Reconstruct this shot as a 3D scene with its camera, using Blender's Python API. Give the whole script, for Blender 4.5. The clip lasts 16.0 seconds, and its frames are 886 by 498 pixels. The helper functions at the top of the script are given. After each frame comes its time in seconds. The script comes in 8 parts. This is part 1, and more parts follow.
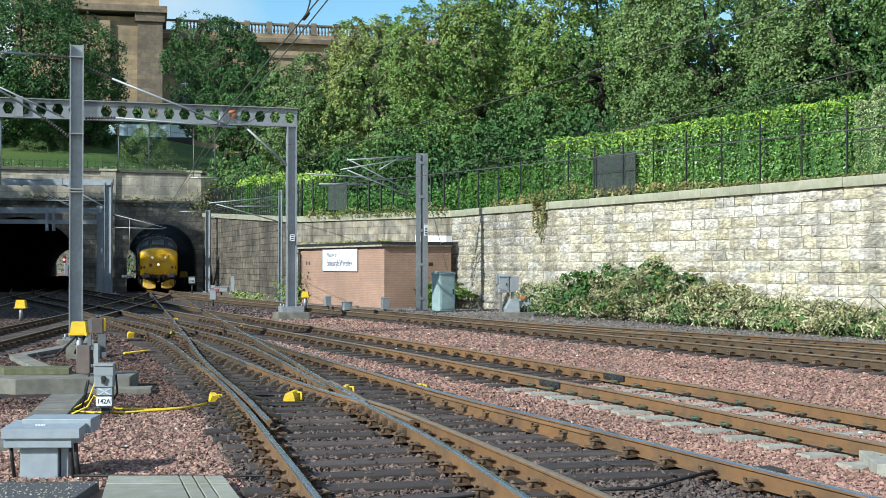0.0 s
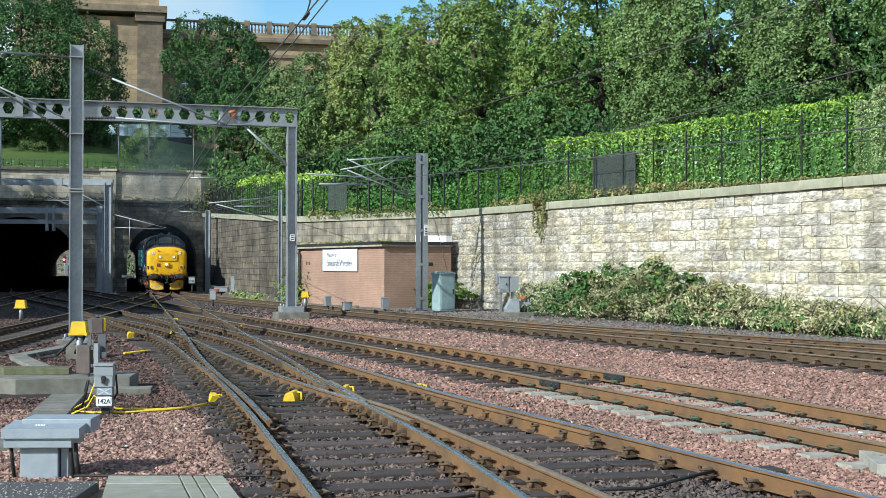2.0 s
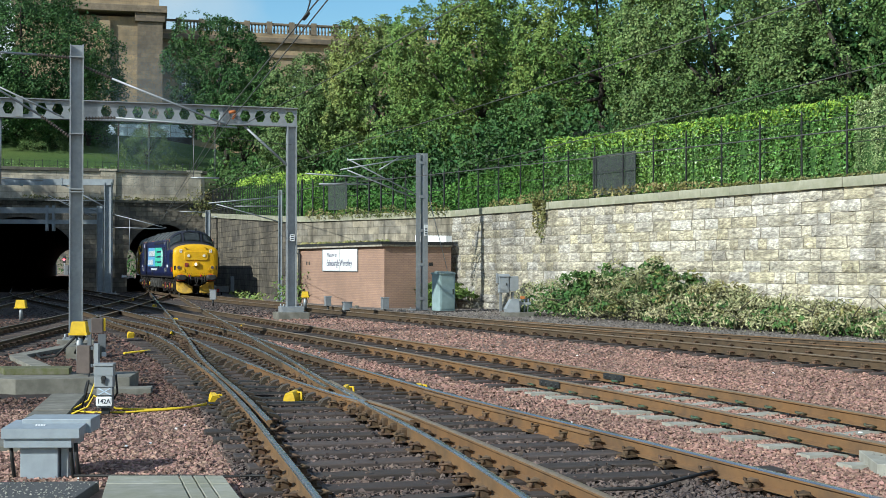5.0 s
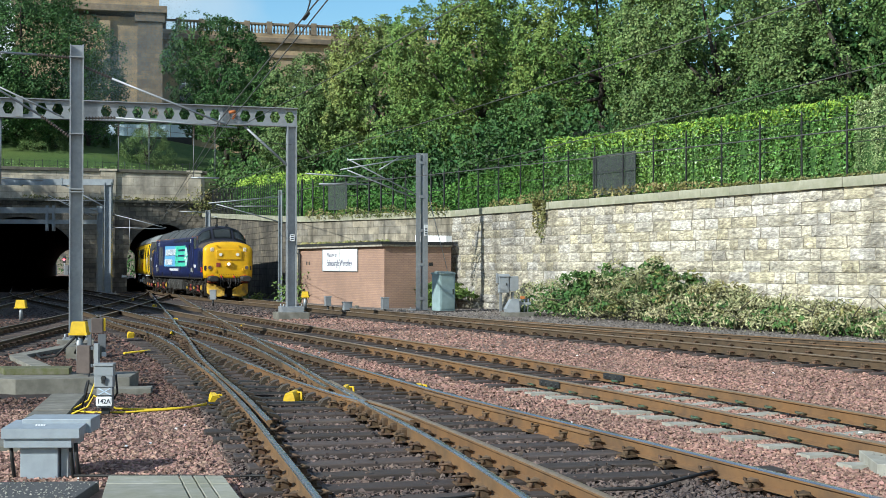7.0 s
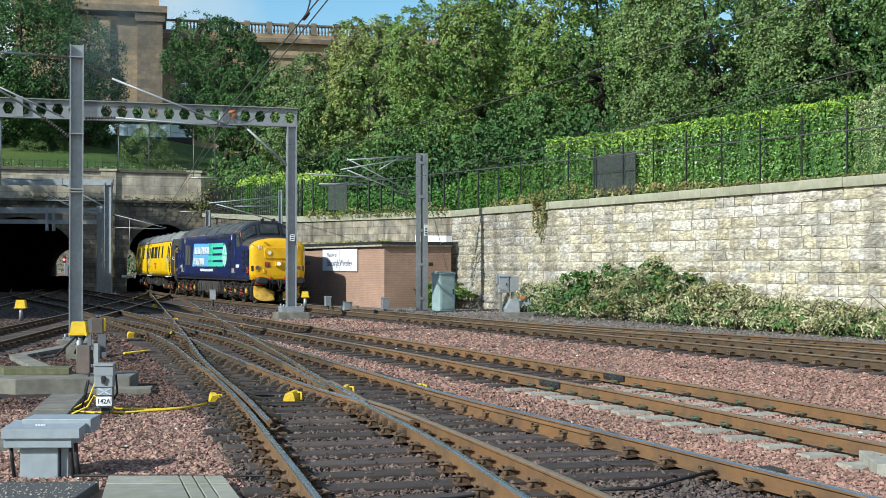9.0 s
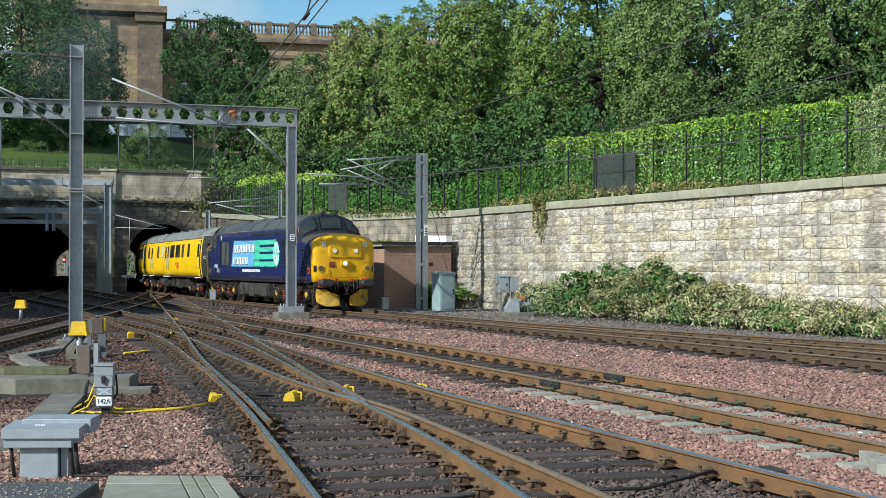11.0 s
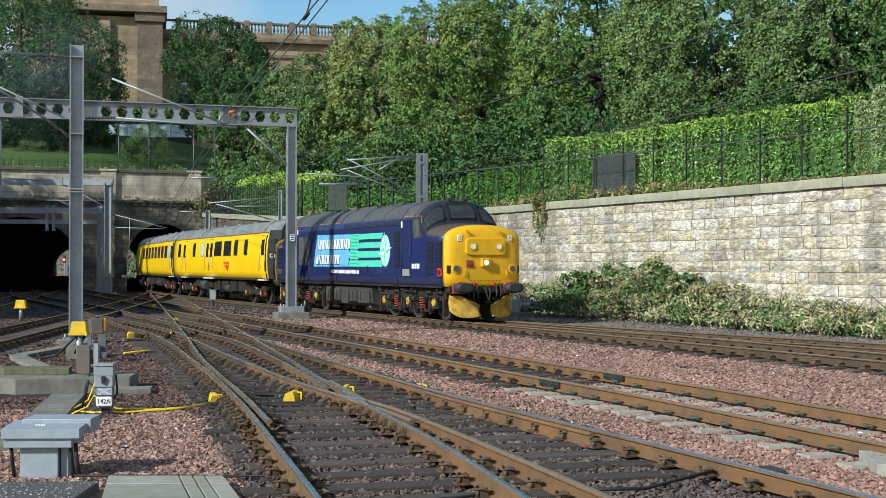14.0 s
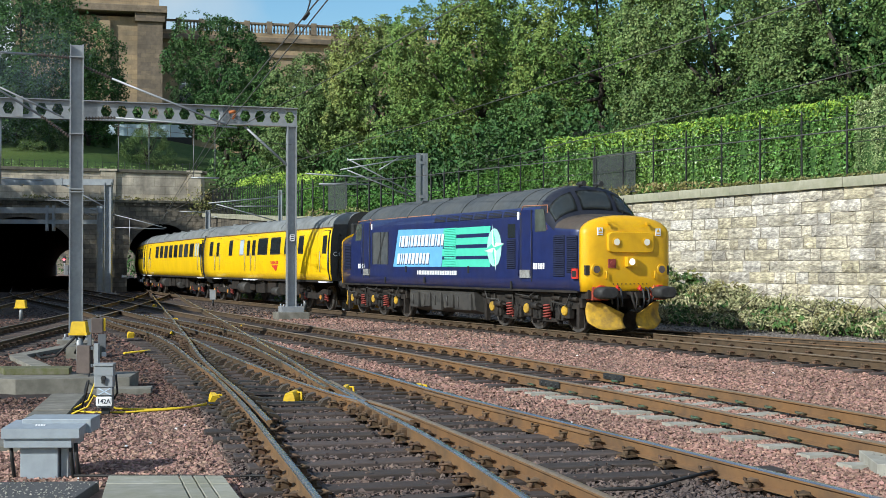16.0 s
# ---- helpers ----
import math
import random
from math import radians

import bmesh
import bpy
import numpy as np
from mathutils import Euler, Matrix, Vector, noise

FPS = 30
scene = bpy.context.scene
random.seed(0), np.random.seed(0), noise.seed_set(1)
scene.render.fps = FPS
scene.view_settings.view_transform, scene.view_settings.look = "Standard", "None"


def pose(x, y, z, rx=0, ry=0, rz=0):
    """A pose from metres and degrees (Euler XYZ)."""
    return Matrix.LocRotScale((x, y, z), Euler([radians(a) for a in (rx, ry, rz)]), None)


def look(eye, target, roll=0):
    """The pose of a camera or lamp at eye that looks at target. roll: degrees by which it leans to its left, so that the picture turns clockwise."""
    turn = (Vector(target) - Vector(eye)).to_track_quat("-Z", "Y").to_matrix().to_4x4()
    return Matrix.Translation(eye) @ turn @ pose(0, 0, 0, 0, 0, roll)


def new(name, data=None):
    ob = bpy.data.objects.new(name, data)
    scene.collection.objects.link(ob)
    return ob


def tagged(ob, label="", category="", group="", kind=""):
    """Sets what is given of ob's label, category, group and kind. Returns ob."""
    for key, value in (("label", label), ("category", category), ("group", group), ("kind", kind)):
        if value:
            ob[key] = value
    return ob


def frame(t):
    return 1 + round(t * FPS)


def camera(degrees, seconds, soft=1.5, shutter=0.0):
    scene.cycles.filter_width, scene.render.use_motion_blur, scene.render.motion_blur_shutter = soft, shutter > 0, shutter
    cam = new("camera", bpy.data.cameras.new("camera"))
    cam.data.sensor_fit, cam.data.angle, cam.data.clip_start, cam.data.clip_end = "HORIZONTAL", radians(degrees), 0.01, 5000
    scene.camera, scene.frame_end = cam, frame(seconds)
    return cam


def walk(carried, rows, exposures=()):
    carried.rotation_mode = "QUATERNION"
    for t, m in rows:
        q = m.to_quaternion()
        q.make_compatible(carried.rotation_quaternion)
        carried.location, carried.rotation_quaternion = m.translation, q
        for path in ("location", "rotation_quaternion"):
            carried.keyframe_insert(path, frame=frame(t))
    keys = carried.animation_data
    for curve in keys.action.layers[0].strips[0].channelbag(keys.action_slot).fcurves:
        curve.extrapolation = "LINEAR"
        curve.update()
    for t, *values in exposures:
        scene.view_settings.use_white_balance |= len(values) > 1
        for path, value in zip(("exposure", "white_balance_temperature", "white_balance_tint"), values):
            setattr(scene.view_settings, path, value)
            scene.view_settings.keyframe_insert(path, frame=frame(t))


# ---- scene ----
cam = camera(38.086, 16.0, soft=0.25)
EYE = (0.0, 0.0, 1.713)
AIM = look(EYE, (0.0, 100.0, 3.063), 0.03)
walk(cam, [(0.0, AIM), (16.0, AIM)], exposures=[(0.0, 0.40, 5950, 2), (3.0, 0.30, 5950, 2), (4.0, 0.12, 6000, 1), (7.0, 0.28, 6050, 3), (9.0, 0.26, 6100, 3), (12.0, 0.1, 6150, 4), (16.0, 0.15, 6200, 6)])

# world: September sky, low sun from behind and to the west
SUN_TO = Vector((-0.73, -0.68, 0.6)).normalized()
world = bpy.data.worlds.new("sky")
scene.world = world
world.use_nodes = True
wn = world.node_tree
sky = wn.nodes.new("ShaderNodeTexSky")
sky.sky_type = "NISHITA"
sky.sun_disc = False
sky.sun_elevation = math.asin(SUN_TO.z)
sky.sun_rotation = math.atan2(SUN_TO.x, SUN_TO.y)
sky.air_density, sky.dust_density, sky.ozone_density = 1.2, 0.3, 2.0
# broken white cloud over the whole sky
wc = wn.nodes.new("ShaderNodeTexCoord")
cl = wn.nodes.new("ShaderNodeTexNoise")
cl.inputs["Scale"].default_value, cl.inputs["Detail"].default_value = 2.6, 7.0
wn.links.new(wc.outputs["Generated"], cl.inputs["Vector"])
cr = wn.nodes.new("ShaderNodeMapRange")
cr.inputs[1].default_value, cr.inputs[2].default_value, cr.inputs[3].default_value, cr.inputs[4].default_value = 0.44, 0.62, 0.06, 0.9
wn.links.new(cl.outputs[0], cr.inputs[0])
cm = wn.nodes.new("ShaderNodeMix")
cm.data_type = "RGBA"
cm.inputs[7].default_value = (6.6, 6.8, 7.0, 1)
wn.links.new(cr.outputs[0], cm.inputs[0])
hs = wn.nodes.new("ShaderNodeHueSaturation")
hs.inputs["Saturation"].default_value, hs.inputs["Value"].default_value = 1.35, 1.3
wn.links.new(sky.outputs[0], hs.inputs["Color"])
wn.links.new(hs.outputs[0], cm.inputs[6])
wn.links.new(cm.outputs[2], wn.nodes["Background"].inputs[0])
wn.nodes["Background"].inputs[1].default_value = 0.095
sun = new("sun", bpy.data.lights.new("sun", "SUN"))
sun.data.energy, sun.data.angle, sun.data.color = 5.0, radians(0.6), (1.0, 0.955, 0.88)
sun.matrix_world = look(SUN_TO * 200, (0, 0, 0))


# ---- materials ----
def mat(name, a, b=None, scale=6.0, rough=0.8, metal=0.0, bump=0.0, bscale=40.0, per=0.0, island=0.0, c=None, cscale=0.6, camt=0.5, spec=0.3, coat=0.0, stretch=None, streak=None, world_space=False, sharp=0.15, runs=None):
    """Node material: colours a and b mixed by fine noise, c by broad stains; per / island: brightness change from piece to piece."""
    m = bpy.data.materials.new(name)
    m.use_nodes = True
    nt = m.node_tree
    N, L = nt.nodes, nt.links
    p = N["Principled BSDF"]
    p.inputs["Roughness"].default_value, p.inputs["Metallic"].default_value = rough, metal
    p.inputs["Specular IOR Level"].default_value = spec
    p.inputs["Coat Weight"].default_value = coat
    tc = N.new("ShaderNodeTexCoord")
    src = N.new("ShaderNodeNewGeometry").outputs["Position"] if world_space else tc.outputs["Object"]
    if stretch:
        mp = N.new("ShaderNodeMapping")
        mp.inputs["Scale"].default_value = stretch
        L.new(src, mp.inputs["Vector"])
        src = mp.outputs[0]

    def noisy(s, detail=4.0):
        n = N.new("ShaderNodeTexNoise")
        n.inputs["Scale"].default_value, n.inputs["Detail"].default_value = s, detail
        n.inputs["Roughness"].default_value = 0.6
        L.new(src, n.inputs["Vector"])
        return n.outputs[0]

    def ramp(fac, lo, hi):
        r = N.new("ShaderNodeMapRange")
        r.inputs[1].default_value, r.inputs[2].default_value = lo, hi
        L.new(fac, r.inputs[0])
        return r.outputs[0]

    def mixc(fac, x, y):
        n = N.new("ShaderNodeMix")
        n.data_type = "RGBA"
        if isinstance(fac, float):
            n.inputs[0].default_value = fac
        else:
            L.new(fac, n.inputs[0])
        for s, v in ((6, x), (7, y)):
            if isinstance(v, tuple):
                n.inputs[s].default_value = (*v, 1)
            else:
                L.new(v, n.inputs[s])
        return n.outputs[2]

    col = a
    if b:
        col = mixc(ramp(noisy(scale), 0.5 - sharp, 0.5 + sharp), a, b)
    if c:
        k = N.new("ShaderNodeMath")
        k.operation = "MULTIPLY"
        k.inputs[1].default_value = camt
        if streak:
            keep, src = src, N.new("ShaderNodeNewGeometry").outputs["Position"]
            mp2 = N.new("ShaderNodeMapping")
            mp2.inputs["Scale"].default_value = streak
            L.new(src, mp2.inputs["Vector"])
            src = mp2.outputs[0]
        L.new(ramp(noisy(cscale, 6.0), 0.42, 0.68), k.inputs[0])
        if streak:
            src = keep
        col = mixc(k.outputs[0], col, c)
    if runs:
        # long stains running down the face
        keep, src = src, N.new("ShaderNodeNewGeometry").outputs["Position"]
        mp3 = N.new("ShaderNodeMapping")
        mp3.inputs["Scale"].default_value = runs[1]
        L.new(src, mp3.inputs["Vector"])
        src = mp3.outputs[0]
        k3 = N.new("ShaderNodeMath")
        k3.operation = "MULTIPLY"
        k3.inputs[1].default_value = runs[2]
        L.new(ramp(noisy(1.0, 5.0), 0.5, 0.72), k3.inputs[0])
        src = keep
        col = mixc(k3.outputs[0], col, runs[0])
    for amount, which in ((per, 0), (island, 1)):
        if amount:
            if which:
                rnd = N.new("ShaderNodeNewGeometry").outputs["Random Per Island"]
            else:
                rnd = N.new("ShaderNodeObjectInfo").outputs["Random"]
            r = N.new("ShaderNodeMapRange")
            r.inputs[3].default_value, r.inputs[4].default_value = 1 - amount, 1 + amount
            L.new(rnd, r.inputs[0])
            h = N.new("ShaderNodeHueSaturation")
            L.new(r.outputs[0], h.inputs["Value"])
            if isinstance(col, tuple):
                h.inputs["Color"].default_value = (*col, 1)
            else:
                L.new(col, h.inputs["Color"])
            hr = N.new("ShaderNodeMapRange")
            hr.inputs[3].default_value, hr.inputs[4].default_value = 0.5 - amount * 0.035, 0.5 + amount * 0.035
            wv = N.new("ShaderNodeTexWhiteNoise")
            wv.noise_dimensions = "1D"
            L.new(rnd, wv.inputs["W"])
            L.new(wv.outputs[0], hr.inputs[0])
            L.new(hr.outputs[0], h.inputs["Hue"])
            if amount == 0.19 and not which:
                sr = N.new("ShaderNodeMapRange")
                sr.inputs[3].default_value, sr.inputs[4].default_value = 0.55, 1.35
                L.new(wv.outputs[0], sr.inputs[0])
                L.new(sr.outputs[0], h.inputs["Saturation"])
            col = h.outputs[0]
    if isinstance(col, tuple):
        p.inputs["Base Color"].default_value = (*col, 1)
    else:
        L.new(col, p.inputs["Base Color"])
    if b and rough > 0.2:
        rr = N.new("ShaderNodeMapRange")
        rr.inputs[3].default_value, rr.inputs[4].default_value = rough - 0.12, min(1, rough + 0.12)
        L.new(noisy(scale * 1.7), rr.inputs[0])
        L.new(rr.outputs[0], p.inputs["Roughness"])
    if bump:
        bn = N.new("ShaderNodeBump")
        bn.inputs["Strength"].default_value, bn.inputs["Distance"].default_value = min(1.0, bump * 20), bump
        L.new(noisy(bscale, 5.0), bn.inputs["Height"])
        L.new(bn.outputs[0], p.inputs["Normal"])
    return m


def ashlar(name, a, b, c, w, h, mortar, bump=0.02, runs=None, vary=(0.65, 1.25)):
    """Coursed stonework or brick for surfaces that stay far off: colour and relief of courses."""
    m = mat(name, a, b, scale=2.0, rough=0.9, c=c, cscale=0.35, camt=0.8, runs=runs)
    nt = m.node_tree
    N, L = nt.nodes, nt.links
    p = N["Principled BSDF"]
    link = p.inputs["Base Color"].links[0]
    col = link.from_socket
    br = N.new("ShaderNodeTexBrick")
    uv = N.new("ShaderNodeUVMap")
    L.new(uv.outputs[0], br.inputs["Vector"])
    br.inputs["Scale"].default_value = 1.0
    br.inputs["Brick Width"].default_value, br.inputs["Row Height"].default_value = w, h
    br.inputs["Mortar Size"].default_value = 0.018
    br.inputs["Mortar Smooth"].default_value = 0.4
    br.inputs["Color1"].default_value, br.inputs["Color2"].default_value = (vary[0], vary[0], vary[0] * 1.015, 1), (vary[1], vary[1] * 0.96, vary[1] * 0.88, 1)
    br.inputs["Mortar"].default_value = (*mortar, 1)
    mx = N.new("ShaderNodeMix")
    mx.data_type, mx.blend_type = "RGBA", "MULTIPLY"
    mx.inputs[0].default_value = 1.0
    L.new(col, mx.inputs[6])
    L.new(br.outputs[0], mx.inputs[7])
    L.new(mx.outputs[2], p.inputs["Base Color"])
    bp = N.new("ShaderNodeBump")
    bp.inputs["Distance"].default_value = bump
    bp.inputs["Strength"].default_value = 0.7
    inv = N.new("ShaderNodeMath")
    inv.operation = "SUBTRACT"
    inv.inputs[0].default_value = 1.0
    L.new(br.outputs[1], inv.inputs[1])
    L.new(inv.outputs[0], bp.inputs["Height"])
    L.new(bp.outputs[0], p.inputs["Normal"])
    return m


def glow(name, colour, power):
    m = bpy.data.materials.new(name)
    m.use_nodes = True
    p = m.node_tree.nodes["Principled BSDF"]
    p.inputs["Base Color"].default_value = (*colour, 1)
    p.inputs["Emission Color"].default_value = (*colour, 1)
    p.inputs["Emission Strength"].default_value = power
    return m


M_STONE = mat("rock_faced_sandstone", (0.375, 0.338, 0.278), (0.78, 0.717, 0.563), 8.0, 0.92, bump=0.045, bscale=14, per=0.19, c=(0.215, 0.195, 0.16), cscale=2.6, camt=0.75, stretch=(0.7, 0.7, 1.9), world_space=True, sharp=0.12, runs=((0.24, 0.217, 0.177), (2.1, 2.1, 0.17), 0.7))


def black_streaks(m, origin, along, strips):
    """Soot-black streaks running down a wall, at distances along it."""
    N, L = m.node_tree.nodes, m.node_tree.links
    base = N["Principled BSDF"].inputs["Base Color"]
    col = base.links[0].from_socket
    pos = N.new("ShaderNodeNewGeometry").outputs["Position"]
    rel = N.new("ShaderNodeVectorMath")
    rel.operation = "SUBTRACT"
    rel.inputs[1].default_value = origin
    L.new(pos, rel.inputs[0])
    dot = N.new("ShaderNodeVectorMath")
    dot.operation = "DOT_PRODUCT"
    dot.inputs[1].default_value = along
    L.new(rel.outputs[0], dot.inputs[0])
    ns = N.new("ShaderNodeTexNoise")
    ns.inputs["Scale"].default_value, ns.inputs["Detail"].default_value = 1.6, 5.0
    L.new(pos, ns.inputs["Vector"])
    for at, half, amount in strips:
        off = N.new("ShaderNodeMath")
        off.operation = "MULTIPLY_ADD"
        off.inputs[1].default_value, off.inputs[2].default_value = 0.9, -0.45 - at
        L.new(ns.outputs[0], off.inputs[0])
        add = N.new("ShaderNodeMath")
        add.operation = "ADD"
        L.new(dot.outputs["Value"], add.inputs[0])
        L.new(off.outputs[0], add.inputs[1])
        ab = N.new("ShaderNodeMath")
        ab.operation = "ABSOLUTE"
        L.new(add.outputs[0], ab.inputs[0])
        mr = N.new("ShaderNodeMapRange")
        mr.inputs[1].default_value, mr.inputs[2].default_value, mr.inputs[3].default_value, mr.inputs[4].default_value = half * 0.4, half, amount, 0.0
        L.new(ab.outputs[0], mr.inputs[0])
        mx = N.new("ShaderNodeMix")
        mx.data_type = "RGBA"
        mx.inputs[7].default_value = (0.035, 0.033, 0.03, 1)
        L.new(mr.outputs[0], mx.inputs[0])
        L.new(col, mx.inputs[6])
        col = mx.outputs[2]
    L.new(col, base)


black_streaks(M_STONE, (0.42, 60.2, 0), (0.4458, -0.8952, 0), ((2.0, 8.0, 0.3), (4.3, 0.45, 0.4), (5.9, 0.35, 0.35), (9.0, 0.6, 0.35), (13.2, 0.5, 0.25), (19.5, 0.7, 0.22), (26.5, 0.5, 0.3)))
M_STONE_FAR = ashlar("sooty_coursed_sandstone", (0.2, 0.178, 0.145), (0.1, 0.09, 0.075), (0.042, 0.039, 0.035), 1.5, 0.36, (0.35, 0.33, 0.3), runs=((0.035, 0.033, 0.029), (1.4, 1.4, 0.6), 0.9), vary=(0.75, 1.15))
M_COPING = mat("weathered_coping_stone", (0.39, 0.375, 0.295), (0.29, 0.285, 0.215), 4.0, 0.9, bump=0.01, bscale=20, per=0.1, c=(0.15, 0.17, 0.09), cscale=1.2, camt=0.5)
M_COPINGDARK = mat("sooty_coping_stone", (0.15, 0.14, 0.115), (0.10, 0.093, 0.075), 3.0, 0.9, c=(0.06, 0.058, 0.045), cscale=0.8, camt=0.6)
M_MORTAR = mat("recessed_mortar", (0.44, 0.405, 0.337), (0.23, 0.21, 0.175), 6.0, 0.95, bump=0.01)
M_STONE_MID = ashlar("weathered_buff_sandstone", (0.38, 0.35, 0.29), (0.17, 0.157, 0.132), (0.09, 0.083, 0.07), 0.8, 0.356, (0.6, 0.58, 0.55), runs=((0.075, 0.07, 0.06), (2.2, 2.2, 0.2), 0.9), vary=(0.75, 1.15))
M_PARAPET = ashlar("pale_dressed_sandstone", (0.66, 0.6, 0.5), (0.44, 0.4, 0.335), (0.16, 0.148, 0.128), 1.6, 0.62, (0.6, 0.58, 0.55), 0.01, runs=((0.1, 0.094, 0.082), (0.8, 0.8, 0.1), 0.6), vary=(0.85, 1.15))
M_PORTAL = ashlar("soot_blackened_portal_stone", (0.29, 0.262, 0.22), (0.16, 0.146, 0.124), (0.062, 0.058, 0.053), 0.85, 0.36, (0.55, 0.53, 0.5), runs=((0.032, 0.03, 0.028), (0.7, 0.7, 0.1), 0.8))
M_TUNNEL = mat("near_black_tunnel_brick", (0.03, 0.028, 0.026), (0.018, 0.017, 0.016), 1.0, 0.95, bump=0.003, bscale=3)
M_BRICK = ashlar("brown_red_brick", (0.4, 0.262, 0.198), (0.345, 0.226, 0.172), (0.27, 0.182, 0.142), 0.225, 0.075, (0.86, 0.86, 0.86), 0.004, vary=(0.93, 1.09))
M_BALLAST = mat("pink_granite_ballast", (0.264, 0.172, 0.136), (0.158, 0.11, 0.092), 14.0, 0.9, bump=0.03, bscale=22, c=(0.114, 0.088, 0.075), cscale=0.25, camt=0.45)
M_CHIP = mat("broken_pink_granite", (0.36, 0.212, 0.167), (0.238, 0.143, 0.116), 9.0, 0.85, island=0.45, c=(0.132, 0.097, 0.079), cscale=0.35, camt=0.45)
M_CHIP_NEAR = mat("dusty_red_granite", (0.334, 0.207, 0.163), (0.211, 0.136, 0.112), 9.0, 0.85, island=0.55)
# oil colour in the points; farther off it also stands for shade
M_CHIP_OILSHADE = mat("oil_and_shade_black_ballast", (0.085, 0.066, 0.06), (0.05, 0.042, 0.04), 9.0, 0.75, island=0.45)
M_RELAY = mat("grey_brown_relay_case", (0.125, 0.098, 0.088), (0.095, 0.075, 0.068), 8.0, 0.6)
# dirty brown stone, lowered in tone for the partial shade on the left
M_CHIP_BROWN = mat("weathered_part_shade_ballast", (0.16, 0.092, 0.072), (0.1, 0.062, 0.051), 9.0, 0.85, island=0.55, c=(0.06, 0.045, 0.038), cscale=0.5, camt=0.5)
M_CHIP_GREY = mat("grey_brown_gravel", (0.2, 0.175, 0.155), (0.13, 0.115, 0.105), 9.0, 0.9, island=0.5)
M_CHIP_DIRTY = mat("oily_dark_ballast", (0.132, 0.099, 0.088), (0.07, 0.058, 0.055), 9.0, 0.8, island=0.45, c=(0.15, 0.097, 0.07), cscale=0.6, camt=0.4)
M_CHIP_RUST = mat("rust_stained_ballast", (0.2, 0.12, 0.075), (0.13, 0.085, 0.06), 9.0, 0.85, island=0.4)
M_SOIL = mat("dark_trackside_cess", (0.2, 0.178, 0.16), (0.11, 0.098, 0.09), 12.0, 0.95, bump=0.02, bscale=18, c=(0.2, 0.14, 0.12), cscale=0.4, camt=0.5)
M_RAIL = mat("rusty_brown_rail_steel", (0.189, 0.11, 0.054), (0.125, 0.079, 0.047), 5.0, 0.75, 0.1, bump=0.003, bscale=60, c=(0.243, 0.125, 0.047), cscale=0.8, camt=0.6)
# grimy rail sides; the dark tone also carries shade on the far rails
M_RAILDARK = mat("grimy_shade_dark_rail_steel", (0.095, 0.067, 0.042), (0.063, 0.047, 0.032), 5.0, 0.75, 0.1, c=(0.127, 0.082, 0.045), cscale=0.8, camt=0.6)
M_RAILMID = mat("olive_brown_rail_steel", (0.18, 0.113, 0.059), (0.117, 0.079, 0.048), 5.0, 0.75, 0.1, bump=0.003, bscale=60, c=(0.243, 0.131, 0.054), cscale=0.8, camt=0.65)
M_RAILTOP = mat("polished_rail_head", (0.5, 0.52, 0.56), (0.4, 0.4, 0.4), 1.3, 0.26, 0.9, c=(0.26, 0.2, 0.14), cscale=0.5, camt=0.5)
M_RAILDULL = mat("dull_brown_rail_head", (0.3, 0.225, 0.15), (0.22, 0.165, 0.115), 12.0, 0.42, 0.5)
M_CHAIR = mat("rusty_rail_chair", (0.15, 0.092, 0.054), (0.08, 0.057, 0.04), 20.0, 0.85, 0.2, island=0.35)
M_TIMBER = mat("tarred_timber_sleeper", (0.062, 0.054, 0.05), (0.037, 0.033, 0.033), 9.0, 0.8, bump=0.012, bscale=30, per=0.3, c=(0.123, 0.088, 0.07), cscale=1.4, camt=0.5, stretch=(0.3, 1, 1))
M_CONCRETE = mat("grey_concrete", (0.23, 0.218, 0.19), (0.144, 0.138, 0.117), 4.0, 0.9, bump=0.008, bscale=45, per=0.15, c=(0.103, 0.098, 0.078), cscale=1.6, camt=0.6)
M_GALVDARK = mat("dull_galvanised_steel", (0.17, 0.18, 0.195), (0.14, 0.15, 0.165), 6.0, 0.55, 0.3, c=(0.11, 0.115, 0.12), cscale=0.8, camt=0.5, stretch=(1, 1, 0.2))
M_GALV = mat("galvanised_steel", (0.35, 0.37, 0.395), (0.29, 0.31, 0.33), 8.0, 0.5, 0.4, per=0.1, c=(0.19, 0.2, 0.205), cscale=0.8, camt=0.5)
M_GALVPALE = mat("new_galvanised_sheet", (0.34, 0.385, 0.43), (0.29, 0.33, 0.37), 7.0, 0.5, 0.25, c=(0.24, 0.265, 0.285), cscale=2.0, camt=0.4)
M_GREYPAINT = mat("pale_grey_paint", (0.29, 0.315, 0.34), (0.24, 0.265, 0.285), 4.0, 0.5, per=0.06, c=(0.2, 0.2, 0.195), cscale=1.2, camt=0.4)
M_GREYDARK = mat("dirty_grey_paint", (0.31, 0.34, 0.37), (0.25, 0.275, 0.3), 4.0, 0.5, per=0.06, c=(0.18, 0.19, 0.195), cscale=1.2, camt=0.5)
M_YELLOWBOX = mat("bright_yellow_plastic", (0.705, 0.476, 0.017), (0.612, 0.391, 0.017), 6.0, 0.5, c=(0.297, 0.212, 0.043), cscale=3.0, camt=0.35)
M_BLACK = mat("black_paint", (0.022, 0.024, 0.026), (0.035, 0.036, 0.036), 6.0, 0.55)
M_CABLE = mat("black_cable", (0.02, 0.02, 0.02), rough=0.6)
M_CABLEY = mat("yellow_cable", (0.75, 0.55, 0.04), (0.6, 0.42, 0.03), 15.0, 0.55)
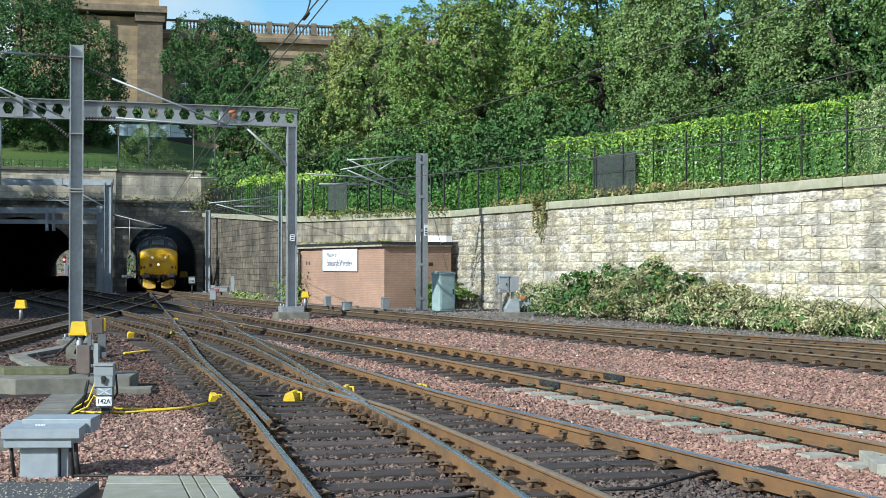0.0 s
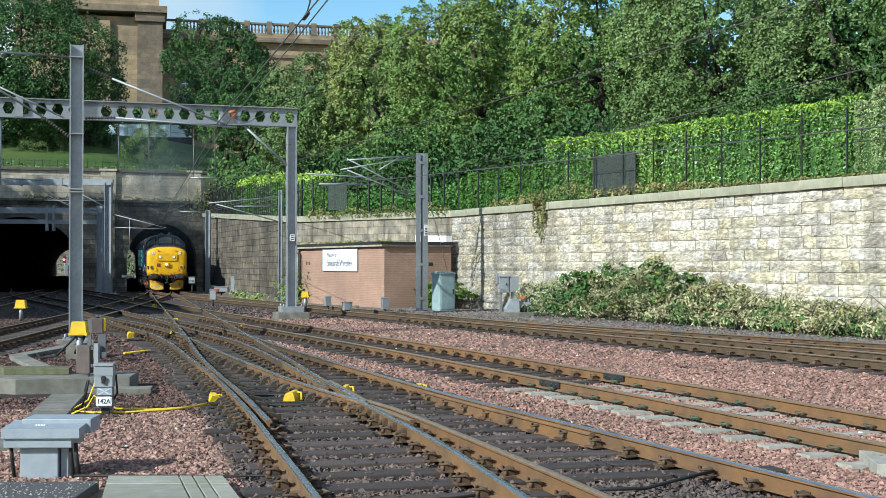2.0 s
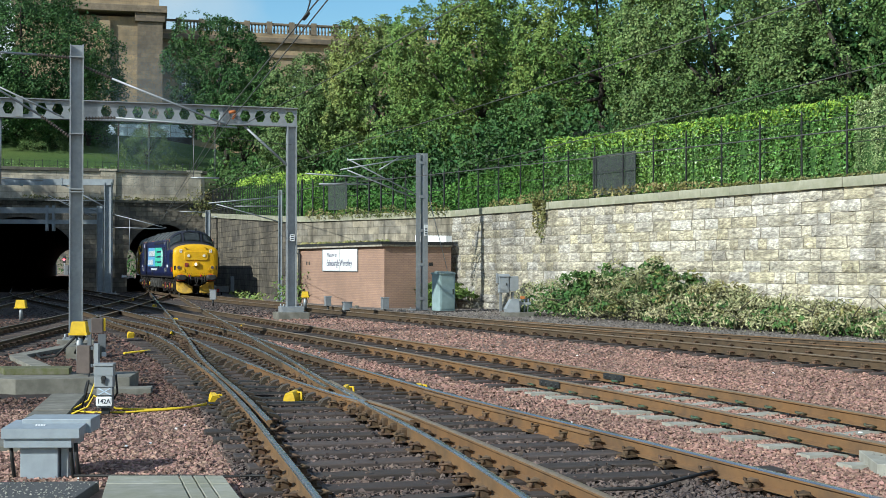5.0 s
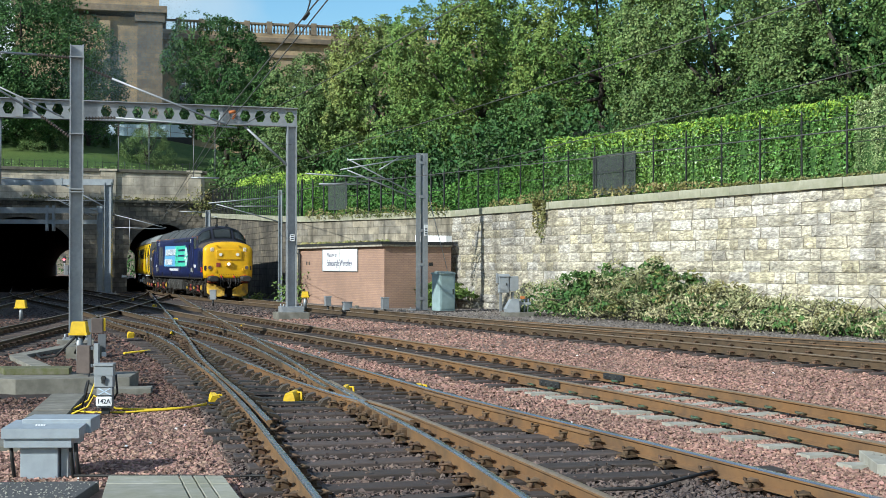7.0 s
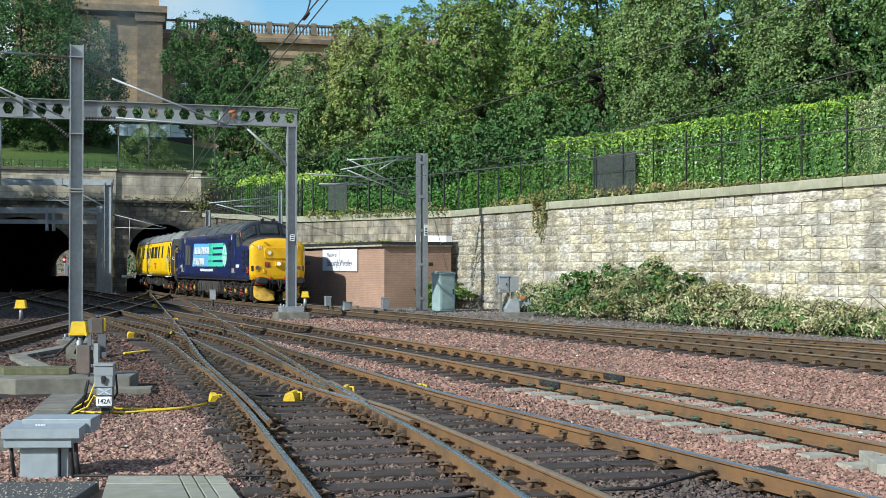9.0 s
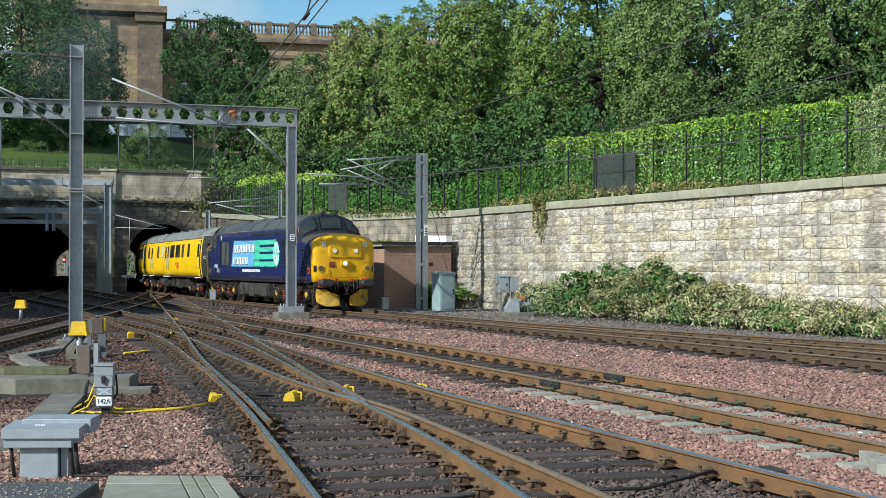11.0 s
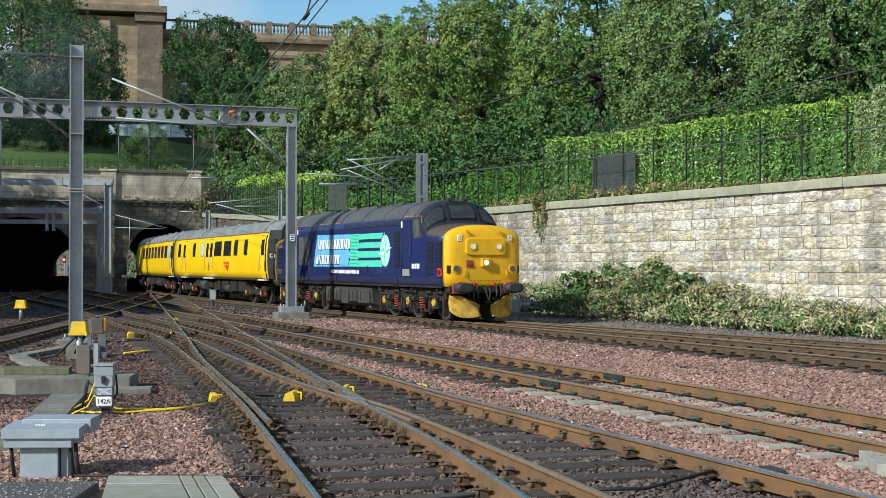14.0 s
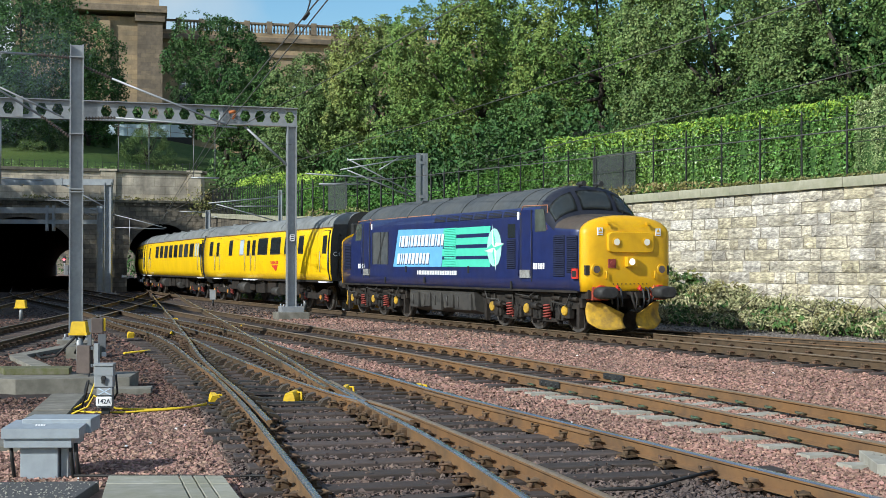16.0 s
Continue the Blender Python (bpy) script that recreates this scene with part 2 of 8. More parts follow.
# oily brown, darkened further to carry the shade over the junction ground
M_OILSHADE_BED = mat("oily_shade_dark_ballast_bed", (0.043, 0.032, 0.03), (0.025, 0.021, 0.019), 10.0, 0.9, bump=0.03, bscale=20, c=(0.06, 0.04, 0.035), cscale=0.22, camt=0.5)
M_WHITE = mat("white_enamel", (0.78, 0.79, 0.80), (0.7, 0.71, 0.72), 5.0, 0.45)
M_INK = mat("black_lettering", (0.02, 0.02, 0.025), rough=0.6)
M_ORANGE = mat("faded_orange_plastic", (0.5, 0.17, 0.05), (0.36, 0.13, 0.05), 8.0, 0.7)
M_RED = mat("red_paint", (0.6, 0.04, 0.03), (0.45, 0.04, 0.03), 8.0, 0.5)
M_PAVING = mat("worn_paving_concrete", (0.33, 0.325, 0.28), (0.25, 0.25, 0.215), 7.0, 0.9, bump=0.006, bscale=60, per=0.1, c=(0.2, 0.2, 0.13), cscale=2.2, camt=0.55)
M_MOSSY = mat("mossy_concrete", (0.104, 0.112, 0.048), (0.152, 0.144, 0.104), 9.0, 0.95, bump=0.02, c=(0.064, 0.072, 0.024), cscale=3.0)
M_ASPHALT = mat("old_speckled_asphalt", (0.06, 0.06, 0.062), (0.1, 0.1, 0.1), 60.0, 0.9, bump=0.006, bscale=120)
M_GRASS = mat("mown_grass_bank", (0.05, 0.102, 0.023), (0.032, 0.066, 0.016), 3.0, 0.95, bump=0.05, bscale=8, c=(0.115, 0.15, 0.036), cscale=0.2, camt=0.5)
M_EARTH = mat("leaf_littered_earth", (0.075, 0.07, 0.04), (0.05, 0.055, 0.03), 2.0, 0.95, bump=0.05, bscale=6, c=(0.04, 0.07, 0.02), cscale=0.3, camt=0.6)
M_BARK = mat("grey_brown_bark", (0.055, 0.046, 0.036), (0.032, 0.028, 0.024), 6.0, 0.95, bump=0.03, bscale=12)


def leaf(name, a, b, c, island=0.5, gloss=0.2, rough=0.55):
    return mat(name, a, b, 0.8, rough, island=island, c=c, cscale=0.22, camt=0.6, spec=gloss)


M_LEAF = leaf("dark_green_leaf", (0.075, 0.15, 0.042), (0.05, 0.112, 0.032), (0.105, 0.164, 0.045))
# darker copy of the leaf green, with the shade put into the colour
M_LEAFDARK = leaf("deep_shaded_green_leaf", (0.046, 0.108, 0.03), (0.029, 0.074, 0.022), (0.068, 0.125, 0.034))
M_LEAF2 = leaf("mid_green_leaf", (0.133, 0.224, 0.052), (0.091, 0.166, 0.043), (0.208, 0.237, 0.062))
M_LEAF3 = leaf("yellowing_leaf", (0.166, 0.247, 0.071), (0.116, 0.192, 0.053), (0.274, 0.263, 0.083))
M_LEAF4 = leaf("blue_green_leaf", (0.131, 0.201, 0.066), (0.088, 0.149, 0.045), (0.184, 0.232, 0.092))
M_HEDGE = leaf("bright_laurel_leaf", (0.119, 0.248, 0.051), (0.064, 0.143, 0.031), (0.204, 0.341, 0.072), 0.6, 0.55, 0.34)
M_VARIEG = leaf("pale_variegated_leaf", (0.27, 0.34, 0.15), (0.1, 0.18, 0.055), (0.42, 0.46, 0.26))
M_CUT = leaf("wilting_cut_leaf", (0.32, 0.31, 0.17), (0.17, 0.19, 0.08), (0.5, 0.45, 0.28), 0.6)
M_SLEEPERC = mat("pale_sleeper_concrete", (0.391, 0.383, 0.332), (0.306, 0.297, 0.255), 6.0, 0.9, bump=0.004, bscale=50, per=0.1, c=(0.212, 0.187, 0.153), cscale=2.0, camt=0.4)
M_CLIPG = mat("green_painted_clip", (0.045, 0.12, 0.07), (0.10, 0.07, 0.045), 14.0, 0.6)
M_SHOOT = leaf("yellow_green_shoot", (0.26, 0.40, 0.06), (0.2, 0.32, 0.05), (0.36, 0.48, 0.1))
M_HEDGEDARK = leaf("mid_green_hedge_leaf", (0.069, 0.172, 0.034), (0.046, 0.115, 0.025), (0.115, 0.23, 0.04))
M_BOARD = mat("dark_mesh_board", (0.075, 0.086, 0.085), (0.055, 0.064, 0.064), 20.0, 0.9, spec=0.1)
M_IVY = leaf("dry_weed_leaf", (0.2, 0.18, 0.07), (0.1, 0.13, 0.04), (0.32, 0.26, 0.12))


# ---- mesh helpers ----
def mesh_of(name, bm, material, smooth=False):
    me = bpy.data.meshes.new(name)
    bm.normal_update()
    bm.to_mesh(me)
    bm.free()
    for m in material if isinstance(material, (list, tuple)) else [material]:
        me.materials.append(m)
    if smooth:
        me.shade_smooth()
    return me


def part(name, bm, material, parent=None, label="", m=None, smooth=False):
    ob = new(name, bm if isinstance(bm, bpy.types.Mesh) else mesh_of(name, bm, material, smooth))
    if parent:
        ob.parent = parent
    if m is not None:
        ob.matrix_basis = m
    return tagged(ob, label)


def thing(name, m, label, category, group="", kind=""):
    ob = new(name)
    ob.empty_display_size = 0.2
    ob.matrix_basis = m
    return tagged(ob, label, category, group, kind)


def box(bm, x0, x1, y0, y1, z0, z1, bevel=0.0, mi=0):
    v = [bm.verts.new((x, y, z)) for z in (z0, z1) for y in (y0, y1) for x in (x0, x1)]
    fs = [bm.faces.new([v[i] for i in q]) for q in ((0, 2, 3, 1), (4, 5, 7, 6), (0, 1, 5, 4), (2, 6, 7, 3), (0, 4, 6, 2), (1, 3, 7, 5))]
    for f in fs:
        f.material_index = mi
    if bevel:
        es = list({e for f in fs for e in f.edges})
        bmesh.ops.bevel(bm, geom=es, offset=bevel, segments=2, affect="EDGES", profile=0.5)
    return bm


def tube(bm, p, q, r, n=8, r2=None, mi=0, caps=True):
    p, q = Vector(p), Vector(q)
    r2 = r if r2 is None else r2
    d = (q - p).normalized()
    a = d.cross(Vector((0, 0, 1)) if abs(d.z) < 0.9 else Vector((1, 0, 0))).normalized()
    b = d.cross(a)
    ring = [[bm.verts.new(c + (a * math.cos(2 * math.pi * i / n) + b * math.sin(2 * math.pi * i / n)) * k) for i in range(n)] for c, k in ((p, r), (q, r2))]
    for i in range(n):
        f = bm.faces.new((ring[0][i], ring[1][i], ring[1][(i + 1) % n], ring[0][(i + 1) % n]))
        f.smooth, f.material_index = True, mi
    if caps:
        bm.faces.new(ring[0]).material_index = mi
        bm.faces.new(ring[1][::-1]).material_index = mi
    return bm


def rope(bm, pts, r, n=6, mi=0):
    """A bent rod or cable: one swept skin through the points."""
    pts = [Vector(p) for p in pts]
    rings, a = [], None
    for i, p in enumerate(pts):
        d = (pts[min(i + 1, len(pts) - 1)] - pts[max(i - 1, 0)]).normalized()
        if a is None:
            a = d.cross(Vector((0, 0, 1)) if abs(d.z) < 0.9 else Vector((1, 0, 0)))
        a = (a - d * a.dot(d)).normalized()
        b = d.cross(a)
        rings.append([p + (a * math.cos(2 * math.pi * k / n) + b * math.sin(2 * math.pi * k / n)) * r for k in range(n)])
    loft(bm, rings, mi=mi, smooth=True)
    return bm


def loft(bm, rings, close=True, caps=True, mi=0, smooth=False):
    vs = [[bm.verts.new(p) for p in r] for r in rings]
    k = len(vs[0])
    for a, b in zip(vs, vs[1:]):
        for i in range(k if close else k - 1):
            f = bm.faces.new((a[i], a[(i + 1) % k], b[(i + 1) % k], b[i]))
            f.material_index, f.smooth = mi, smooth
    if caps and close:
        bm.faces.new(vs[0][::-1]).material_index = mi
        bm.faces.new(vs[-1]).material_index = mi
    return vs


def slab(bm, outline, z0, z1, mi=0):
    """A flat plate with a convex or simple outline in x, y."""
    return loft(bm, [[(x, y, z0) for x, y in outline], [(x, y, z1) for x, y in outline]], mi=mi)


def upright(bm, outline, y0, y1, mi=0):
    """A plate standing in the x, z plane."""
    return loft(bm, [[(x, y1, z) for x, z in outline], [(x, y0, z) for x, z in outline]], mi=mi)


def box_uv(me):
    """Texture coordinates in metres: along the surface and up."""
    uv = me.uv_layers.new(name="UVMap")
    for poly in me.polygons:
        n = poly.normal
        for li in poly.loop_indices:
            co = me.vertices[me.loops[li].vertex_index].co
            if abs(n.z) > 0.7:
                uv.data[li].uv = (co.x, co.y)
            elif abs(n.x) > abs(n.y):
                uv.data[li].uv = (co.y, co.z)
            else:
                uv.data[li].uv = (co.x, co.z)
    return me


def fill(me, verts, faces):
    """Fast mesh from arrays; faces all have the same number of corners."""
    k = faces.shape[1]
    me.vertices.add(len(verts))
    me.vertices.foreach_set("co", verts.astype(np.float32).ravel())
    me.loops.add(faces.size)
    me.loops.foreach_set("vertex_index", faces.astype(np.int32).ravel())
    me.polygons.add(len(faces))
    me.polygons.foreach_set("loop_start", np.arange(0, faces.size, k, dtype=np.int32))
    me.update(calc_edges=True)


# ---- the line of each track (x as a function of y, centre line) ----
def train_x(y):
    if y > 101:
        return train_x(101) - 0.238 * (y - 101)
    q = (y - 45) / 20
    return -0.98681 - 9.26985 * q + 0.00327 * q * q + 0.19121 * q ** 3


def train_slope(y):
    return (train_x(y + 0.05) - train_x(y - 0.05)) / 0.1


def spline(points):
    """Smooth x(y) through a few (x, y) stations."""
    ys = [p[1] for p in points]
    xs = [p[0] for p in points]
    n = len(ys)
    ms = []
    for i in range(n):
        a, b = max(0, i - 1), min(n - 1, i + 1)
        ms.append((xs[b] - xs[a]) / (ys[b] - ys[a]))

    def at(y):
        i = 0
        while i < n - 2 and y > ys[i + 1]:
            i += 1
        h = ys[i + 1] - ys[i]
        t = (y - ys[i]) / h
        if t < 0:
            return xs[0] + ms[0] * (y - ys[0])
        if t > 1:
            return xs[-1] + ms[-1] * (y - ys[-1])
        return (2 * t ** 3 - 3 * t * t + 1) * xs[i] + (t ** 3 - 2 * t * t + t) * h * ms[i] + (-2 * t ** 3 + 3 * t * t) * xs[i + 1] + (t ** 3 - t * t) * h * ms[i + 1]
    return at


def siding_x(y):
    return train_x(y) + 2.9 * max(0.0, (46 - y) / 18) ** 1.6


line_e = spline([(8.2, 5), (5.02, 12.86), (3.27, 17.74), (1.62, 21.8), (-0.35, 26.82), (-3.5, 34.37), (-6.4, 41.6), (-10.0, 50.6), (-20.2, 77), (-28.2, 97), (-38, 122)])
line_d = spline([(0.9, 5), (-0.03, 9.7), (-0.72, 12.5), (-1.27, 14.6), (-1.92, 17.3), (-3.4, 23.3), (-5.07, 29.9), (-8.45, 43.6), (-13.05, 62.2), (-19.0, 86.5), (-21.7, 97)])
line_a = spline([(-1.9, 17.3), (-2.95, 20.7), (-4.1, 24.85), (-5.7, 29.95), (-7.45, 35), (-9.55, 40.4), (-11.7, 46), (-15.0, 54), (-24.6, 76), (-31.8, 97), (-40, 122)])
line_b = spline([(4.3, 5), (2.52, 9.3), (1.88, 11.0), (0.62, 14.0), (-0.62, 17.1), (-1.4, 19.4), (-2.2, 21.7), (-3.45, 25.0), (-4.45, 28.0), (-5.75, 32.5), (-7.45, 37), (-11.6, 46)])
line_c = spline([(-8.6, 10), (-9.9, 20), (-10.95, 29.6), (-12.85, 46), (-14.1, 55), (-17.3, 77), (-20.9, 95)])
line_l = spline([(-14.5, 30), (-19.9, 55), (-23.3, 70), (-28.3, 92), (-32, 108)])

# ---- ground ----
bm = bmesh.new()
slab(bm, [(-700, -60), (700, -60), (700, 900), (-700, 900)], -3.0, -0.235)
tagged(part("ground", bm, M_BALLAST), "pink granite ballast bed of the station throat", "ground", kind="structure")
# sheet under the far tracks: oil, and the shade there painted in
bm = bmesh.new()
slab(bm, [(-5.6, 35), (-9.2, 35.5), (-16, 44), (-22, 55), (-33, 93), (-18.8, 97.5), (train_x(85) - 1.8, 85), (train_x(70) - 1.9, 70), (-11.0, 57), (-7.0, 44)], -0.26, -0.226)
tagged(part("junction_bed", bm, M_OILSHADE_BED), "oily ballast bed of the junction, shade put into its colour", "ground", kind="structure")
# left-hand bed: dirt plus partial shade, both held in the dark colour
bm = bmesh.new()
slab(bm, [(-4.0, 13.2), (-3.7, 17.5), (-5.5, 24), (-8.4, 33.5), (-9.6, 36.5), (-16, 43.5), (-45, 60), (-45, 13.2)], -0.262, -0.23)
tagged(part("ballast_bed", bm, M_OILSHADE_BED), "weathered brown ballast beside the junction, part shade in its colour", "ground", kind="structure")
# cess beside the far track
bm = bmesh.new()
ys = [20 + 2 * i for i in range(39)]
lo = [(max(train_x(y), siding_x(y)) + 1.45, y) for y in ys]
hi = [(max(train_x(y) + 3.5, 30.35 - 0.498 * y) + 0.3 if y < 60 else train_x(y) + 4.4, y) for y in ys]
slab(bm, lo + hi[::-1], -0.24, -0.17)
tagged(part("cess", bm, M_SOIL), "dark trodden earth beside the far track", "ground", kind="structure")


# ---- tracks ----
RAIL = [(-0.014, 0.0), (-0.027, -0.004), (-0.035, -0.013), (-0.036, -0.03), (-0.012, -0.045), (-0.010, -0.125), (-0.07, -0.147), (-0.07, -0.158), (0.07, -0.158), (0.07, -0.147), (0.010, -0.125), (0.012, -0.045), (0.036, -0.03), (0.035, -0.013), (0.027, -0.004), (0.014, 0.0)]


def rail_part(track, fx, off, y0, y1, shiny, step=0.8, name="rail", dz=0.0, side=None):
    bm = bmesh.new()
    rings = []
    n = max(2, int((y1 - y0) / step))
    for i in range(n + 1):
        y = y0 + (y1 - y0) * i / n
        s = (fx(y + 0.05) - fx(y - 0.05)) / 0.1
        k = 1 / math.hypot(1, s)
        nx, ny = k, -s * k
        cx, cy = fx(y) + off * nx, y + off * ny
        rings.append([(cx + a * nx, cy + a * ny, b + dz) for a, b in RAIL])
    loft(bm, rings, mi=0)
    for f in bm.faces:
        if len(f.verts) > 2:
            zs = [v.co.z for v in f.verts]
            if min(zs) > dz - 0.014 and len(f.verts) == 4:
                f.material_index = 1
            # far and left-hand rail sides go darker: grime, with shade painted in
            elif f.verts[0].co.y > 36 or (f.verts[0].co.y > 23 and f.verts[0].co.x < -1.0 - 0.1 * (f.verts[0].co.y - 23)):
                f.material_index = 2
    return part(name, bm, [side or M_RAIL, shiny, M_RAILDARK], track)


def sleeper_mesh(kind, length):
    bm = bmesh.new()
    if kind == "concrete":
        loft(bm, [[(-length / 2, -0.14, -0.32), (-length / 2, -0.11, -0.17), (-length / 2, 0.11, -0.17), (-length / 2, 0.14, -0.32)],
                  [(-0.35, -0.14, -0.32), (-0.35, -0.1, -0.2), (-0.35, 0.1, -0.2), (-0.35, 0.14, -0.32)],
                  [(0.35, -0.14, -0.32), (0.35, -0.1, -0.2), (0.35, 0.1, -0.2), (0.35, 0.14, -0.32)],
                  [(length / 2, -0.14, -0.32), (length / 2, -0.11, -0.17), (length / 2, 0.11, -0.17), (length / 2, 0.14, -0.32)]])
        return mesh_of("sleeper", bm, M_SLEEPERC)
    box(bm, -length / 2, length / 2, -0.135, 0.135, -0.33, -0.168, bevel=0.012)
    return mesh_of("sleeper", bm, M_TIMBER)


def chair(bm, m, concrete):
    """Rail fastening on both sides of the foot."""
    b0 = len(bm.verts)
    if concrete:
        for s in (-1, 1):
            rope(bm, [(s * 0.06, -0.06, -0.15), (s * 0.13, -0.06, -0.125), (s * 0.15, 0.0, -0.135), (s * 0.13, 0.06, -0.125), (s * 0.075, 0.05, -0.14)], 0.016, 5, mi=1)
    else:
        box(bm, -0.2, 0.2, -0.09, 0.09, -0.168, -0.150)
        for s in (-1, 1):
            loft(bm, [[(s * 0.075, y, -0.15), (s * 0.17, y, -0.15), (s * 0.13, y, -0.09), (s * 0.085, y, -0.075)][::s] for y in (-0.055, 0.055)])
            tube(bm, (s * 0.17, 0.05 * s, -0.15), (s * 0.17, 0.05 * s, -0.105), 0.018, 6)
            rope(bm, [(s * 0.06, -0.07, -0.125), (s * 0.12, -0.075, -0.085), (s * 0.19, -0.02, -0.1), (s * 0.15, 0.06, -0.085), (s * 0.075, 0.06, -0.12)], 0.013, 5)
    bm.verts.ensure_lookup_table()
    bmesh.ops.transform(bm, matrix=m, verts=bm.verts[b0:])


SLEEPERS = {**{("timber", q): sleeper_mesh("timber", q) for q in (2.6, 3.2, 3.8, 4.4, 5.0, 5.6)}, ("concrete", 2.5): sleeper_mesh("concrete", 2.5)}


def track(fx, y0, y1, label, raildz=0.0, skip=(99, 0), shiny=(M_RAILTOP, M_RAILTOP), concrete_to=-1, rails=((-0.752, 0, 0), (0.752, 0, 0)), dz=0.0, first=True, sleepers=True, near=60, long=None, custom=(), side=None):
    t = tagged(new("railway_track"), label, "railway track", "tracks of the station throat")
    if custom:
        for fr, a, b, sh in custom:
            rail_part(t, fr, 0.0, a, b, sh, dz=raildz, side=side)
    else:
        for (off, a, b), sh in zip(rails, shiny):
            rail_part(t, fx, off, a or y0, b or y1, sh, dz=raildz, side=side)
    bmf = bmesh.new()
    y = y0
    count = 0
    while sleepers and y < min(y1, near):
        s = (fx(y + 0.05) - fx(y - 0.05)) / 0.1
        k = 1 / math.hypot(1, s)
        ang = math.degrees(math.atan2(-s * k, k))
        kind = "concrete" if y < concrete_to else "timber"
        ln = 2.5 if kind == "concrete" else 2.6
        cx = fx(y)
        if long and long[0] < y < long[1]:
            others = [line_d(y), line_b(y)] + ([line_a(y)] if y > 17.3 else [])
            lo, hi = min(others) - 1.3, max(others) + 1.3
            ln = min((2.6, 3.2, 3.8, 4.4, 5.0, 5.6), key=lambda q: abs(q - (hi - lo)))
            cx = (lo + hi) / 2
        if not skip[0] < y < skip[1]:
            ob = new("sleeper", SLEEPERS[(kind, ln)])
            ob.parent, ob.matrix_basis = t, pose(cx + random.uniform(-0.03, 0.03), y - s * k * (cx - fx(y)) * k, dz + random.uniform(-0.006, 0.0), 0, 0, ang + random.uniform(-0.6, 0.6))
        if y < 45:
            for fr, a, b, _ in custom:
                if a < y < b:
                    chair(bmf, pose(fr(y), y, 0, 0, 0, ang), kind == "concrete")
            for off in () if custom else (-0.752, 0.752):
                chair(bmf, pose(fx(y) + off * k, y - off * s * k, 0, 0, 0, ang), kind == "concrete")
        y += 0.68 * k
    if sleepers:
        tagged(part("rail_fastening", bmf, [M_CHAIR, M_CLIPG], t), "rusty rail clips and chairs", kind="stuff")
    else:
        bmf.free()
    return t


def one_rail(near, fx, off, y1):
    """A single rail: near stations, then the side of a track's line."""
    st = list(near)
    y = near[-1][1] + 6.0
    while fx and y < y1 + 8:
        s = (fx(y + 0.05) - fx(y - 0.05)) / 0.1
        k = 1 / math.hypot(1, s)
        st.append((fx(y) + off * k, y - off * s * k))
        y += 8.0
    return spline(st)


rail_1 = one_rail([(-0.91, 9.51), (-1.22, 10.82), (-1.57, 12.26), (-2.29, 15.26), (-2.87, 17.52), (-3.8, 20.96), (-4.76, 24.21), (-6.15, 29.0), (-7.72, 33.61), (-10.0, 39.19)], line_a, -0.752, 112)
rail_1b = one_rail([(-1.94, 14.36), (-2.66, 17.21), (-3.47, 20.15), (-4.64, 24.6), (-6.3, 31.57), (-8.02, 38.61)], line_d, -0.752, 97)
rail_2 = one_rail([(-1.01, 16.49), (-1.42, 17.35), (-1.98, 18.75), (-2.35, 19.7), (-3.09, 21.84), (-4.38, 25.6), (-5.9, 30.34)], line_b, -0.752, 46)
rail_3 = one_rail([(0.64, 9.53), (-0.02, 12.56), (-0.71, 15.16), (-0.95, 16.08), (-1.53, 18.43), (-1.99, 20.25), (-2.95, 24.29), (-3.86, 28.0), (-5.4, 34.35)], line_d, 0.752, 97)
rail_5 = one_rail([(-1.66, 18.4), (-2.69, 22.47), (-3.72, 26.25), (-4.97, 30.34), (-6.55, 34.35)], line_a, 0.752, 112)
rail_6 = one_rail([(3.28, 9.53), (1.95, 12.81), (0.76, 15.69), (0.14, 17.25), (-0.48, 18.97), (-1.27, 21.25), (-2.42, 24.6), (-3.5, 27.75), (-4.94, 32.36)], line_b, 0.752, 46)
rail_7 = one_rail([(1.28, 9.53), (0.62, 11.8), (-0.02, 13.9), (-0.56, 15.57), (-0.96, 16.56)], None, 0, 0)
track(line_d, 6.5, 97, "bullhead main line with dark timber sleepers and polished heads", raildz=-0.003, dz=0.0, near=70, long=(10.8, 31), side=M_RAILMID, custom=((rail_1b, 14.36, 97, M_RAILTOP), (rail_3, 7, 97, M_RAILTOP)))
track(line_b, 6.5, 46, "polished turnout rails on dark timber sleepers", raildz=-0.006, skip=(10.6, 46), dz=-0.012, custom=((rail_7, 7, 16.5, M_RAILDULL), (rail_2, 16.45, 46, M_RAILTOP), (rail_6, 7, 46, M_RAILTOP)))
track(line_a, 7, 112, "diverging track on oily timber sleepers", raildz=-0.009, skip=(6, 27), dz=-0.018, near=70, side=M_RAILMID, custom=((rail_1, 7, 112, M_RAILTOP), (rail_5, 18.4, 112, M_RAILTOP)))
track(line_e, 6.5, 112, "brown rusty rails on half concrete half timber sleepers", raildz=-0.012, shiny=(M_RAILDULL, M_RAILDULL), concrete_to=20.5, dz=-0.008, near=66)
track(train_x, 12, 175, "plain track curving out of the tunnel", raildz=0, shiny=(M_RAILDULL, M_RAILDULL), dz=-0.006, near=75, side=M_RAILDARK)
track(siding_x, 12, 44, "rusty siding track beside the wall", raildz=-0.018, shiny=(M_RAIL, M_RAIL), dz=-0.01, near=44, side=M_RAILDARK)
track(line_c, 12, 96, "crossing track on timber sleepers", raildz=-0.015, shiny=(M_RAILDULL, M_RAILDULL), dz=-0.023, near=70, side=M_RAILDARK)
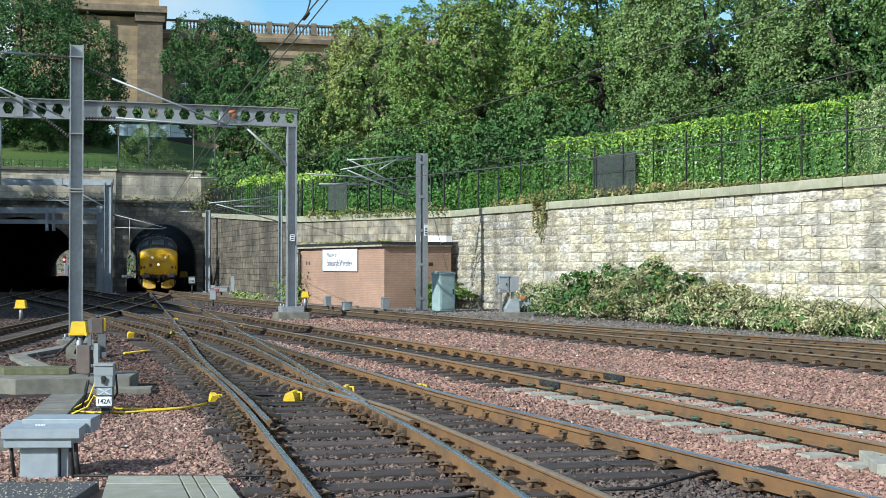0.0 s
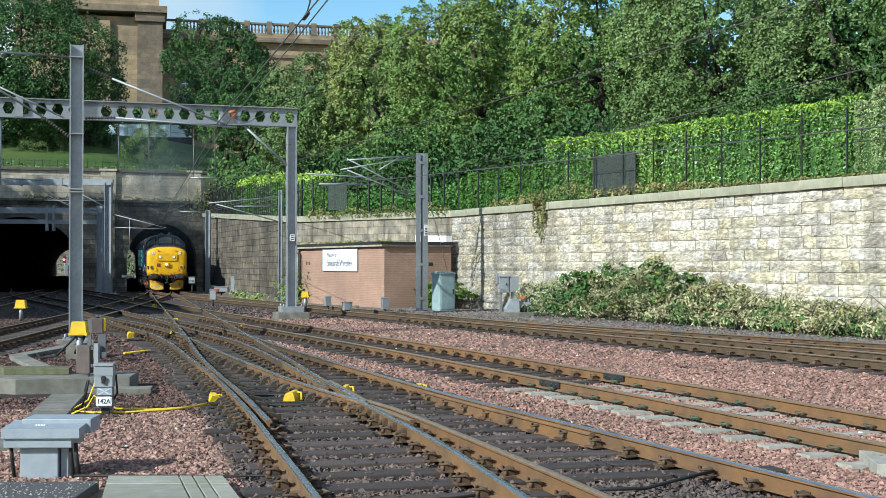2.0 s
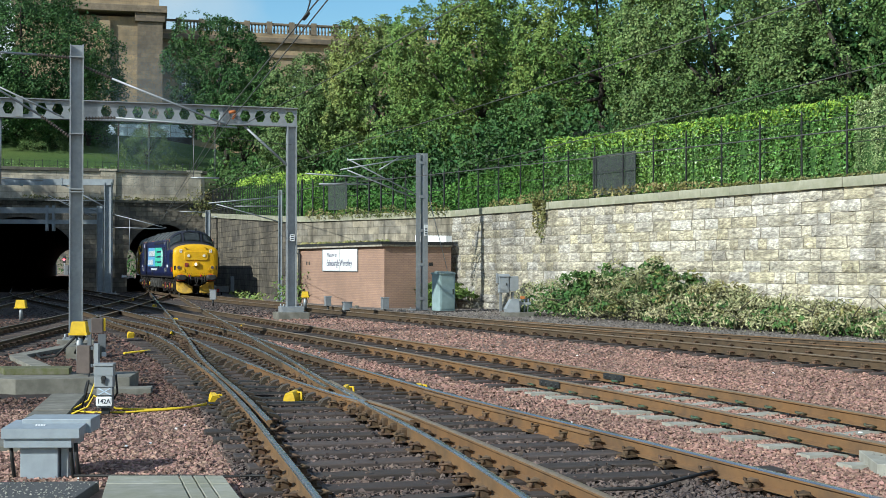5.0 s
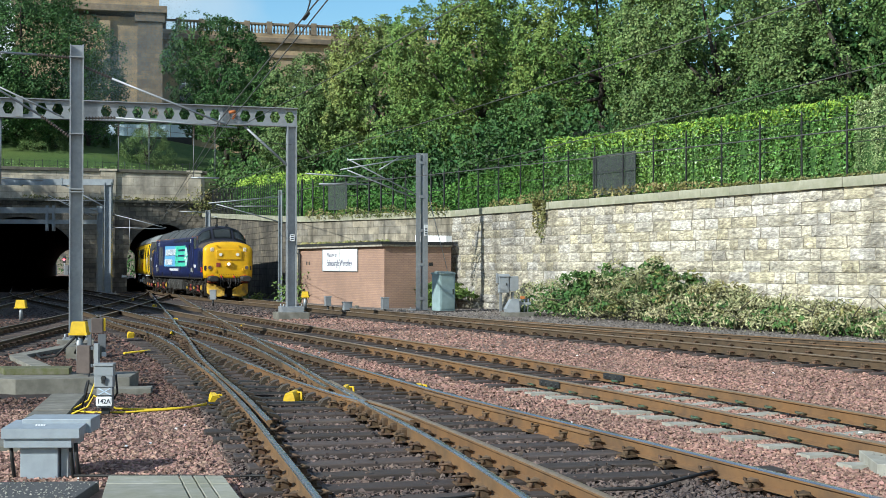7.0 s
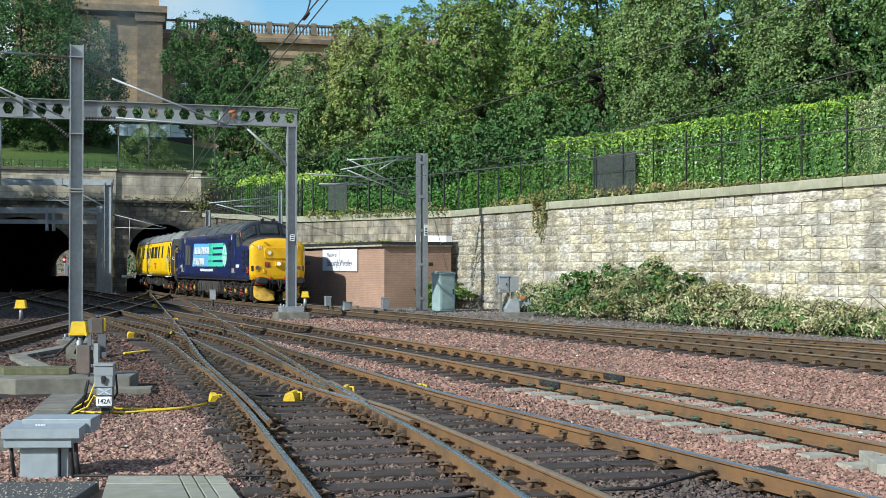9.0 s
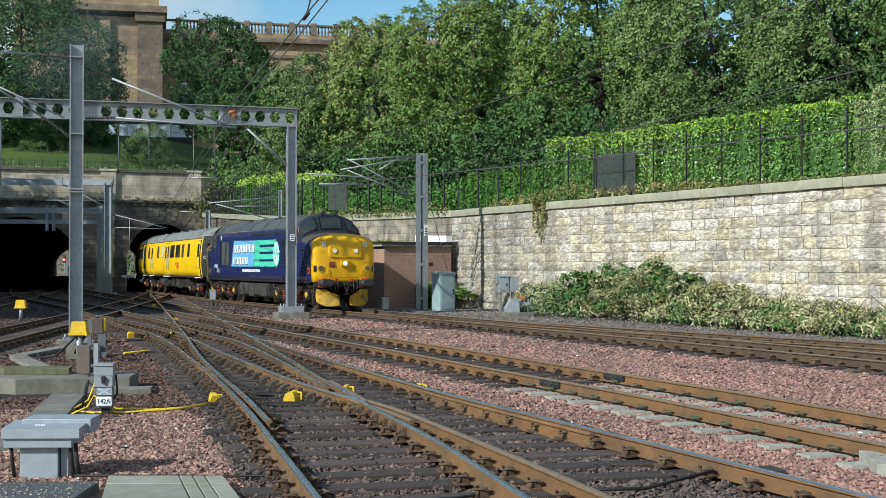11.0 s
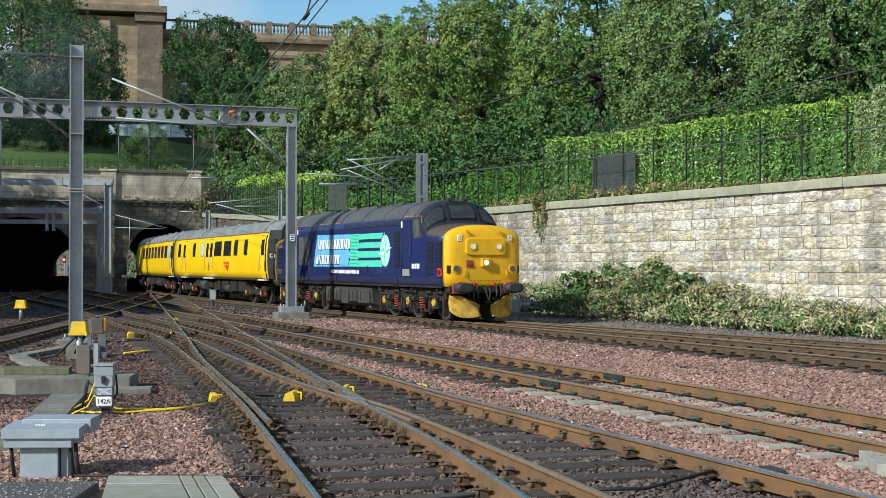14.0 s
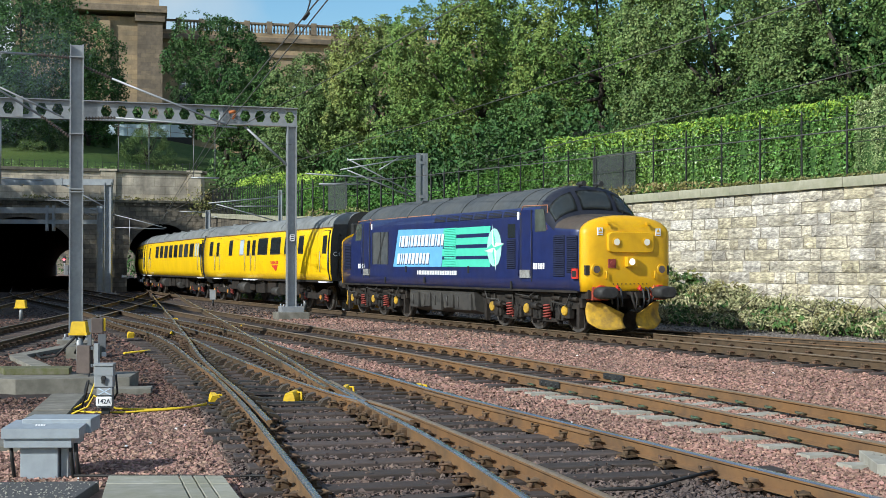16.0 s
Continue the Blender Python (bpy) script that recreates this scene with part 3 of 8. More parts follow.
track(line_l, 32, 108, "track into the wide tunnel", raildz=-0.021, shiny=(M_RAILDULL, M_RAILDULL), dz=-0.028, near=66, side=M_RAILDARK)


# wing and check rails of the points
jn = tagged(new("railway_points"), "worn wing and check rails of the points", "railway points")
for fx, off, a, b, sh in ((rail_7, -0.11, 14.6, 17.2, M_RAILDULL), (rail_3, 0.11, 16.6, 19.6, M_RAILDULL), (rail_6, -0.11, 13.5, 18.0, M_RAIL), (line_e, -0.66, 44, 54, M_RAIL), (line_c, 0.66, 44, 60, M_RAIL)):
    rail_part(jn, fx, off, a, b, sh, 0.5, "check_rail", -0.026)
# bolted distance blocks at the crossing
for i in range(7):
    y = 14.0 + i * 0.45
    bm = bmesh.new()
    box(bm, -0.13, 0.13, -0.05, 0.05, -0.13, -0.05, bevel=0.01)
    for q in (-0.14, 0.14):
        tube(bm, (q - 0.03, 0, -0.09), (q + 0.03, 0, -0.09), 0.03, 6)
    part("distance_block", bm, M_CHAIR, jn, m=pose(rail_3(y) + 0.06, y, 0, 0, 0, 15))

# stretcher bars, slide plates and rodding of the points
for y in (17.4, 18.0, 18.75, 19.6, 20.6):
    bm = bmesh.new()
    x0, x1 = rail_1(y) - 0.35, rail_3(y) + 0.3
    loft(bm, [[(x, y - 0.03 + 0.06 * q, -0.15), (x, y + 0.03 + 0.06 * q, -0.15), (x, y + 0.03 + 0.06 * q, -0.125), (x, y - 0.03 + 0.06 * q, -0.125)] for x, q in ((x0, 0), ((x0 + x1) / 2, 1), (x1, 3))])
    part("stretcher_bar", bm, M_BLACK, jn, "oily black stretcher bar")
def slide_chair_mesh(kind):
    bm = bmesh.new()
    box(bm, -0.26, 0.28, -0.1, 0.1, -0.166, -0.14, bevel=0.004)
    if kind:
        loft(bm, [[(0.09, y, -0.14), (0.27, y, -0.14), (0.23, y, -0.075), (0.12, y, -0.05)] for y in (0.075, -0.075)])
        tube(bm, (0.255, 0.0, -0.14), (0.255, 0.0, -0.1), 0.022, 6)
    else:
        loft(bm, [[(-0.25, y, -0.14), (-0.09, y, -0.14), (-0.1, y, -0.05), (-0.2, y, -0.08)] for y in (0.075, -0.075)])
        tube(bm, (-0.23, 0.0, -0.14), (-0.23, 0.0, -0.1), 0.022, 6)
    return mesh_of("slide_chair", bm, M_OILY)


M_OILY = mat("greasy_black_iron", (0.03, 0.027, 0.024), (0.06, 0.05, 0.04), 12.0, 0.5, 0.2, per=0.35, c=(0.13, 0.09, 0.055), cscale=2.5, camt=0.5)
SLIDE = [slide_chair_mesh(0), slide_chair_mesh(1)]
for fx, ya, yb, kind in ((rail_1, 14.9, 31.0, 0), (rail_1b, 15.5, 27.0, 1), (rail_2, 17.4, 29.0, 0), (rail_3, 17.6, 27.0, 1), (rail_5, 19.0, 29.0, 1), (rail_6, 17.0, 27.0, 1)):
    y = ya
    while y < yb:
        a = math.degrees(math.atan2(-(fx(y + 0.1) - fx(y - 0.1)) / 0.2, 1.0))
        part("slide_chair", SLIDE[kind], None, jn, m=pose(fx(y), y, 0.0, 0, 0, a))
        y += 0.66

# ---- retaining wall ----
def wall_pose(x, y, heading):
    return pose(x, y, -0.24, 0, 0, heading)


WALL = wall_pose(0.42, 60.2, -63.53)  # local x along the wall to the near end, y into the bank
WALL_TOP = 4.03 + 0.24
bm = bmesh.new()
box(bm, -1.2, 60, 0.034, 1.2, -0.3, WALL_TOP)
wall_near = tagged(part("wall_retaining", bm, M_MORTAR, m=WALL), "tall retaining wall of rock-faced sandstone blocks", "retaining wall", kind="structure")


def stone_mesh(w, h, seed):
    rnd = random.Random(seed)
    bm = bmesh.new()
    nx, nz = 7, 4
    g = [[None] * (nz + 1) for _ in range(nx + 1)]
    for i in range(nx + 1):
        for j in range(nz + 1):
            edge = i in (0, nx) or j in (0, nz)
            out = rnd.uniform(0.004, 0.018) if edge else -rnd.uniform(-0.008, 0.032)
            dx = rnd.uniform(0, 0.016) * (1 if i == 0 else -1) if i in (0, nx) else rnd.uniform(-0.02, 0.02)
            dz = rnd.uniform(0, 0.014) * (1 if j == 0 else -1) if j in (0, nz) else rnd.uniform(-0.025, 0.025)
            g[i][j] = bm.verts.new((w * i / nx + dx, out, h * j / nz + dz))
    for i in range(nx):
        for j in range(nz):
            bm.faces.new((g[i][j], g[i + 1][j], g[i + 1][j + 1], g[i][j + 1]))
    back = [bm.verts.new((x, 0.12, z)) for x, z in ((0, 0), (w, 0), (w, h), (0, h))]
    bot, rt = [g[i][0] for i in range(nx + 1)], [g[nx][j] for j in range(nz + 1)]
    top, lf = [g[i][nz] for i in range(nx, -1, -1)], [g[0][j] for j in range(nz, -1, -1)]
    for run, a, b in ((bot, 0, 1), (rt, 1, 2), (top, 2, 3), (lf, 3, 0)):
        bm.faces.new([*run[::-1], back[a], back[b]]).material_index = 1
    return mesh_of("stone", bm, [M_STONE, M_MORTAR])


COURSE = 0.3558
WIDTHS = (0.42, 0.55, 0.7, 0.86, 1.0, 1.2)
STONES = {(w, k): stone_mesh(w - 0.01, COURSE - 0.006, int(w * 100) * 7 + k) for w in WIDTHS for k in range(4)}


def lay_stones(parent, x0, x1, courses):
    rnd = random.Random(5)
    for r in range(courses):
        x = x0 - rnd.uniform(0, 0.6)
        while x < x1:
            w = rnd.choice(WIDTHS)
            ob = new("stone", STONES[(w, rnd.randrange(4))])
            ob.parent = parent
            ob.matrix_basis = pose(x, rnd.uniform(-0.012, 0.012), r * COURSE)
            x += w


# coping
def coping_run(x0, x1, parent):
    rnd = random.Random(9)
    x = x0
    meshes = []
    for w in (1.2, 1.5, 1.8):
        b = bmesh.new()
        box(b, 0, w - 0.012, -0.11, 0.55, 0, 0.30, bevel=0.02)
        meshes.append((w, mesh_of("coping_stone", b, M_COPING)))
    while x < x1:
        w, me = rnd.choice(meshes)
        part("coping_stone", me, None, parent, m=pose(x, rnd.uniform(-0.01, 0.01), WALL_TOP + rnd.uniform(-0.008, 0.008)))
        x += w


# walls toward the tunnel
def far_wall(name, x, y, heading, length, top0, top1, label, material=None):
    bm = bmesh.new()
    loft(bm, [[(s, 0, -0.3), (s, 0.8, -0.3), (s, 0.8, t), (s, 0, t)] for s, t in ((0, top0), (length, top1))])
    me = box_uv(mesh_of(name, bm, material or M_STONE_FAR))
    ob = tagged(part(name, me, None, m=wall_pose(x, y, heading)), label, "retaining wall", kind="structure")
    bm = bmesh.new()
    loft(bm, [[(s, -0.1, t), (s, 0.9, t), (s, 0.9, t + 0.3), (s, -0.1, t + 0.3)] for s, t in ((0, top0), (length, top1))])
    part("coping", bm, M_COPING, ob)
    return ob


far_wall("wall_behind_hut", -8.0, 68.6, -45.0, 11.9, 4.3, 4.27, "coursed sandstone wall behind the brick hut", M_STONE_MID)
far_wall("wall_by_tunnel", -18.3, 98.0, -70.7, 31.15, 5.7, 4.3, "sooty sandstone wall running to the tunnel mouth")

# ---- tunnel portal ----
PORTAL = pose(-32.5, 94.0, -0.24, 0, 0, 19.8)  # local x along the face, y into the hill


def arch(cx, spring, half, rise, n=24):
    return [(cx + half * math.cos(math.pi * i / n), spring + rise * math.sin(math.pi * i / n)) for i in range(n + 1)]


def holed_face(bm, x0, x1, z0, z1, holes, y0, y1):
    """Wall with arched openings that stand on its foot; vertical strips."""
    cuts = {x0, x1}
    for cx, sp, half, rise in holes:
        cuts.update(p[0] for p in arch(cx, sp, half, rise))
    xs = sorted(c for c in cuts if x0 <= c <= x1)

    def low(x, side):
        xm = x + side * 1e-4
        for cx, sp, half, rise in holes:
            if abs(xm - cx) < half:
                return sp + rise * math.sqrt(max(0, 1 - ((x - cx) / half) ** 2))
        return z0
    for a, b in zip(xs, xs[1:]):
        la, lb = low(a, 1), low(b, -1)
        loft(bm, [[(a, y0, la), (b, y0, lb), (b, y0, z1), (a, y0, z1)][::-1], [(a, y1, la), (b, y1, lb), (b, y1, z1), (a, y1, z1)][::-1]])
    return bm


HOLES = [(1.5, 1.9, 4.2, 3.7), (11.75, 2.5, 2.62, 2.7)]
bm = bmesh.new()
holed_face(bm, -14, 15.0, -0.3, 6.75, HOLES, 0.0, 1.0)
portal = tagged(part("wall_tunnel_portal", box_uv(mesh_of("wall_tunnel_portal", bm, M_PORTAL)), None, m=PORTAL), "soot-blackened stone portal with two tunnel arches", "tunnel portal", kind="structure")
bm = bmesh.new()
box(bm, -14, 15.0, 0.25, 1.0, 6.95, 9.05)
part("parapet", box_uv(mesh_of("parapet", bm, M_PARAPET)), None, portal, "pale dressed stone parapet")
bm = bmesh.new()
box(bm, -14, 15.1, -0.28, 1.0, 6.75, 6.95, bevel=0.03)
part("string_course", bm, M_COPINGDARK, portal)
for i in range(48):
    bm = bmesh.new()
    box(bm, -13.8 + i * 0.6, -13.55 + i * 0.6, -0.2, 0.0, 6.55, 6.75)
    part("dentil", bm, M_COPINGDARK, portal)
bm = bmesh.new()
box(bm, -14, 15.2, 0.1, 1.15, 9.05, 9.3, bevel=0.03)
part("parapet_coping", bm, M_COPINGDARK, portal)
for x, w, top in ((7.75, 0.55, 9.12), (14.2, 0.5, 9.15)):
    bm = bmesh.new()
    box(bm, x - w, x + w, 0.05, 1.1, 6.95, top)
    box(bm, x - w - 0.1, x + w + 0.1, -0.02, 1.2, top, top + 0.18, bevel=0.03)
    part("parapet_pier", box_uv(mesh_of("parapet_pier", bm, M_PARAPET)), None, portal)
bm = bmesh.new()
box(bm, 7.3, 8.2, -0.35, 0.0, -0.3, 6.75)
part("pilaster", box_uv(mesh_of("pilaster", bm, M_PORTAL)), None, portal)
# arch rings of single voussoirs
for (cx, sp, half, rise), deep in zip(HOLES, (0.95, 1.3)):
    n = 23
    for i in range(n):
        a0, a1 = math.pi * (i + 0.04) / n, math.pi * (i + 0.96) / n
        bm = bmesh.new()
        proj = 0.05 + 0.03 * (i % 2)
        ring = [(cx + (half + e) * math.cos(a), sp + (rise + e) * math.sin(a)) for a, e in ((a0, -0.02), (a1, -0.02), (a1, deep), (a0, deep))]
        upright(bm, ring, -proj, 0.02)
        part("voussoir", box_uv(mesh_of("voussoir", bm, M_PORTAL)), None, portal)
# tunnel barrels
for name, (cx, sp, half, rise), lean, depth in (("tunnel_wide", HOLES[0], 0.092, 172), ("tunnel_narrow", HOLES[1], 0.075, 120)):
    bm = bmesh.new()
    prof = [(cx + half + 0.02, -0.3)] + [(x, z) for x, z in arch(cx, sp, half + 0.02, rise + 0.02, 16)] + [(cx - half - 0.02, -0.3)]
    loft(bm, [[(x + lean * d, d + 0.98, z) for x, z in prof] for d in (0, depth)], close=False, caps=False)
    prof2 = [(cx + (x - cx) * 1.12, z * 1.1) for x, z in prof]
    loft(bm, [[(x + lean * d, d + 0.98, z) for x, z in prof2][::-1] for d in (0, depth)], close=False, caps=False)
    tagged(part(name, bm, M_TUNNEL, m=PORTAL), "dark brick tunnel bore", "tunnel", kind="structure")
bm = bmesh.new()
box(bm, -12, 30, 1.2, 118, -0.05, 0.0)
tagged(part("tunnel_floor", bm, M_TUNNEL, m=PORTAL @ pose(0, 0, 0.02)), "near-black tunnel floor", "floor", kind="structure")

# ---- bank behind the walls ----
bm = bmesh.new()
front = [(60 * 0.4458 + 0.42, 60.2 - 60 * 0.8952, 4.1), (27 * 0.4458 + 0.42, 60.2 - 27 * 0.8952, 4.1), (0.42, 60.2, 4.1), (-8.0, 68.6, 4.15), (-18.3, 98.0, 5.6), (-19.6, 102.0, 8.2), (-24.0, 118.0, 10.5)]
rows = []
for x, y, z in front:
    ring = []
    for d, up in ((0.5, 0.0), (2.5, 0.15), (6, 1.0), (12, 3.4), (25, 7.0), (60, 10)):
        ring.append((x + d * 0.82, y + d * 0.57, z + up))
    rows.append(ring)
loft(bm, rows, close=False)
bmesh.ops.subdivide_edges(bm, edges=bm.edges[:], cuts=3, use_grid_fill=True)
for v in bm.verts:
    v.co.z += 0.25 * noise.noise(v.co * 0.3)
tagged(part("embankment", bm, M_EARTH), "shaded earth bank under the trees", "embankment", kind="structure")
bm = bmesh.new()
rows = []
for d, up in ((0.9, 8.6), (3, 8.9), (10, 11.2), (22, 14.2), (30, 15.0), (75, 16.5)):
    rows.append([PORTAL @ Vector((x, d + (0 if x < 15 else 4), up if x < 15.2 else up * 0.92)) for x in (-90, -40, -14, 0, 8, 15, 22, 40, 60)])
loft(bm, rows, close=False)
bmesh.ops.subdivide_edges(bm, edges=bm.edges[:], cuts=2, use_grid_fill=True)
tagged(part("grass_bank", bm, M_GRASS), "mown grass slope above the tunnel mouths", "embankment", kind="structure")

bm = bmesh.new()
box(bm, 15.2, 20.0, 1.0, 4.0, -0.3, 7.7)
tagged(part("portal_buttress", box_uv(mesh_of("portal_buttress", bm, M_STONE_FAR)), None, m=PORTAL), "sooty stone buttress beside the portal", "buttress", kind="structure")
# added out of view: closes the wide tunnel's outer side and the rest of the cutting, and shades the left ground
far_wall("wall_cutting", -36.2, 92.4, -73.0, 52, 8.3, 8.0, "added unseen stone wall that shades the cutting")
# unseen bank added on top of that wall
bm = bmesh.new()
lw = wall_pose(-36.2, 92.4, -73.0)
loft(bm, [[lw @ Vector((a, d, z)) for a in (-6, 20, 52)] for d, z in ((-0.2, 8.0), (-6, 8.6), (-16, 10.0), (-60, 11.0))], close=False)
bmesh.ops.subdivide_edges(bm, edges=bm.edges[:], cuts=2, use_grid_fill=True)
tagged(part("garden_bank", bm, M_GRASS), "added unseen grass bank above the shading wall", "embankment", kind="structure")


# ---- the train ----
M_BLUE = mat("dark_blue_locomotive_paint", (0.018, 0.029, 0.115), (0.014, 0.022, 0.09), 3.0, 0.36, c=(0.03, 0.033, 0.065), cscale=1.2, camt=0.5, coat=0.35)
M_LOCOROOF = mat("grimy_grey_roof_paint", (0.074, 0.084, 0.092), (0.047, 0.054, 0.059), 4.0, 0.6, c=(0.108, 0.108, 0.101), cscale=0.9, camt=0.5)
M_YELLOW = mat("warning_yellow_paint", (0.76, 0.43, 0.006), (0.68, 0.37, 0.006), 3.0, 0.42, c=(0.5, 0.3, 0.02), cscale=0.9, camt=0.35, coat=0.2)
M_COACHY = mat("glossy_yellow_coach_paint", (0.88, 0.575, 0.005), (0.83, 0.53, 0.005), 1.5, 0.4, c=(0.64, 0.39, 0.01), cscale=0.8, camt=0.35, coat=0.1)
M_COACHROOF = mat("weathered_grey_coach_roof", (0.24, 0.255, 0.255), (0.17, 0.182, 0.182), 2.5, 0.6, c=(0.10, 0.106, 0.104), cscale=0.7, camt=0.6)
M_GRIME = mat("brake_dust_black_underframe", (0.024, 0.022, 0.02), (0.013, 0.0125, 0.012), 8.0, 0.7, c=(0.06, 0.046, 0.036), cscale=2.5, camt=0.5)
M_TANK = mat("oily_grey_fuel_tank", (0.06, 0.058, 0.055), (0.04, 0.039, 0.038), 4.0, 0.55, c=(0.085, 0.08, 0.07), cscale=1.5, camt=0.5)
M_PLOUGH = mat("scuffed_yellow_snowplough", (0.6, 0.37, 0.025), (0.42, 0.26, 0.035), 8.0, 0.7, c=(0.13, 0.09, 0.045), cscale=2.5, camt=0.8)
M_AXLE = mat("faded_orange_axlebox", (0.6, 0.27, 0.04), (0.36, 0.16, 0.04), 9.0, 0.6)
M_HOUSING = mat("faded_red_buffer_paint", (0.42, 0.075, 0.04), (0.26, 0.06, 0.04), 8.0, 0.65)
M_SPRING = mat("red_coil_spring", (0.3, 0.06, 0.045), (0.2, 0.045, 0.04), 10.0, 0.6)
M_TREAD = mat("worn_wheel_steel", (0.16, 0.15, 0.14), (0.09, 0.085, 0.08), 10.0, 0.5, 0.6)
M_GLASS = mat("dark_cab_glass", (0.02, 0.026, 0.03), rough=0.06, spec=0.9)
M_CAB_GLASS = mat("reflective_windscreen_glass", (0.04, 0.05, 0.054), (0.085, 0.1, 0.105), 0.7, 0.03, spec=0.9, sharp=0.2)
M_SIDE_GLASS = mat("see_through_cab_side_glass", (0.10, 0.12, 0.105), (0.05, 0.06, 0.055), 2.5, 0.04, spec=0.9)
M_NOSETOP = mat("dusty_brown_nose_top", (0.075, 0.062, 0.052), (0.045, 0.04, 0.038), 6.0, 0.7, c=(0.11, 0.08, 0.06), cscale=1.5, camt=0.6)
M_GRILLE = mat("blue_black_grille", (0.016, 0.02, 0.05), (0.011, 0.014, 0.034), 6.0, 0.55)
M_STEP = mat("worn_grey_chequer_plate", (0.4, 0.41, 0.4), (0.25, 0.25, 0.24), 14.0, 0.5, 0.3)
M_CABDARK = mat("dark_blue_cab_surround", (0.014, 0.017, 0.03), (0.022, 0.024, 0.034), 5.0, 0.5)
M_FROST = mat("frosted_window", (0.5, 0.6, 0.68), rough=0.3)
M_SKYBLUE = mat("light_blue_panel_paint", (0.16, 0.44, 0.72), (0.14, 0.39, 0.66), 3.0, 0.4)
M_MINT = mat("mint_green_panel_paint", (0.10, 0.62, 0.44), (0.09, 0.56, 0.40), 3.0, 0.4)
M_MINTPALE = mat("pale_mint_emblem_paint", (0.42, 0.78, 0.66), (0.34, 0.7, 0.58), 6.0, 0.4)
M_LIVERYW = mat("white_livery_paint", (0.72, 0.75, 0.78), rough=0.45)
M_LINE = mat("pale_orange_cantrail_line", (0.46, 0.2, 0.11), rough=0.5)
M_HEADLAMP = glow("lit_headlamp", (0.5, 0.47, 0.41), 1.7)
M_MARKER = glow("lit_marker_lamp", (0.38, 0.36, 0.3), 0.9)
M_RUBBER = mat("black_rubber_buffer", (0.024, 0.024, 0.025), (0.04, 0.04, 0.04), 6.0, 0.6)


def section(x, hw, zb, zs, zt, n=9, tuck=0.03):
    """One cross-section of a vehicle: side up to zs, then a rounded roof to zt."""
    half = [(hw - tuck, zb), (hw, zb + 0.35), (hw, (zb + zs) / 2), (hw - 0.005, zs)]
    for i in range(1, n):
        a = math.pi / 2 * i / n
        half.append((hw * math.cos(a) ** 0.82, zs + (zt - zs) * math.sin(a) ** 0.95))
    pts = [(x, y, z) for y, z in half] + [(x, 0, zt)] + [(x, -y, z) for y, z in half[::-1]]
    return pts


def lie_flat(bm, side, outline, off, thick=0.004, mi=0):
    """A thin applied panel on a vehicle side: outline in x, z."""
    y0, y1 = side * off, side * (off + thick)
    loft(bm, [[(x, y, z) for x, z in outline][:: (1 if side < 0 else -1)] for y in ((y1, y0) if side < 0 else (y1, y0))], mi=mi)


def rect(x0, x1, z0, z1):
    return [(x0, z0), (x1, z0), (x1, z1), (x0, z1)]


def louvre(bm, side, x0, x1, z0, z1, off, pitch=0.055):
    box(bm, x0, x1, side * off if side > 0 else side * (off + 0.006), side * (off + 0.006) if side > 0 else side * off, z0, z1)
    n = int((z1 - z0) / pitch)
    for i in range(n):
        z = z0 + (i + 0.5) * (z1 - z0) / n
        ya, yb = side * (off + 0.006), side * (off + 0.03)
        loft(bm, [[(x, ya, z - pitch * 0.3), (x, yb, z - pitch * 0.3), (x, ya, z + pitch * 0.35)][::side] for x in (x0 + 0.02, x1 - 0.02)])


def wheelset(parent, x, r):
    ws = new("wheelset")
    ws.empty_display_size = 0.1
    ws.parent = parent
    ws.matrix_basis = pose(x, 0, r)
    for s in (-1, 1):
        bm = bmesh.new()
        tube(bm, (0, s * 0.69, 0), (0, s * 0.82, 0), r, 28)
        tube(bm, (0, s * 0.66, 0), (0, s * 0.70, 0), r + 0.028, 28)
        w = part("wheel", bm, M_TREAD, ws)
        bm = bmesh.new()
        tube(bm, (0, s * 0.80, 0), (0, s * 0.828, 0), r * 0.86, 24)
        tube(bm, (0, s * 0.82, 0), (0, s * 0.9, 0), 0.13, 12)
        for k in range(6):
            a = k * math.pi / 3
            tube(bm, (r * 0.5 * math.cos(a), s * 0.82, r * 0.5 * math.sin(a)), (r * 0.5 * math.cos(a), s * 0.84, r * 0.5 * math.sin(a)), 0.05, 8)
        part("wheel_disc", bm, M_GRIME, ws)
    bm = bmesh.new()
    tube(bm, (0, -0.75, 0), (0, 0.75, 0), 0.09, 10)
    part("axle", bm, M_GRIME, ws)
    return ws


WHEELS = []


def coil(bm, x, y, z0, z1, r=0.1, turns=4):
    pts = []
    for i in range(turns * 10 + 1):
        a = 2 * math.pi * i / 10
        pts.append((x + r * math.cos(a), y + r * math.sin(a), z0 + (z1 - z0) * i / (turns * 10)))
    rope(bm, pts, 0.024, 5)


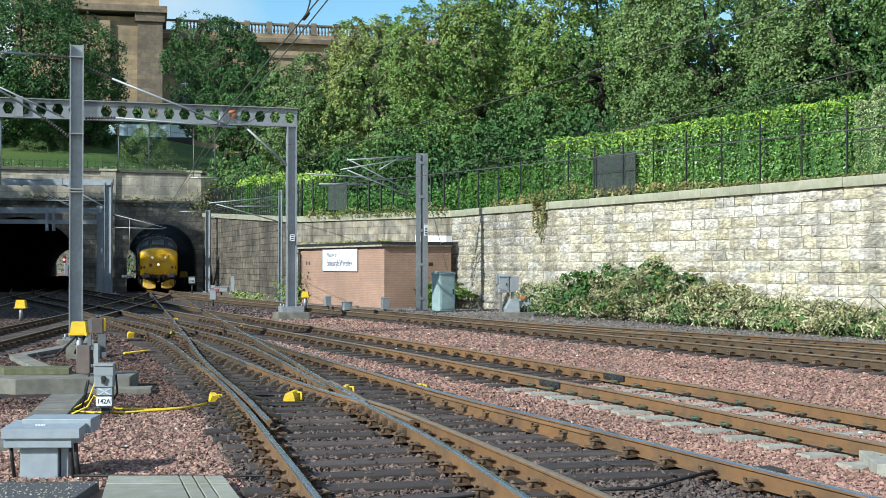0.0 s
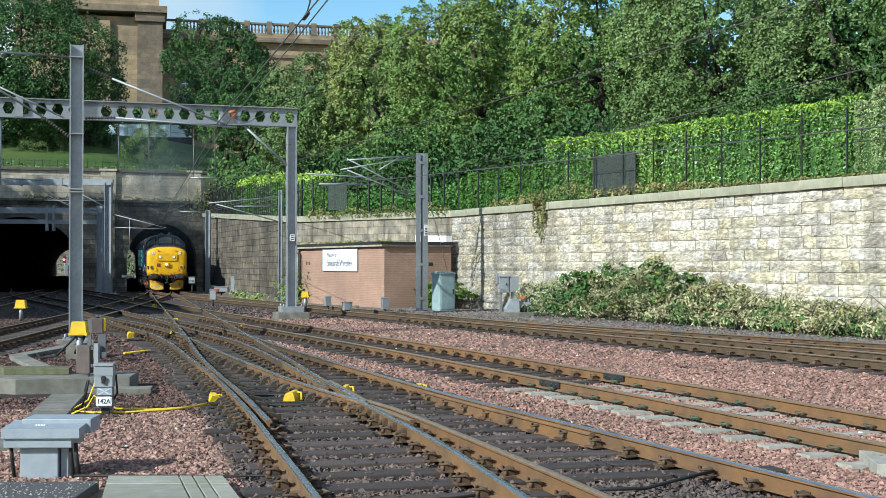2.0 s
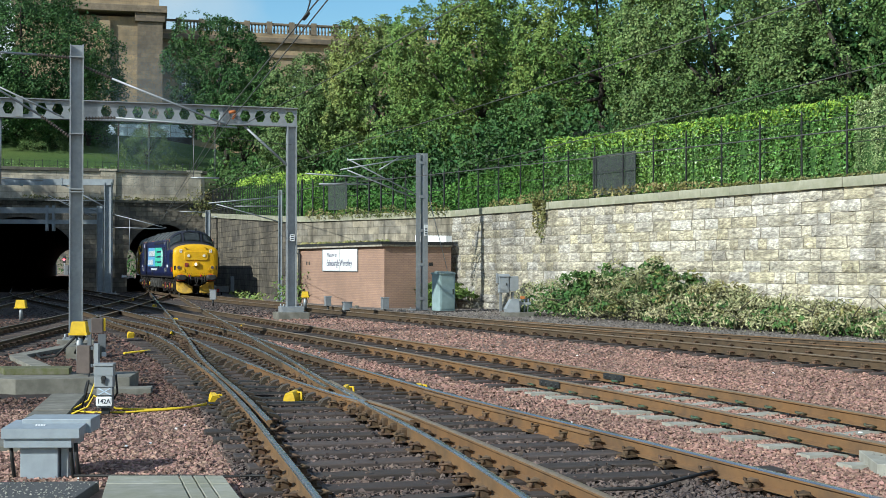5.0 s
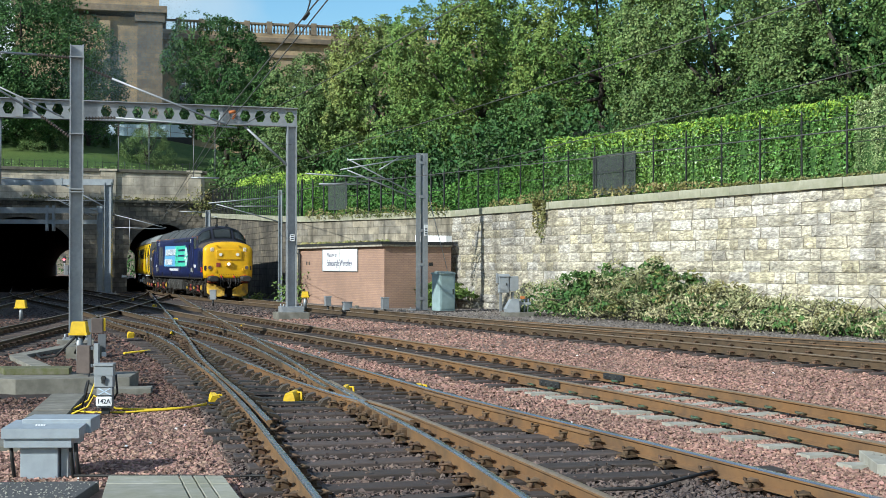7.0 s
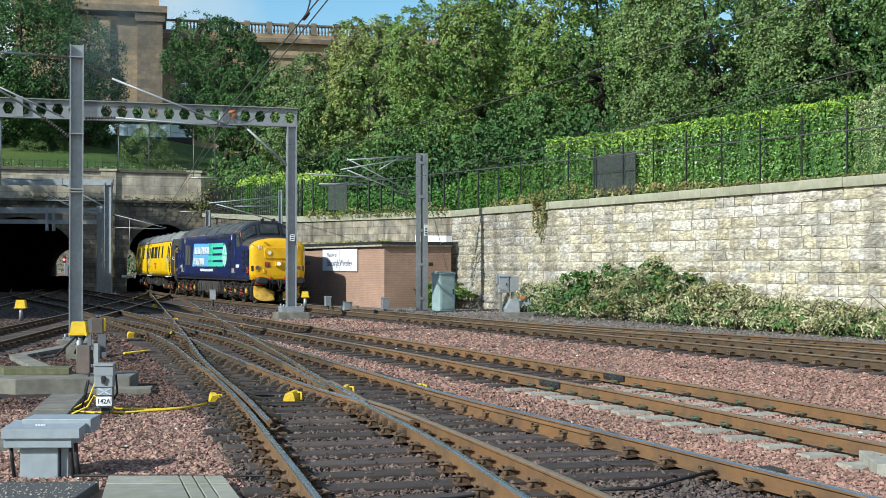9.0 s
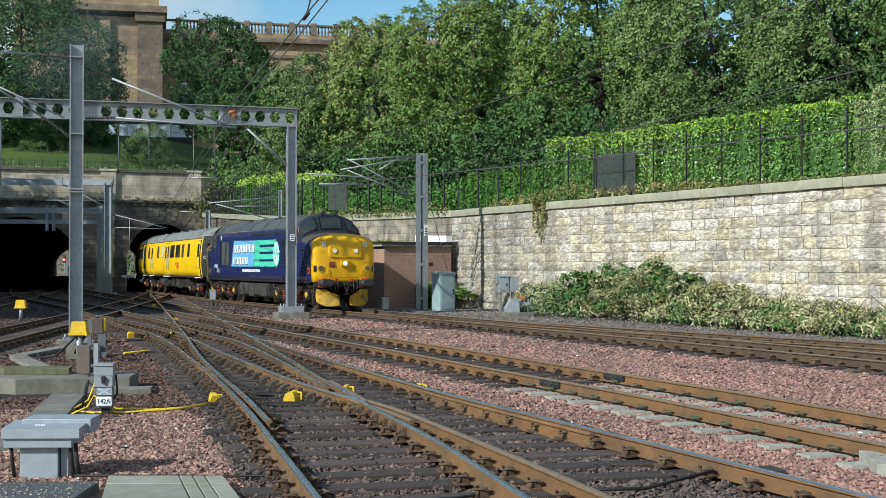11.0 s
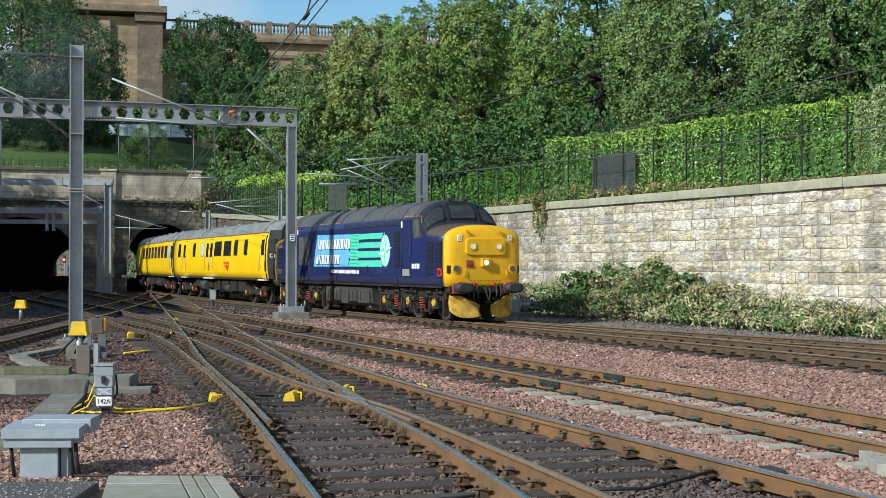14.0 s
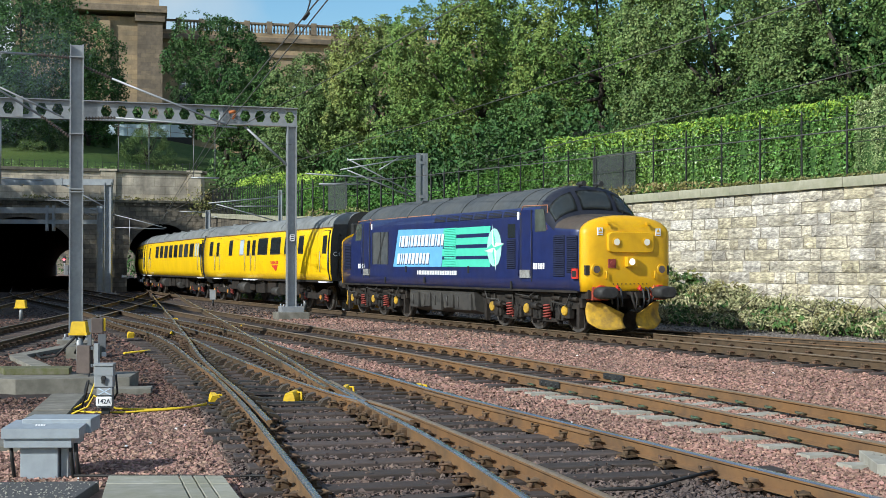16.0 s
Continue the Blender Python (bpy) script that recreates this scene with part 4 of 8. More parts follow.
def loco_bogie(loco, xc):
    bg = part("bogie", bmesh.new(), M_GRIME, loco, m=pose(xc, 0, 0))
    for s in (-1, 1):
        bm = bmesh.new()
        loft(bm, [[(x, s * 0.98, z0), (x, s * 1.12, z0), (x, s * 1.12, z1), (x, s * 0.98, z1)][::s] for x, z0, z1 in
                  ((-2.8, 0.66, 1.0), (-2.2, 0.6, 1.02), (-1.5, 0.55, 1.0), (0, 0.5, 1.0), (1.5, 0.55, 1.0), (2.2, 0.6, 1.02), (2.8, 0.66, 1.0))])
        part("side_frame", bm, M_GRIME, bg)
        bm = bmesh.new()
        for xa in (-1.03, 1.03):
            box(bm, xa - 0.62, xa + 0.62, s * 1.06 - 0.05, s * 1.06 + 0.05, 0.24, 0.34, bevel=0.02)
            for e in (-0.55, 0.55):
                box(bm, xa + e - 0.05, xa + e + 0.05, s * 1.06 - 0.06, s * 1.06 + 0.06, 0.2, 0.6)
        for xx in (-1.75, -0.55, 0.55, 1.75):
            box(bm, xx - 0.2, xx + 0.2, min(s * 1.0, s * 1.2), max(s * 1.0, s * 1.2), 0.3, 0.62, bevel=0.03)
            tube(bm, (xx, s * 1.2, 0.7), (xx + 0.1, s * 1.22, 0.35), 0.03, 6)
        for xx in (-2.5, -1.05, 0.45, 1.6, 2.45):
            tube(bm, (xx - 0.22, s * 1.16, 0.88), (xx + 0.2, s * 1.16, 0.88), 0.06, 10)
        rope(bm, [(-2.7, s * 1.17, 0.98), (-1.5, s * 1.2, 1.02), (0.0, s * 1.18, 0.98), (1.3, s * 1.2, 1.03), (2.6, s * 1.17, 0.97)], 0.02, 6)
        for xx in (-2.0, -0.9, 0.2, 1.4):
            tube(bm, (xx, s * 1.16, 1.06), (xx + 0.12, s * 1.2, 0.55), 0.025, 6)
        for xx in (-2.62, 2.62):
            box(bm, xx - 0.07, xx + 0.07, s * 1.0, s * 1.14 if s > 0 else s * 1.0, 0.15, 0.75) if s > 0 else box(bm, xx - 0.07, xx + 0.07, -1.14, -1.0, 0.15, 0.75)
        part("brake_rigging", bm, M_GRIME, bg)
        for run in ([(-2.9, 1.1, 1.1), (-2.4, 1.28, 1.05), (-2.2, 1.3, 0.8), (-1.5, 1.3, 0.78), (-1.4, 1.2, 0.5)],
                    [(2.9, 1.1, 1.12), (2.5, 1.28, 1.06), (2.3, 1.3, 0.72), (1.55, 1.3, 0.8), (1.5, 1.2, 0.45)],
                    [(-0.6, 1.1, 1.1), (-0.5, 1.27, 0.95), (0.3, 1.28, 0.9), (0.6, 1.27, 1.05), (0.7, 1.1, 1.12)]):
            bm = bmesh.new()
            rope(bm, [(x, s * y, z) for x, y, z in run], 0.018, 6)
            part("pipe", bm, M_TANK, bg, "thin grey pipe along the bogie")
        for xx in (-1.55, 0.55):
            bm = bmesh.new()
            tube(bm, (xx - 0.2, s * 1.24, 0.66), (xx + 0.2, s * 1.24, 0.66), 0.09, 12)
            tube(bm, (xx + 0.2, s * 1.24, 0.66), (xx + 0.42, s * 1.24, 0.64), 0.03, 8)
            part("brake_cylinder", bm, M_GRIME, bg)
        for ax in (-2.06, 0.0, 2.06):
            bm = bmesh.new()
            box(bm, ax - 0.2, ax + 0.2, s * 1.1 - 0.09, s * 1.1 + 0.09, 0.36, 0.76, bevel=0.03)
            part("axlebox", bm, M_GRIME, bg)
            bm = bmesh.new()
            tube(bm, (ax, s * 1.18, 0.57), (ax, s * 1.24, 0.57), 0.15, 14, r2=0.12)
            part("axlebox_cover", bm, M_PLOUGH, bg, "yellow axlebox end cover")
        for xx in (-1.05, 1.05):
            bm = bmesh.new()
            coil(bm, xx, s * 1.14, 0.33, 0.7, 0.11, 5)
            part("coil_spring", bm, M_SPRING, bg, "red coil spring")
    for ax in (-2.06, 0.0, 2.06):
        WHEELS.append((wheelset(bg, ax, 0.57), ax, 0.57))
    return bg


def end_gear(loco, s):
    """Buffers, coupling, pipes and snowploughs at the end s (+1 front, -1 rear)."""
    for y in (-0.865, 0.865):
        bm = bmesh.new()
        tube(bm, (s * 8.55, y, 1.05), (s * 9.0, y, 1.05), 0.19, 14)
        buf = part("buffer", bm, M_RED if s > 0 else M_GRIME, loco, "red buffer shank with black oval head")
        bm = bmesh.new()
        box(bm, min(s * 8.58, s * 8.9), max(s * 8.58, s * 8.9), y - 0.24, y + 0.24, 0.86, 1.2, bevel=0.02)
        part("buffer_housing", bm, M_HOUSING if s > 0 else M_GRIME, buf, "faded red buffer housing")
        bm = bmesh.new()
        ring = [(0.30 * math.copysign(abs(math.cos(a)) ** 0.7, math.cos(a)), 0.165 * math.copysign(abs(math.sin(a)) ** 0.8, math.sin(a))) for a in [2 * math.pi * i / 20 for i in range(20)]]
        loft(bm, [[(s * (8.98 + d), y + a * k, 1.05 + b * k) for a, b in ring][:: s] for d, k in ((0.0, 0.7), (0.05, 0.97), (0.2, 1.0), (0.32, 0.95), (0.38, 0.7))], smooth=True)
        part("buffer_head", bm, M_RUBBER, buf)
    for side in (-1, 1):
        bm = bmesh.new()
        nu, nv = 12, 6
        front = []
        for i in range(nu + 1):
            y = 0.2 + 0.9 * i / nu
            lo = 0.12 + 0.2 * max(0.0, (y - 0.7) / 0.4) ** 2 + 0.05 * max(0.0, (0.5 - y) / 0.3)
            hi = 0.5 + 0.3 * min(1.0, (y - 0.2) / 0.6)
            col = []
            for k in range(nv + 1):
                t = k / nv
                x = 9.02 - 0.40 * max(0.0, y - 0.2) ** 1.7 - 0.10 * math.sin(math.pi * t) - 0.06 * t
                col.append((s * x, s * side * y, lo + (hi - lo) * t))
            front.append(col)
        g = [[bm.verts.new(p) for p in col] for col in front]
        for a, b in zip(g, g[1:]):
            for k in range(nv):
                bm.faces.new((a[k], b[k], b[k + 1], a[k + 1])).smooth = True
        bmesh.ops.recalc_face_normals(bm, faces=bm.faces[:])
        bmesh.ops.solidify(bm, geom=bm.faces[:], thickness=0.03)
        part("snowplough", bm, M_PLOUGH, loco, "scuffed yellow snowplough blade")
    bm = bmesh.new()
    box(bm, min(s * 8.5, s * 8.86), max(s * 8.5, s * 8.86), -1.2, 1.2, 0.9, 1.12)
    part("buffer_beam", bm, M_GRIME, loco, "grimy black buffer beam")
    bm = bmesh.new()
    tube(bm, (s * 8.86, 0, 1.02), (s * 9.06, 0, 1.0), 0.06, 10)
    rope(bm, [(s * 9.06, 0.05, 1.05), (s * 9.14, 0.07, 0.9), (s * 9.15, 0.0, 0.62), (s * 9.14, -0.07, 0.9), (s * 9.06, -0.05, 1.05)], 0.035, 8)
    tube(bm, (s * 9.1, -0.12, 0.6), (s * 9.1, 0.12, 0.6), 0.045, 8)
    part("coupling", bm, M_GRIME, loco)
    for y, drop in ((-0.45, 0.5), (-0.32, 0.42), (0.33, 0.45), (0.48, 0.38), (0.6, 0.3), (-0.62, 0.34)):
        bm = bmesh.new()
        rope(bm, [(s * 8.84, y, 1.2), (s * 9.0, y * 1.02, 1.12), (s * 9.06, y * 1.03, 1.12 - drop * 0.6), (s * 9.02, y * 0.95, 1.12 - drop), (s * 8.92, y * 0.85, 1.1 - drop * 0.9)], 0.028, 6)
        part("brake_hose", bm, M_BLACK, loco)
    for y, mm in ((-0.40, M_RED), (0.28, M_RED), (0.7, M_ORANGE)):
        bm = bmesh.new()
        tube(bm, (s * 8.86, y, 1.16), (s * 9.0, y, 1.13), 0.045, 8)
        box(bm, min(s * 8.92, s * 8.98), max(s * 8.92, s * 8.98), y - 0.015, y + 0.015, 1.13, 1.24)
        part("hose_cock", bm, mm, loco)


def locomotive():
    loco = thing("locomotive", pose(0, 0, 0), "dark blue diesel locomotive with full yellow nose end", "locomotive")
    # body shell
    bm = bmesh.new()
    Z = 1.08
    rings = [section(-8.5, 1.32, Z, 2.5, 2.92), section(-7.5, 1.35, Z, 2.62, 3.02), section(-7.45, 1.36, Z, 2.66, 3.06), section(-6.95, 1.36, Z, 2.9, 3.84)]
    rings += [section(x, 1.36, Z, 2.98, 3.89) for x in (-6.7, -3, 0, 3, 6.3, 6.6)]
    rings += [section(6.85, 1.36, Z, 2.96, 3.85), section(7.2, 1.36, Z, 2.75, 3.52), section(7.42, 1.355, Z, 2.64, 3.10), section(7.5, 1.35, Z, 2.62, 3.06), section(8.1, 1.345, Z, 2.58, 3.05), section(8.62, 1.32, Z, 2.54, 3.02)]
    loft(bm, rings, smooth=True)
    bm.normal_update()
    for f in bm.faces:
        c = f.calc_center_median()
        n = f.normal
        if c.z > 3.32 or (abs(c.x) > 6.75 and n.z > 0.25 and c.z > 2.7) or (abs(c.x) > 6.7 and c.z > 2.9):
            f.material_index = 1
        if 6.62 < abs(c.x) < 7.46 and c.z > 2.72:
            f.material_index = 2
        if abs(c.x) > 7.46 and n.z > 0.45:
            f.material_index = 3
        if abs(n.x) > 0.8:
            f.smooth = False
    body = part("body", bm, [M_BLUE, M_LOCOROOF, M_CABDARK, M_NOSETOP], loco, "dark blue body with grimy grey roof")
    # yellow ends
    for s, dx in ((1, 0.0), (-1, -0.12)):
        bm = bmesh.new()
        rr = [section(8.62, 1.322, Z, 2.54, 3.022), section(8.72, 1.31, Z, 2.53, 3.0), section(8.81, 1.25, Z, 2.49, 2.94), section(8.87, 1.15, Z + 0.01, 2.43, 2.84)]
        rr += [[(x, y * k, 1.85 + (z - 1.85) * k) for _, y, z in rr[3]] for x, k in ((8.905, 0.86), (8.925, 0.6), (8.932, 0.2))]
        rr = [[(s * (x + dx), s * y, z) for x, y, z in r] for r in rr]
        loft(bm, rr, smooth=True)
        part("nose_end", bm, M_YELLOW, loco, "bright yellow rounded nose end")
    # windscreens
    def cab_point(k, t):
        a, b = section(6.85, 1.36, Z, 2.96, 3.85), section(7.42, 1.355, Z, 2.64, 3.10)
        i = int(t)
        f = t - i
        pa = [a[i][j] * (1 - f) + a[min(i + 1, len(a) - 1)][j] * f for j in range(3)]
        pb = [b[i][j] * (1 - f) + b[min(i + 1, len(b) - 1)][j] * f for j in range(3)]
        mid = section(7.2, 1.36, Z, 2.75, 3.52)
        pm = [mid[i][j] * (1 - f) + mid[min(i + 1, len(mid) - 1)][j] * f for j in range(3)]
        p = [pa[j] + (pm[j] - pa[j]) * (k / 0.5) for j in range(3)] if k < 0.5 else [pm[j] + (pb[j] - pm[j]) * ((k - 0.5) / 0.5) for j in range(3)]
        return Vector(p) + Vector((0.012, 0.0, 0.02))
    for t0, t1 in ((4.9, 9.75), (10.35, 13.65), (14.25, 19.1)):
        bm = bmesh.new()
        n, mrow = 8, 5
        g = [[bm.verts.new(cab_point(0.17 + 0.7 * j / mrow, t0 + (t1 - t0) * i / n)) for j in range(mrow + 1)] for i in range(n + 1)]
        for i in range(n):
            for j in range(mrow):
                bm.faces.new((g[i][j], g[i + 1][j], g[i + 1][j + 1], g[i][j + 1])).smooth = True
        bmesh.ops.solidify(bm, geom=bm.faces[:], thickness=0.01)
        part("windscreen", bm, M_CAB_GLASS, loco, "reflective cab windscreen")
    for y in (-0.55, 0.75):
        bm = bmesh.new()
        tube(bm, (7.4, y, 3.1), (7.12, y + 0.22, 3.56), 0.012, 5)
        part("wiper", bm, M_BLACK, loco)
    for y in (-0.27, 0.27):
        bm = bmesh.new()
        tube(bm, (6.75, y, 3.92), (7.12, y, 3.92), 0.035, 10, r2=0.075)
        box(bm, 6.82, 6.9, y - 0.03, y + 0.03, 3.84, 3.9)
        part("horn", bm, M_BLACK, loco)
    # nose front furniture
    bm = bmesh.new()
    ring = [(0.69 * math.copysign(abs(math.cos(a)) ** 0.22, math.cos(a)), 0.26 * math.copysign(abs(math.sin(a)) ** 0.3, math.sin(a))) for a in [2 * math.pi * i / 32 for i in range(32)]]
    loft(bm, [[(x, a * k, 2.32 + b * k) for a, b in ring] for x, k in ((8.86, 1.0), (8.965, 1.0), (8.985, 0.96))])
    panel = part("headcode_panel", bm, M_YELLOW, loco, "raised yellow marker light panel")
    for y in (-0.45, 0.45):
        bm = bmesh.new()
        tube(bm, (8.98, y, 2.33), (9.01, y, 2.33), 0.115, 18)
        part("marker_light", bm, M_YELLOW, panel)
        bm = bmesh.new()
        tube(bm, (9.0, y, 2.33), (9.022, y, 2.33), 0.085, 16)
        part("lens", bm, M_MARKER, panel, "lit white marker lens")
    bm = bmesh.new()
    box(bm, 8.9, 9.06, -0.17, 0.13, 1.7, 1.96, bevel=0.02)
    hl = part("headlight", bm, M_YELLOW, loco, "square yellow headlight box")
    bm = bmesh.new()
    tube(bm, (9.05, -0.03, 1.83), (9.075, -0.03, 1.83), 0.085, 16)
    part("lens", bm, M_HEADLAMP, hl, "lit bright headlight lens")
    bm = bmesh.new()
    box(bm, 8.9, 8.95, -0.66, -0.44, 1.68, 1.9)
    tube(bm, (8.94, -0.55, 1.79), (8.99, -0.55, 1.79), 0.06, 10)
    part("jumper_socket", bm, M_SPRING, loco, "rusty red recessed socket")
    for y in (-1.0, 0.95):
        bm = bmesh.new()
        tube(bm, (8.8, y, 1.64), (8.94, y, 1.64), 0.14, 16)
        tl = part("tail_lamp", bm, M_YELLOW, loco)
        bm = bmesh.new()
        tube(bm, (8.93, y, 1.64), (8.955, y, 1.64), 0.095, 14)
        part("lens", bm, M_RELAY, tl, "dark brown tail lamp glass")
    for y in (-1.19, 1.16):
        bm = bmesh.new()
        box(bm, 8.72, 8.865, y - 0.08, y + 0.06, 1.5, 1.74)
        part("cable_recess", bm, M_BLACK, loco)
    for y in (-0.62, 0.55):
        bm = bmesh.new()
        tube(bm, (8.8, y, 2.82), (8.98, y, 2.78), 0.03, 8)
        box(bm, 8.95, 8.99, y - 0.1, y + 0.02, 2.77, 2.83)
        part("lamp_bracket", bm, M_YELLOW, loco)
    for y in (-0.88, 0.85):
        bm = bmesh.new()
        box(bm, 8.78, 8.925, y - 0.075, y + 0.075, 2.5, 2.69)
        sg = part("warning_sticker", bm, M_LIVERYW, loco, "white electrification warning sticker")
        bm = bmesh.new()
        loft(bm, [[(x, y - 0.055, 2.59), (x, y + 0.055, 2.59), (x, y, 2.68)] for x in (8.92, 8.93)])
        box(bm, 8.92, 8.929, y - 0.06, y + 0.06, 2.525, 2.55)
        part("symbol", bm, M_YELLOW, sg)
    for y in (-1, 1):
        bm = bmesh.new()
        rope(bm, [(8.9, y * 0.74, 1.6), (8.97, y * 0.72, 1.58), (8.97, y * 0.72, 1.42), (8.9, y * 0.72, 1.4)], 0.016, 6)
        part("handrail", bm, M_YELLOW, loco)
    for i in range(9):
        bm = bmesh.new()
        tube(bm, (8.9, -0.5 + i * 0.125, 1.27), (8.925, -0.5 + i * 0.125, 1.27), 0.016, 6)
        part("rivet", bm, M_BLACK, loco)
    # side furniture, both sides
    for s in (-1, 1):
        for x0, x1, z0, z1 in ((7.35, 7.96, 1.45, 2.52), (8.05, 8.58, 1.55, 2.5), (4.78, 5.3, 1.65, 2.46), (-8.15, -7.5, 1.6, 2.5)):
            bm = bmesh.new()
            louvre(bm, s, x0, x1, z0, z1, 1.345 if abs(x0) > 7 else 1.36)
            part("side_grille", bm, M_GRILLE, loco)
        for x0, x1, z0, z1 in ((0.62, 1.48, 1.71, 2.88),):
            bm = bmesh.new()
            louvre(bm, s, x0, x1, z0, z1, 1.352, 0.05)
            part("radiator_grille", bm, M_MINT if s < 0 else M_BLUE, loco, "painted radiator grille")
        # cantrail grilles
        for i in range(6):
            bm = bmesh.new()
            x0 = -0.12 + i * 0.94
            prof = [(1.352, 3.08), (1.30, 3.22), (1.222, 3.36)]
            for j in range(7):
                k = (j + 0.5) / 7
                y = 1.362 - 0.12 * k * (0.6 + 0.4 * k)
                z = 3.08 + 0.28 * k
                box(bm, x0, x0 + 0.8, min(s * (y - 0.02), s * (y + 0.012)), max(s * (y - 0.02), s * (y + 0.012)), z - 0.012, z + 0.012)
            part("cantrail_grille", bm, M_BLACK, loco)
        for x0, x1 in ((5.55, 7.05), (-7.0, -5.6)):
            bm = bmesh.new()
            rope(bm, [(x0, s * 1.352, 3.12), (x0 + 0.05, s * 1.29, 3.36), (x1 - 0.1, s * 1.29, 3.33), (x1, s * 1.36, 2.68)] if x0 > 0 else [(x1, s * 1.352, 3.12), (x1 - 0.05, s * 1.29, 3.36), (x0 + 0.1, s * 1.29, 3.33), (x0, s * 1.36, 2.9)], 0.011, 6)
            part("cantrail_line", bm, M_LINE, loco)
        bm = bmesh.new()
        rope(bm, [(-5.6, s * 1.277, 3.335), (-0.2, s * 1.277, 3.335)], 0.01, 6)
        part("cantrail_line", bm, M_LINE, loco)
        # cab doors and windows
        for d in (1, -1):
            bm = bmesh.new()
            lie_flat(bm, s, rect(*sorted((d * 5.62, d * 6.2)), 1.3, 3.24), 1.352, 0.012)
            dr = part("cab_door", bm, M_BLUE, loco, "blue cab door set in a dark recess")
            bm = bmesh.new()
            for xx in (5.62, 6.2):
                lie_flat(bm, s, rect(*sorted((d * (xx - 0.022), d * (xx + 0.022))), 1.3, 3.24), 1.36, 0.008)
            part("door_gap", bm, M_BLACK, dr)
            for xx in (5.56, 6.28):
                bm = bmesh.new()
                tube(bm, (d * xx, s * 1.42, 1.45), (d * xx, s * 1.42, 2.7), 0.014, 6)
                part("grab_rail", bm, M_BLUE, dr)
            bm = bmesh.new()
            lie_flat(bm, s, [(d * a, b) for a, b in ((6.4, 2.64), (7.02, 2.64), (6.88, 3.22), (6.4, 3.24))][::d], 1.355, 0.012)
            part("cab_window", bm, M_SIDE_GLASS, loco, "greenish cab side window")
            bm = bmesh.new()
            box(bm, *sorted((d * 5.6, d * 6.16)), min(s * 1.35, s * 1.40), max(s * 1.35, s * 1.40), 1.4, 1.62)
            part("step_plate", bm, M_STEP, loco, "pale grey chequered step plate")
            bm = bmesh.new()
            lie_flat(bm, s, rect(*sorted((d * 5.40, d * 5.5)), 2.99, 3.2), 1.345, 0.02)
            part("lamp_iron", bm, M_LIVERYW, loco)
        bm = bmesh.new()
        lie_flat(bm, s, rect(4.84, 5.28, 2.5, 2.88), 1.355, 0.012)
        part("engine_room_window", bm, M_GLASS, loco)
        bm = bmesh.new()
        lie_flat(bm, s, rect(-5.35, -3.9, 1.78, 2.89), 1.354, 0.008)
        part("radiator_window", bm, M_LOCOROOF, loco, "dark glazed engine room opening")
        bm = bmesh.new()
        for xx in (-5.35, -4.62, -3.95):
            lie_flat(bm, s, rect(xx, xx + 0.05, 1.78, 2.89), 1.358, 0.012)
        lie_flat(bm, s, [(-4.95, 1.8), (-4.8, 1.8), (-4.15, 2.88), (-4.3, 2.88)], 1.358, 0.006)
        part("opening_frame", bm, M_BLACK, loco)
    # painted panels on the lit side
    sd = -1
    bm = bmesh.new()
    lie_flat(bm, sd, [(-3.46, 1.70), (0.42, 1.70), (0.62, 2.88), (-3.0, 2.93)], 1.361, 0.003)
    pan = part("blue_livery_panel", bm, M_SKYBLUE, loco, "light blue slanted livery panel")
    # two rows of unreadable slanted bars where the lettering stands
    rnd = random.Random(3)
    for z0, z1, xa, xb in ((2.36, 2.72, -2.95, 0.4), (1.80, 2.14, -3.15, -0.55)):
        x = xa
        while x < xb:
            w = rnd.choice((0.08, 0.17, 0.22))
            bm = bmesh.new()
            lie_flat(bm, sd, [(x + 0.035, z0 - 0.035), (x + w + 0.035, z0 - 0.035), (x + w + 0.135, z1 - 0.035), (x + 0.135, z1 - 0.035)], 1.3625, 0.002)
            part("lettering_shadow", bm, M_BLUE, pan)
            bm = bmesh.new()
            lie_flat(bm, sd, [(x, z0), (x + w, z0), (x + w + 0.1, z1), (x + 0.1, z1)], 1.364, 0.003)
            part("lettering_bar", bm, M_LIVERYW, pan)
            x += w + 0.09
    for i, (z0, z1) in enumerate(((1.70, 1.92), (2.02, 2.25), (2.36, 2.56), (2.67, 2.87))):
        bm = bmesh.new()
        lie_flat(bm, sd, [(0.46 if i < 2 else 0.55, z0), (3.75, z0), (3.78, z1), (0.5 if i < 2 else 0.6, z1)], 1.3615, 0.003)
        part("mint_stripe", bm, M_MINT, loco, "mint green livery stripe")
    bm = bmesh.new()
    circ = [(4.02 + 0.44 * math.cos(a), 2.25 + 0.54 * math.sin(a)) for a in [2 * math.pi * i / 28 for i in range(28)]]
    lie_flat(bm, sd, circ, 1.366, 0.003)
    em = part("emblem", bm, M_MINTPALE, loco, "pale mint round star emblem")
    bm = bmesh.new()
    star = []
    for i in range(8):
        a = math.pi / 2 + i * math.pi / 4 + 0.15
        r = (0.62, 0.17)[i % 2]
        star.append((4.02 + r * math.cos(a), 2.25 + r * 1.05 * math.sin(a)))
    lie_flat(bm, sd, star, 1.37, 0.003)
    part("star", bm, M_LIVERYW, em)
    bm = bmesh.new()
    for k in range(4):
        a = math.pi / 2 + k * math.pi / 2 + 0.15
        r = 0.6
        lie_flat(bm, sd, [(4.02, 2.25), (4.02 + 0.17 * math.cos(a - 0.78), 2.25 + 0.178 * math.sin(a - 0.78)), (4.02 + r * math.cos(a), 2.25 + r * 1.05 * math.sin(a))], 1.3735, 0.002)
    part("star_shade", bm, M_MINT, em)
    bm = bmesh.new()
    x = -1.45
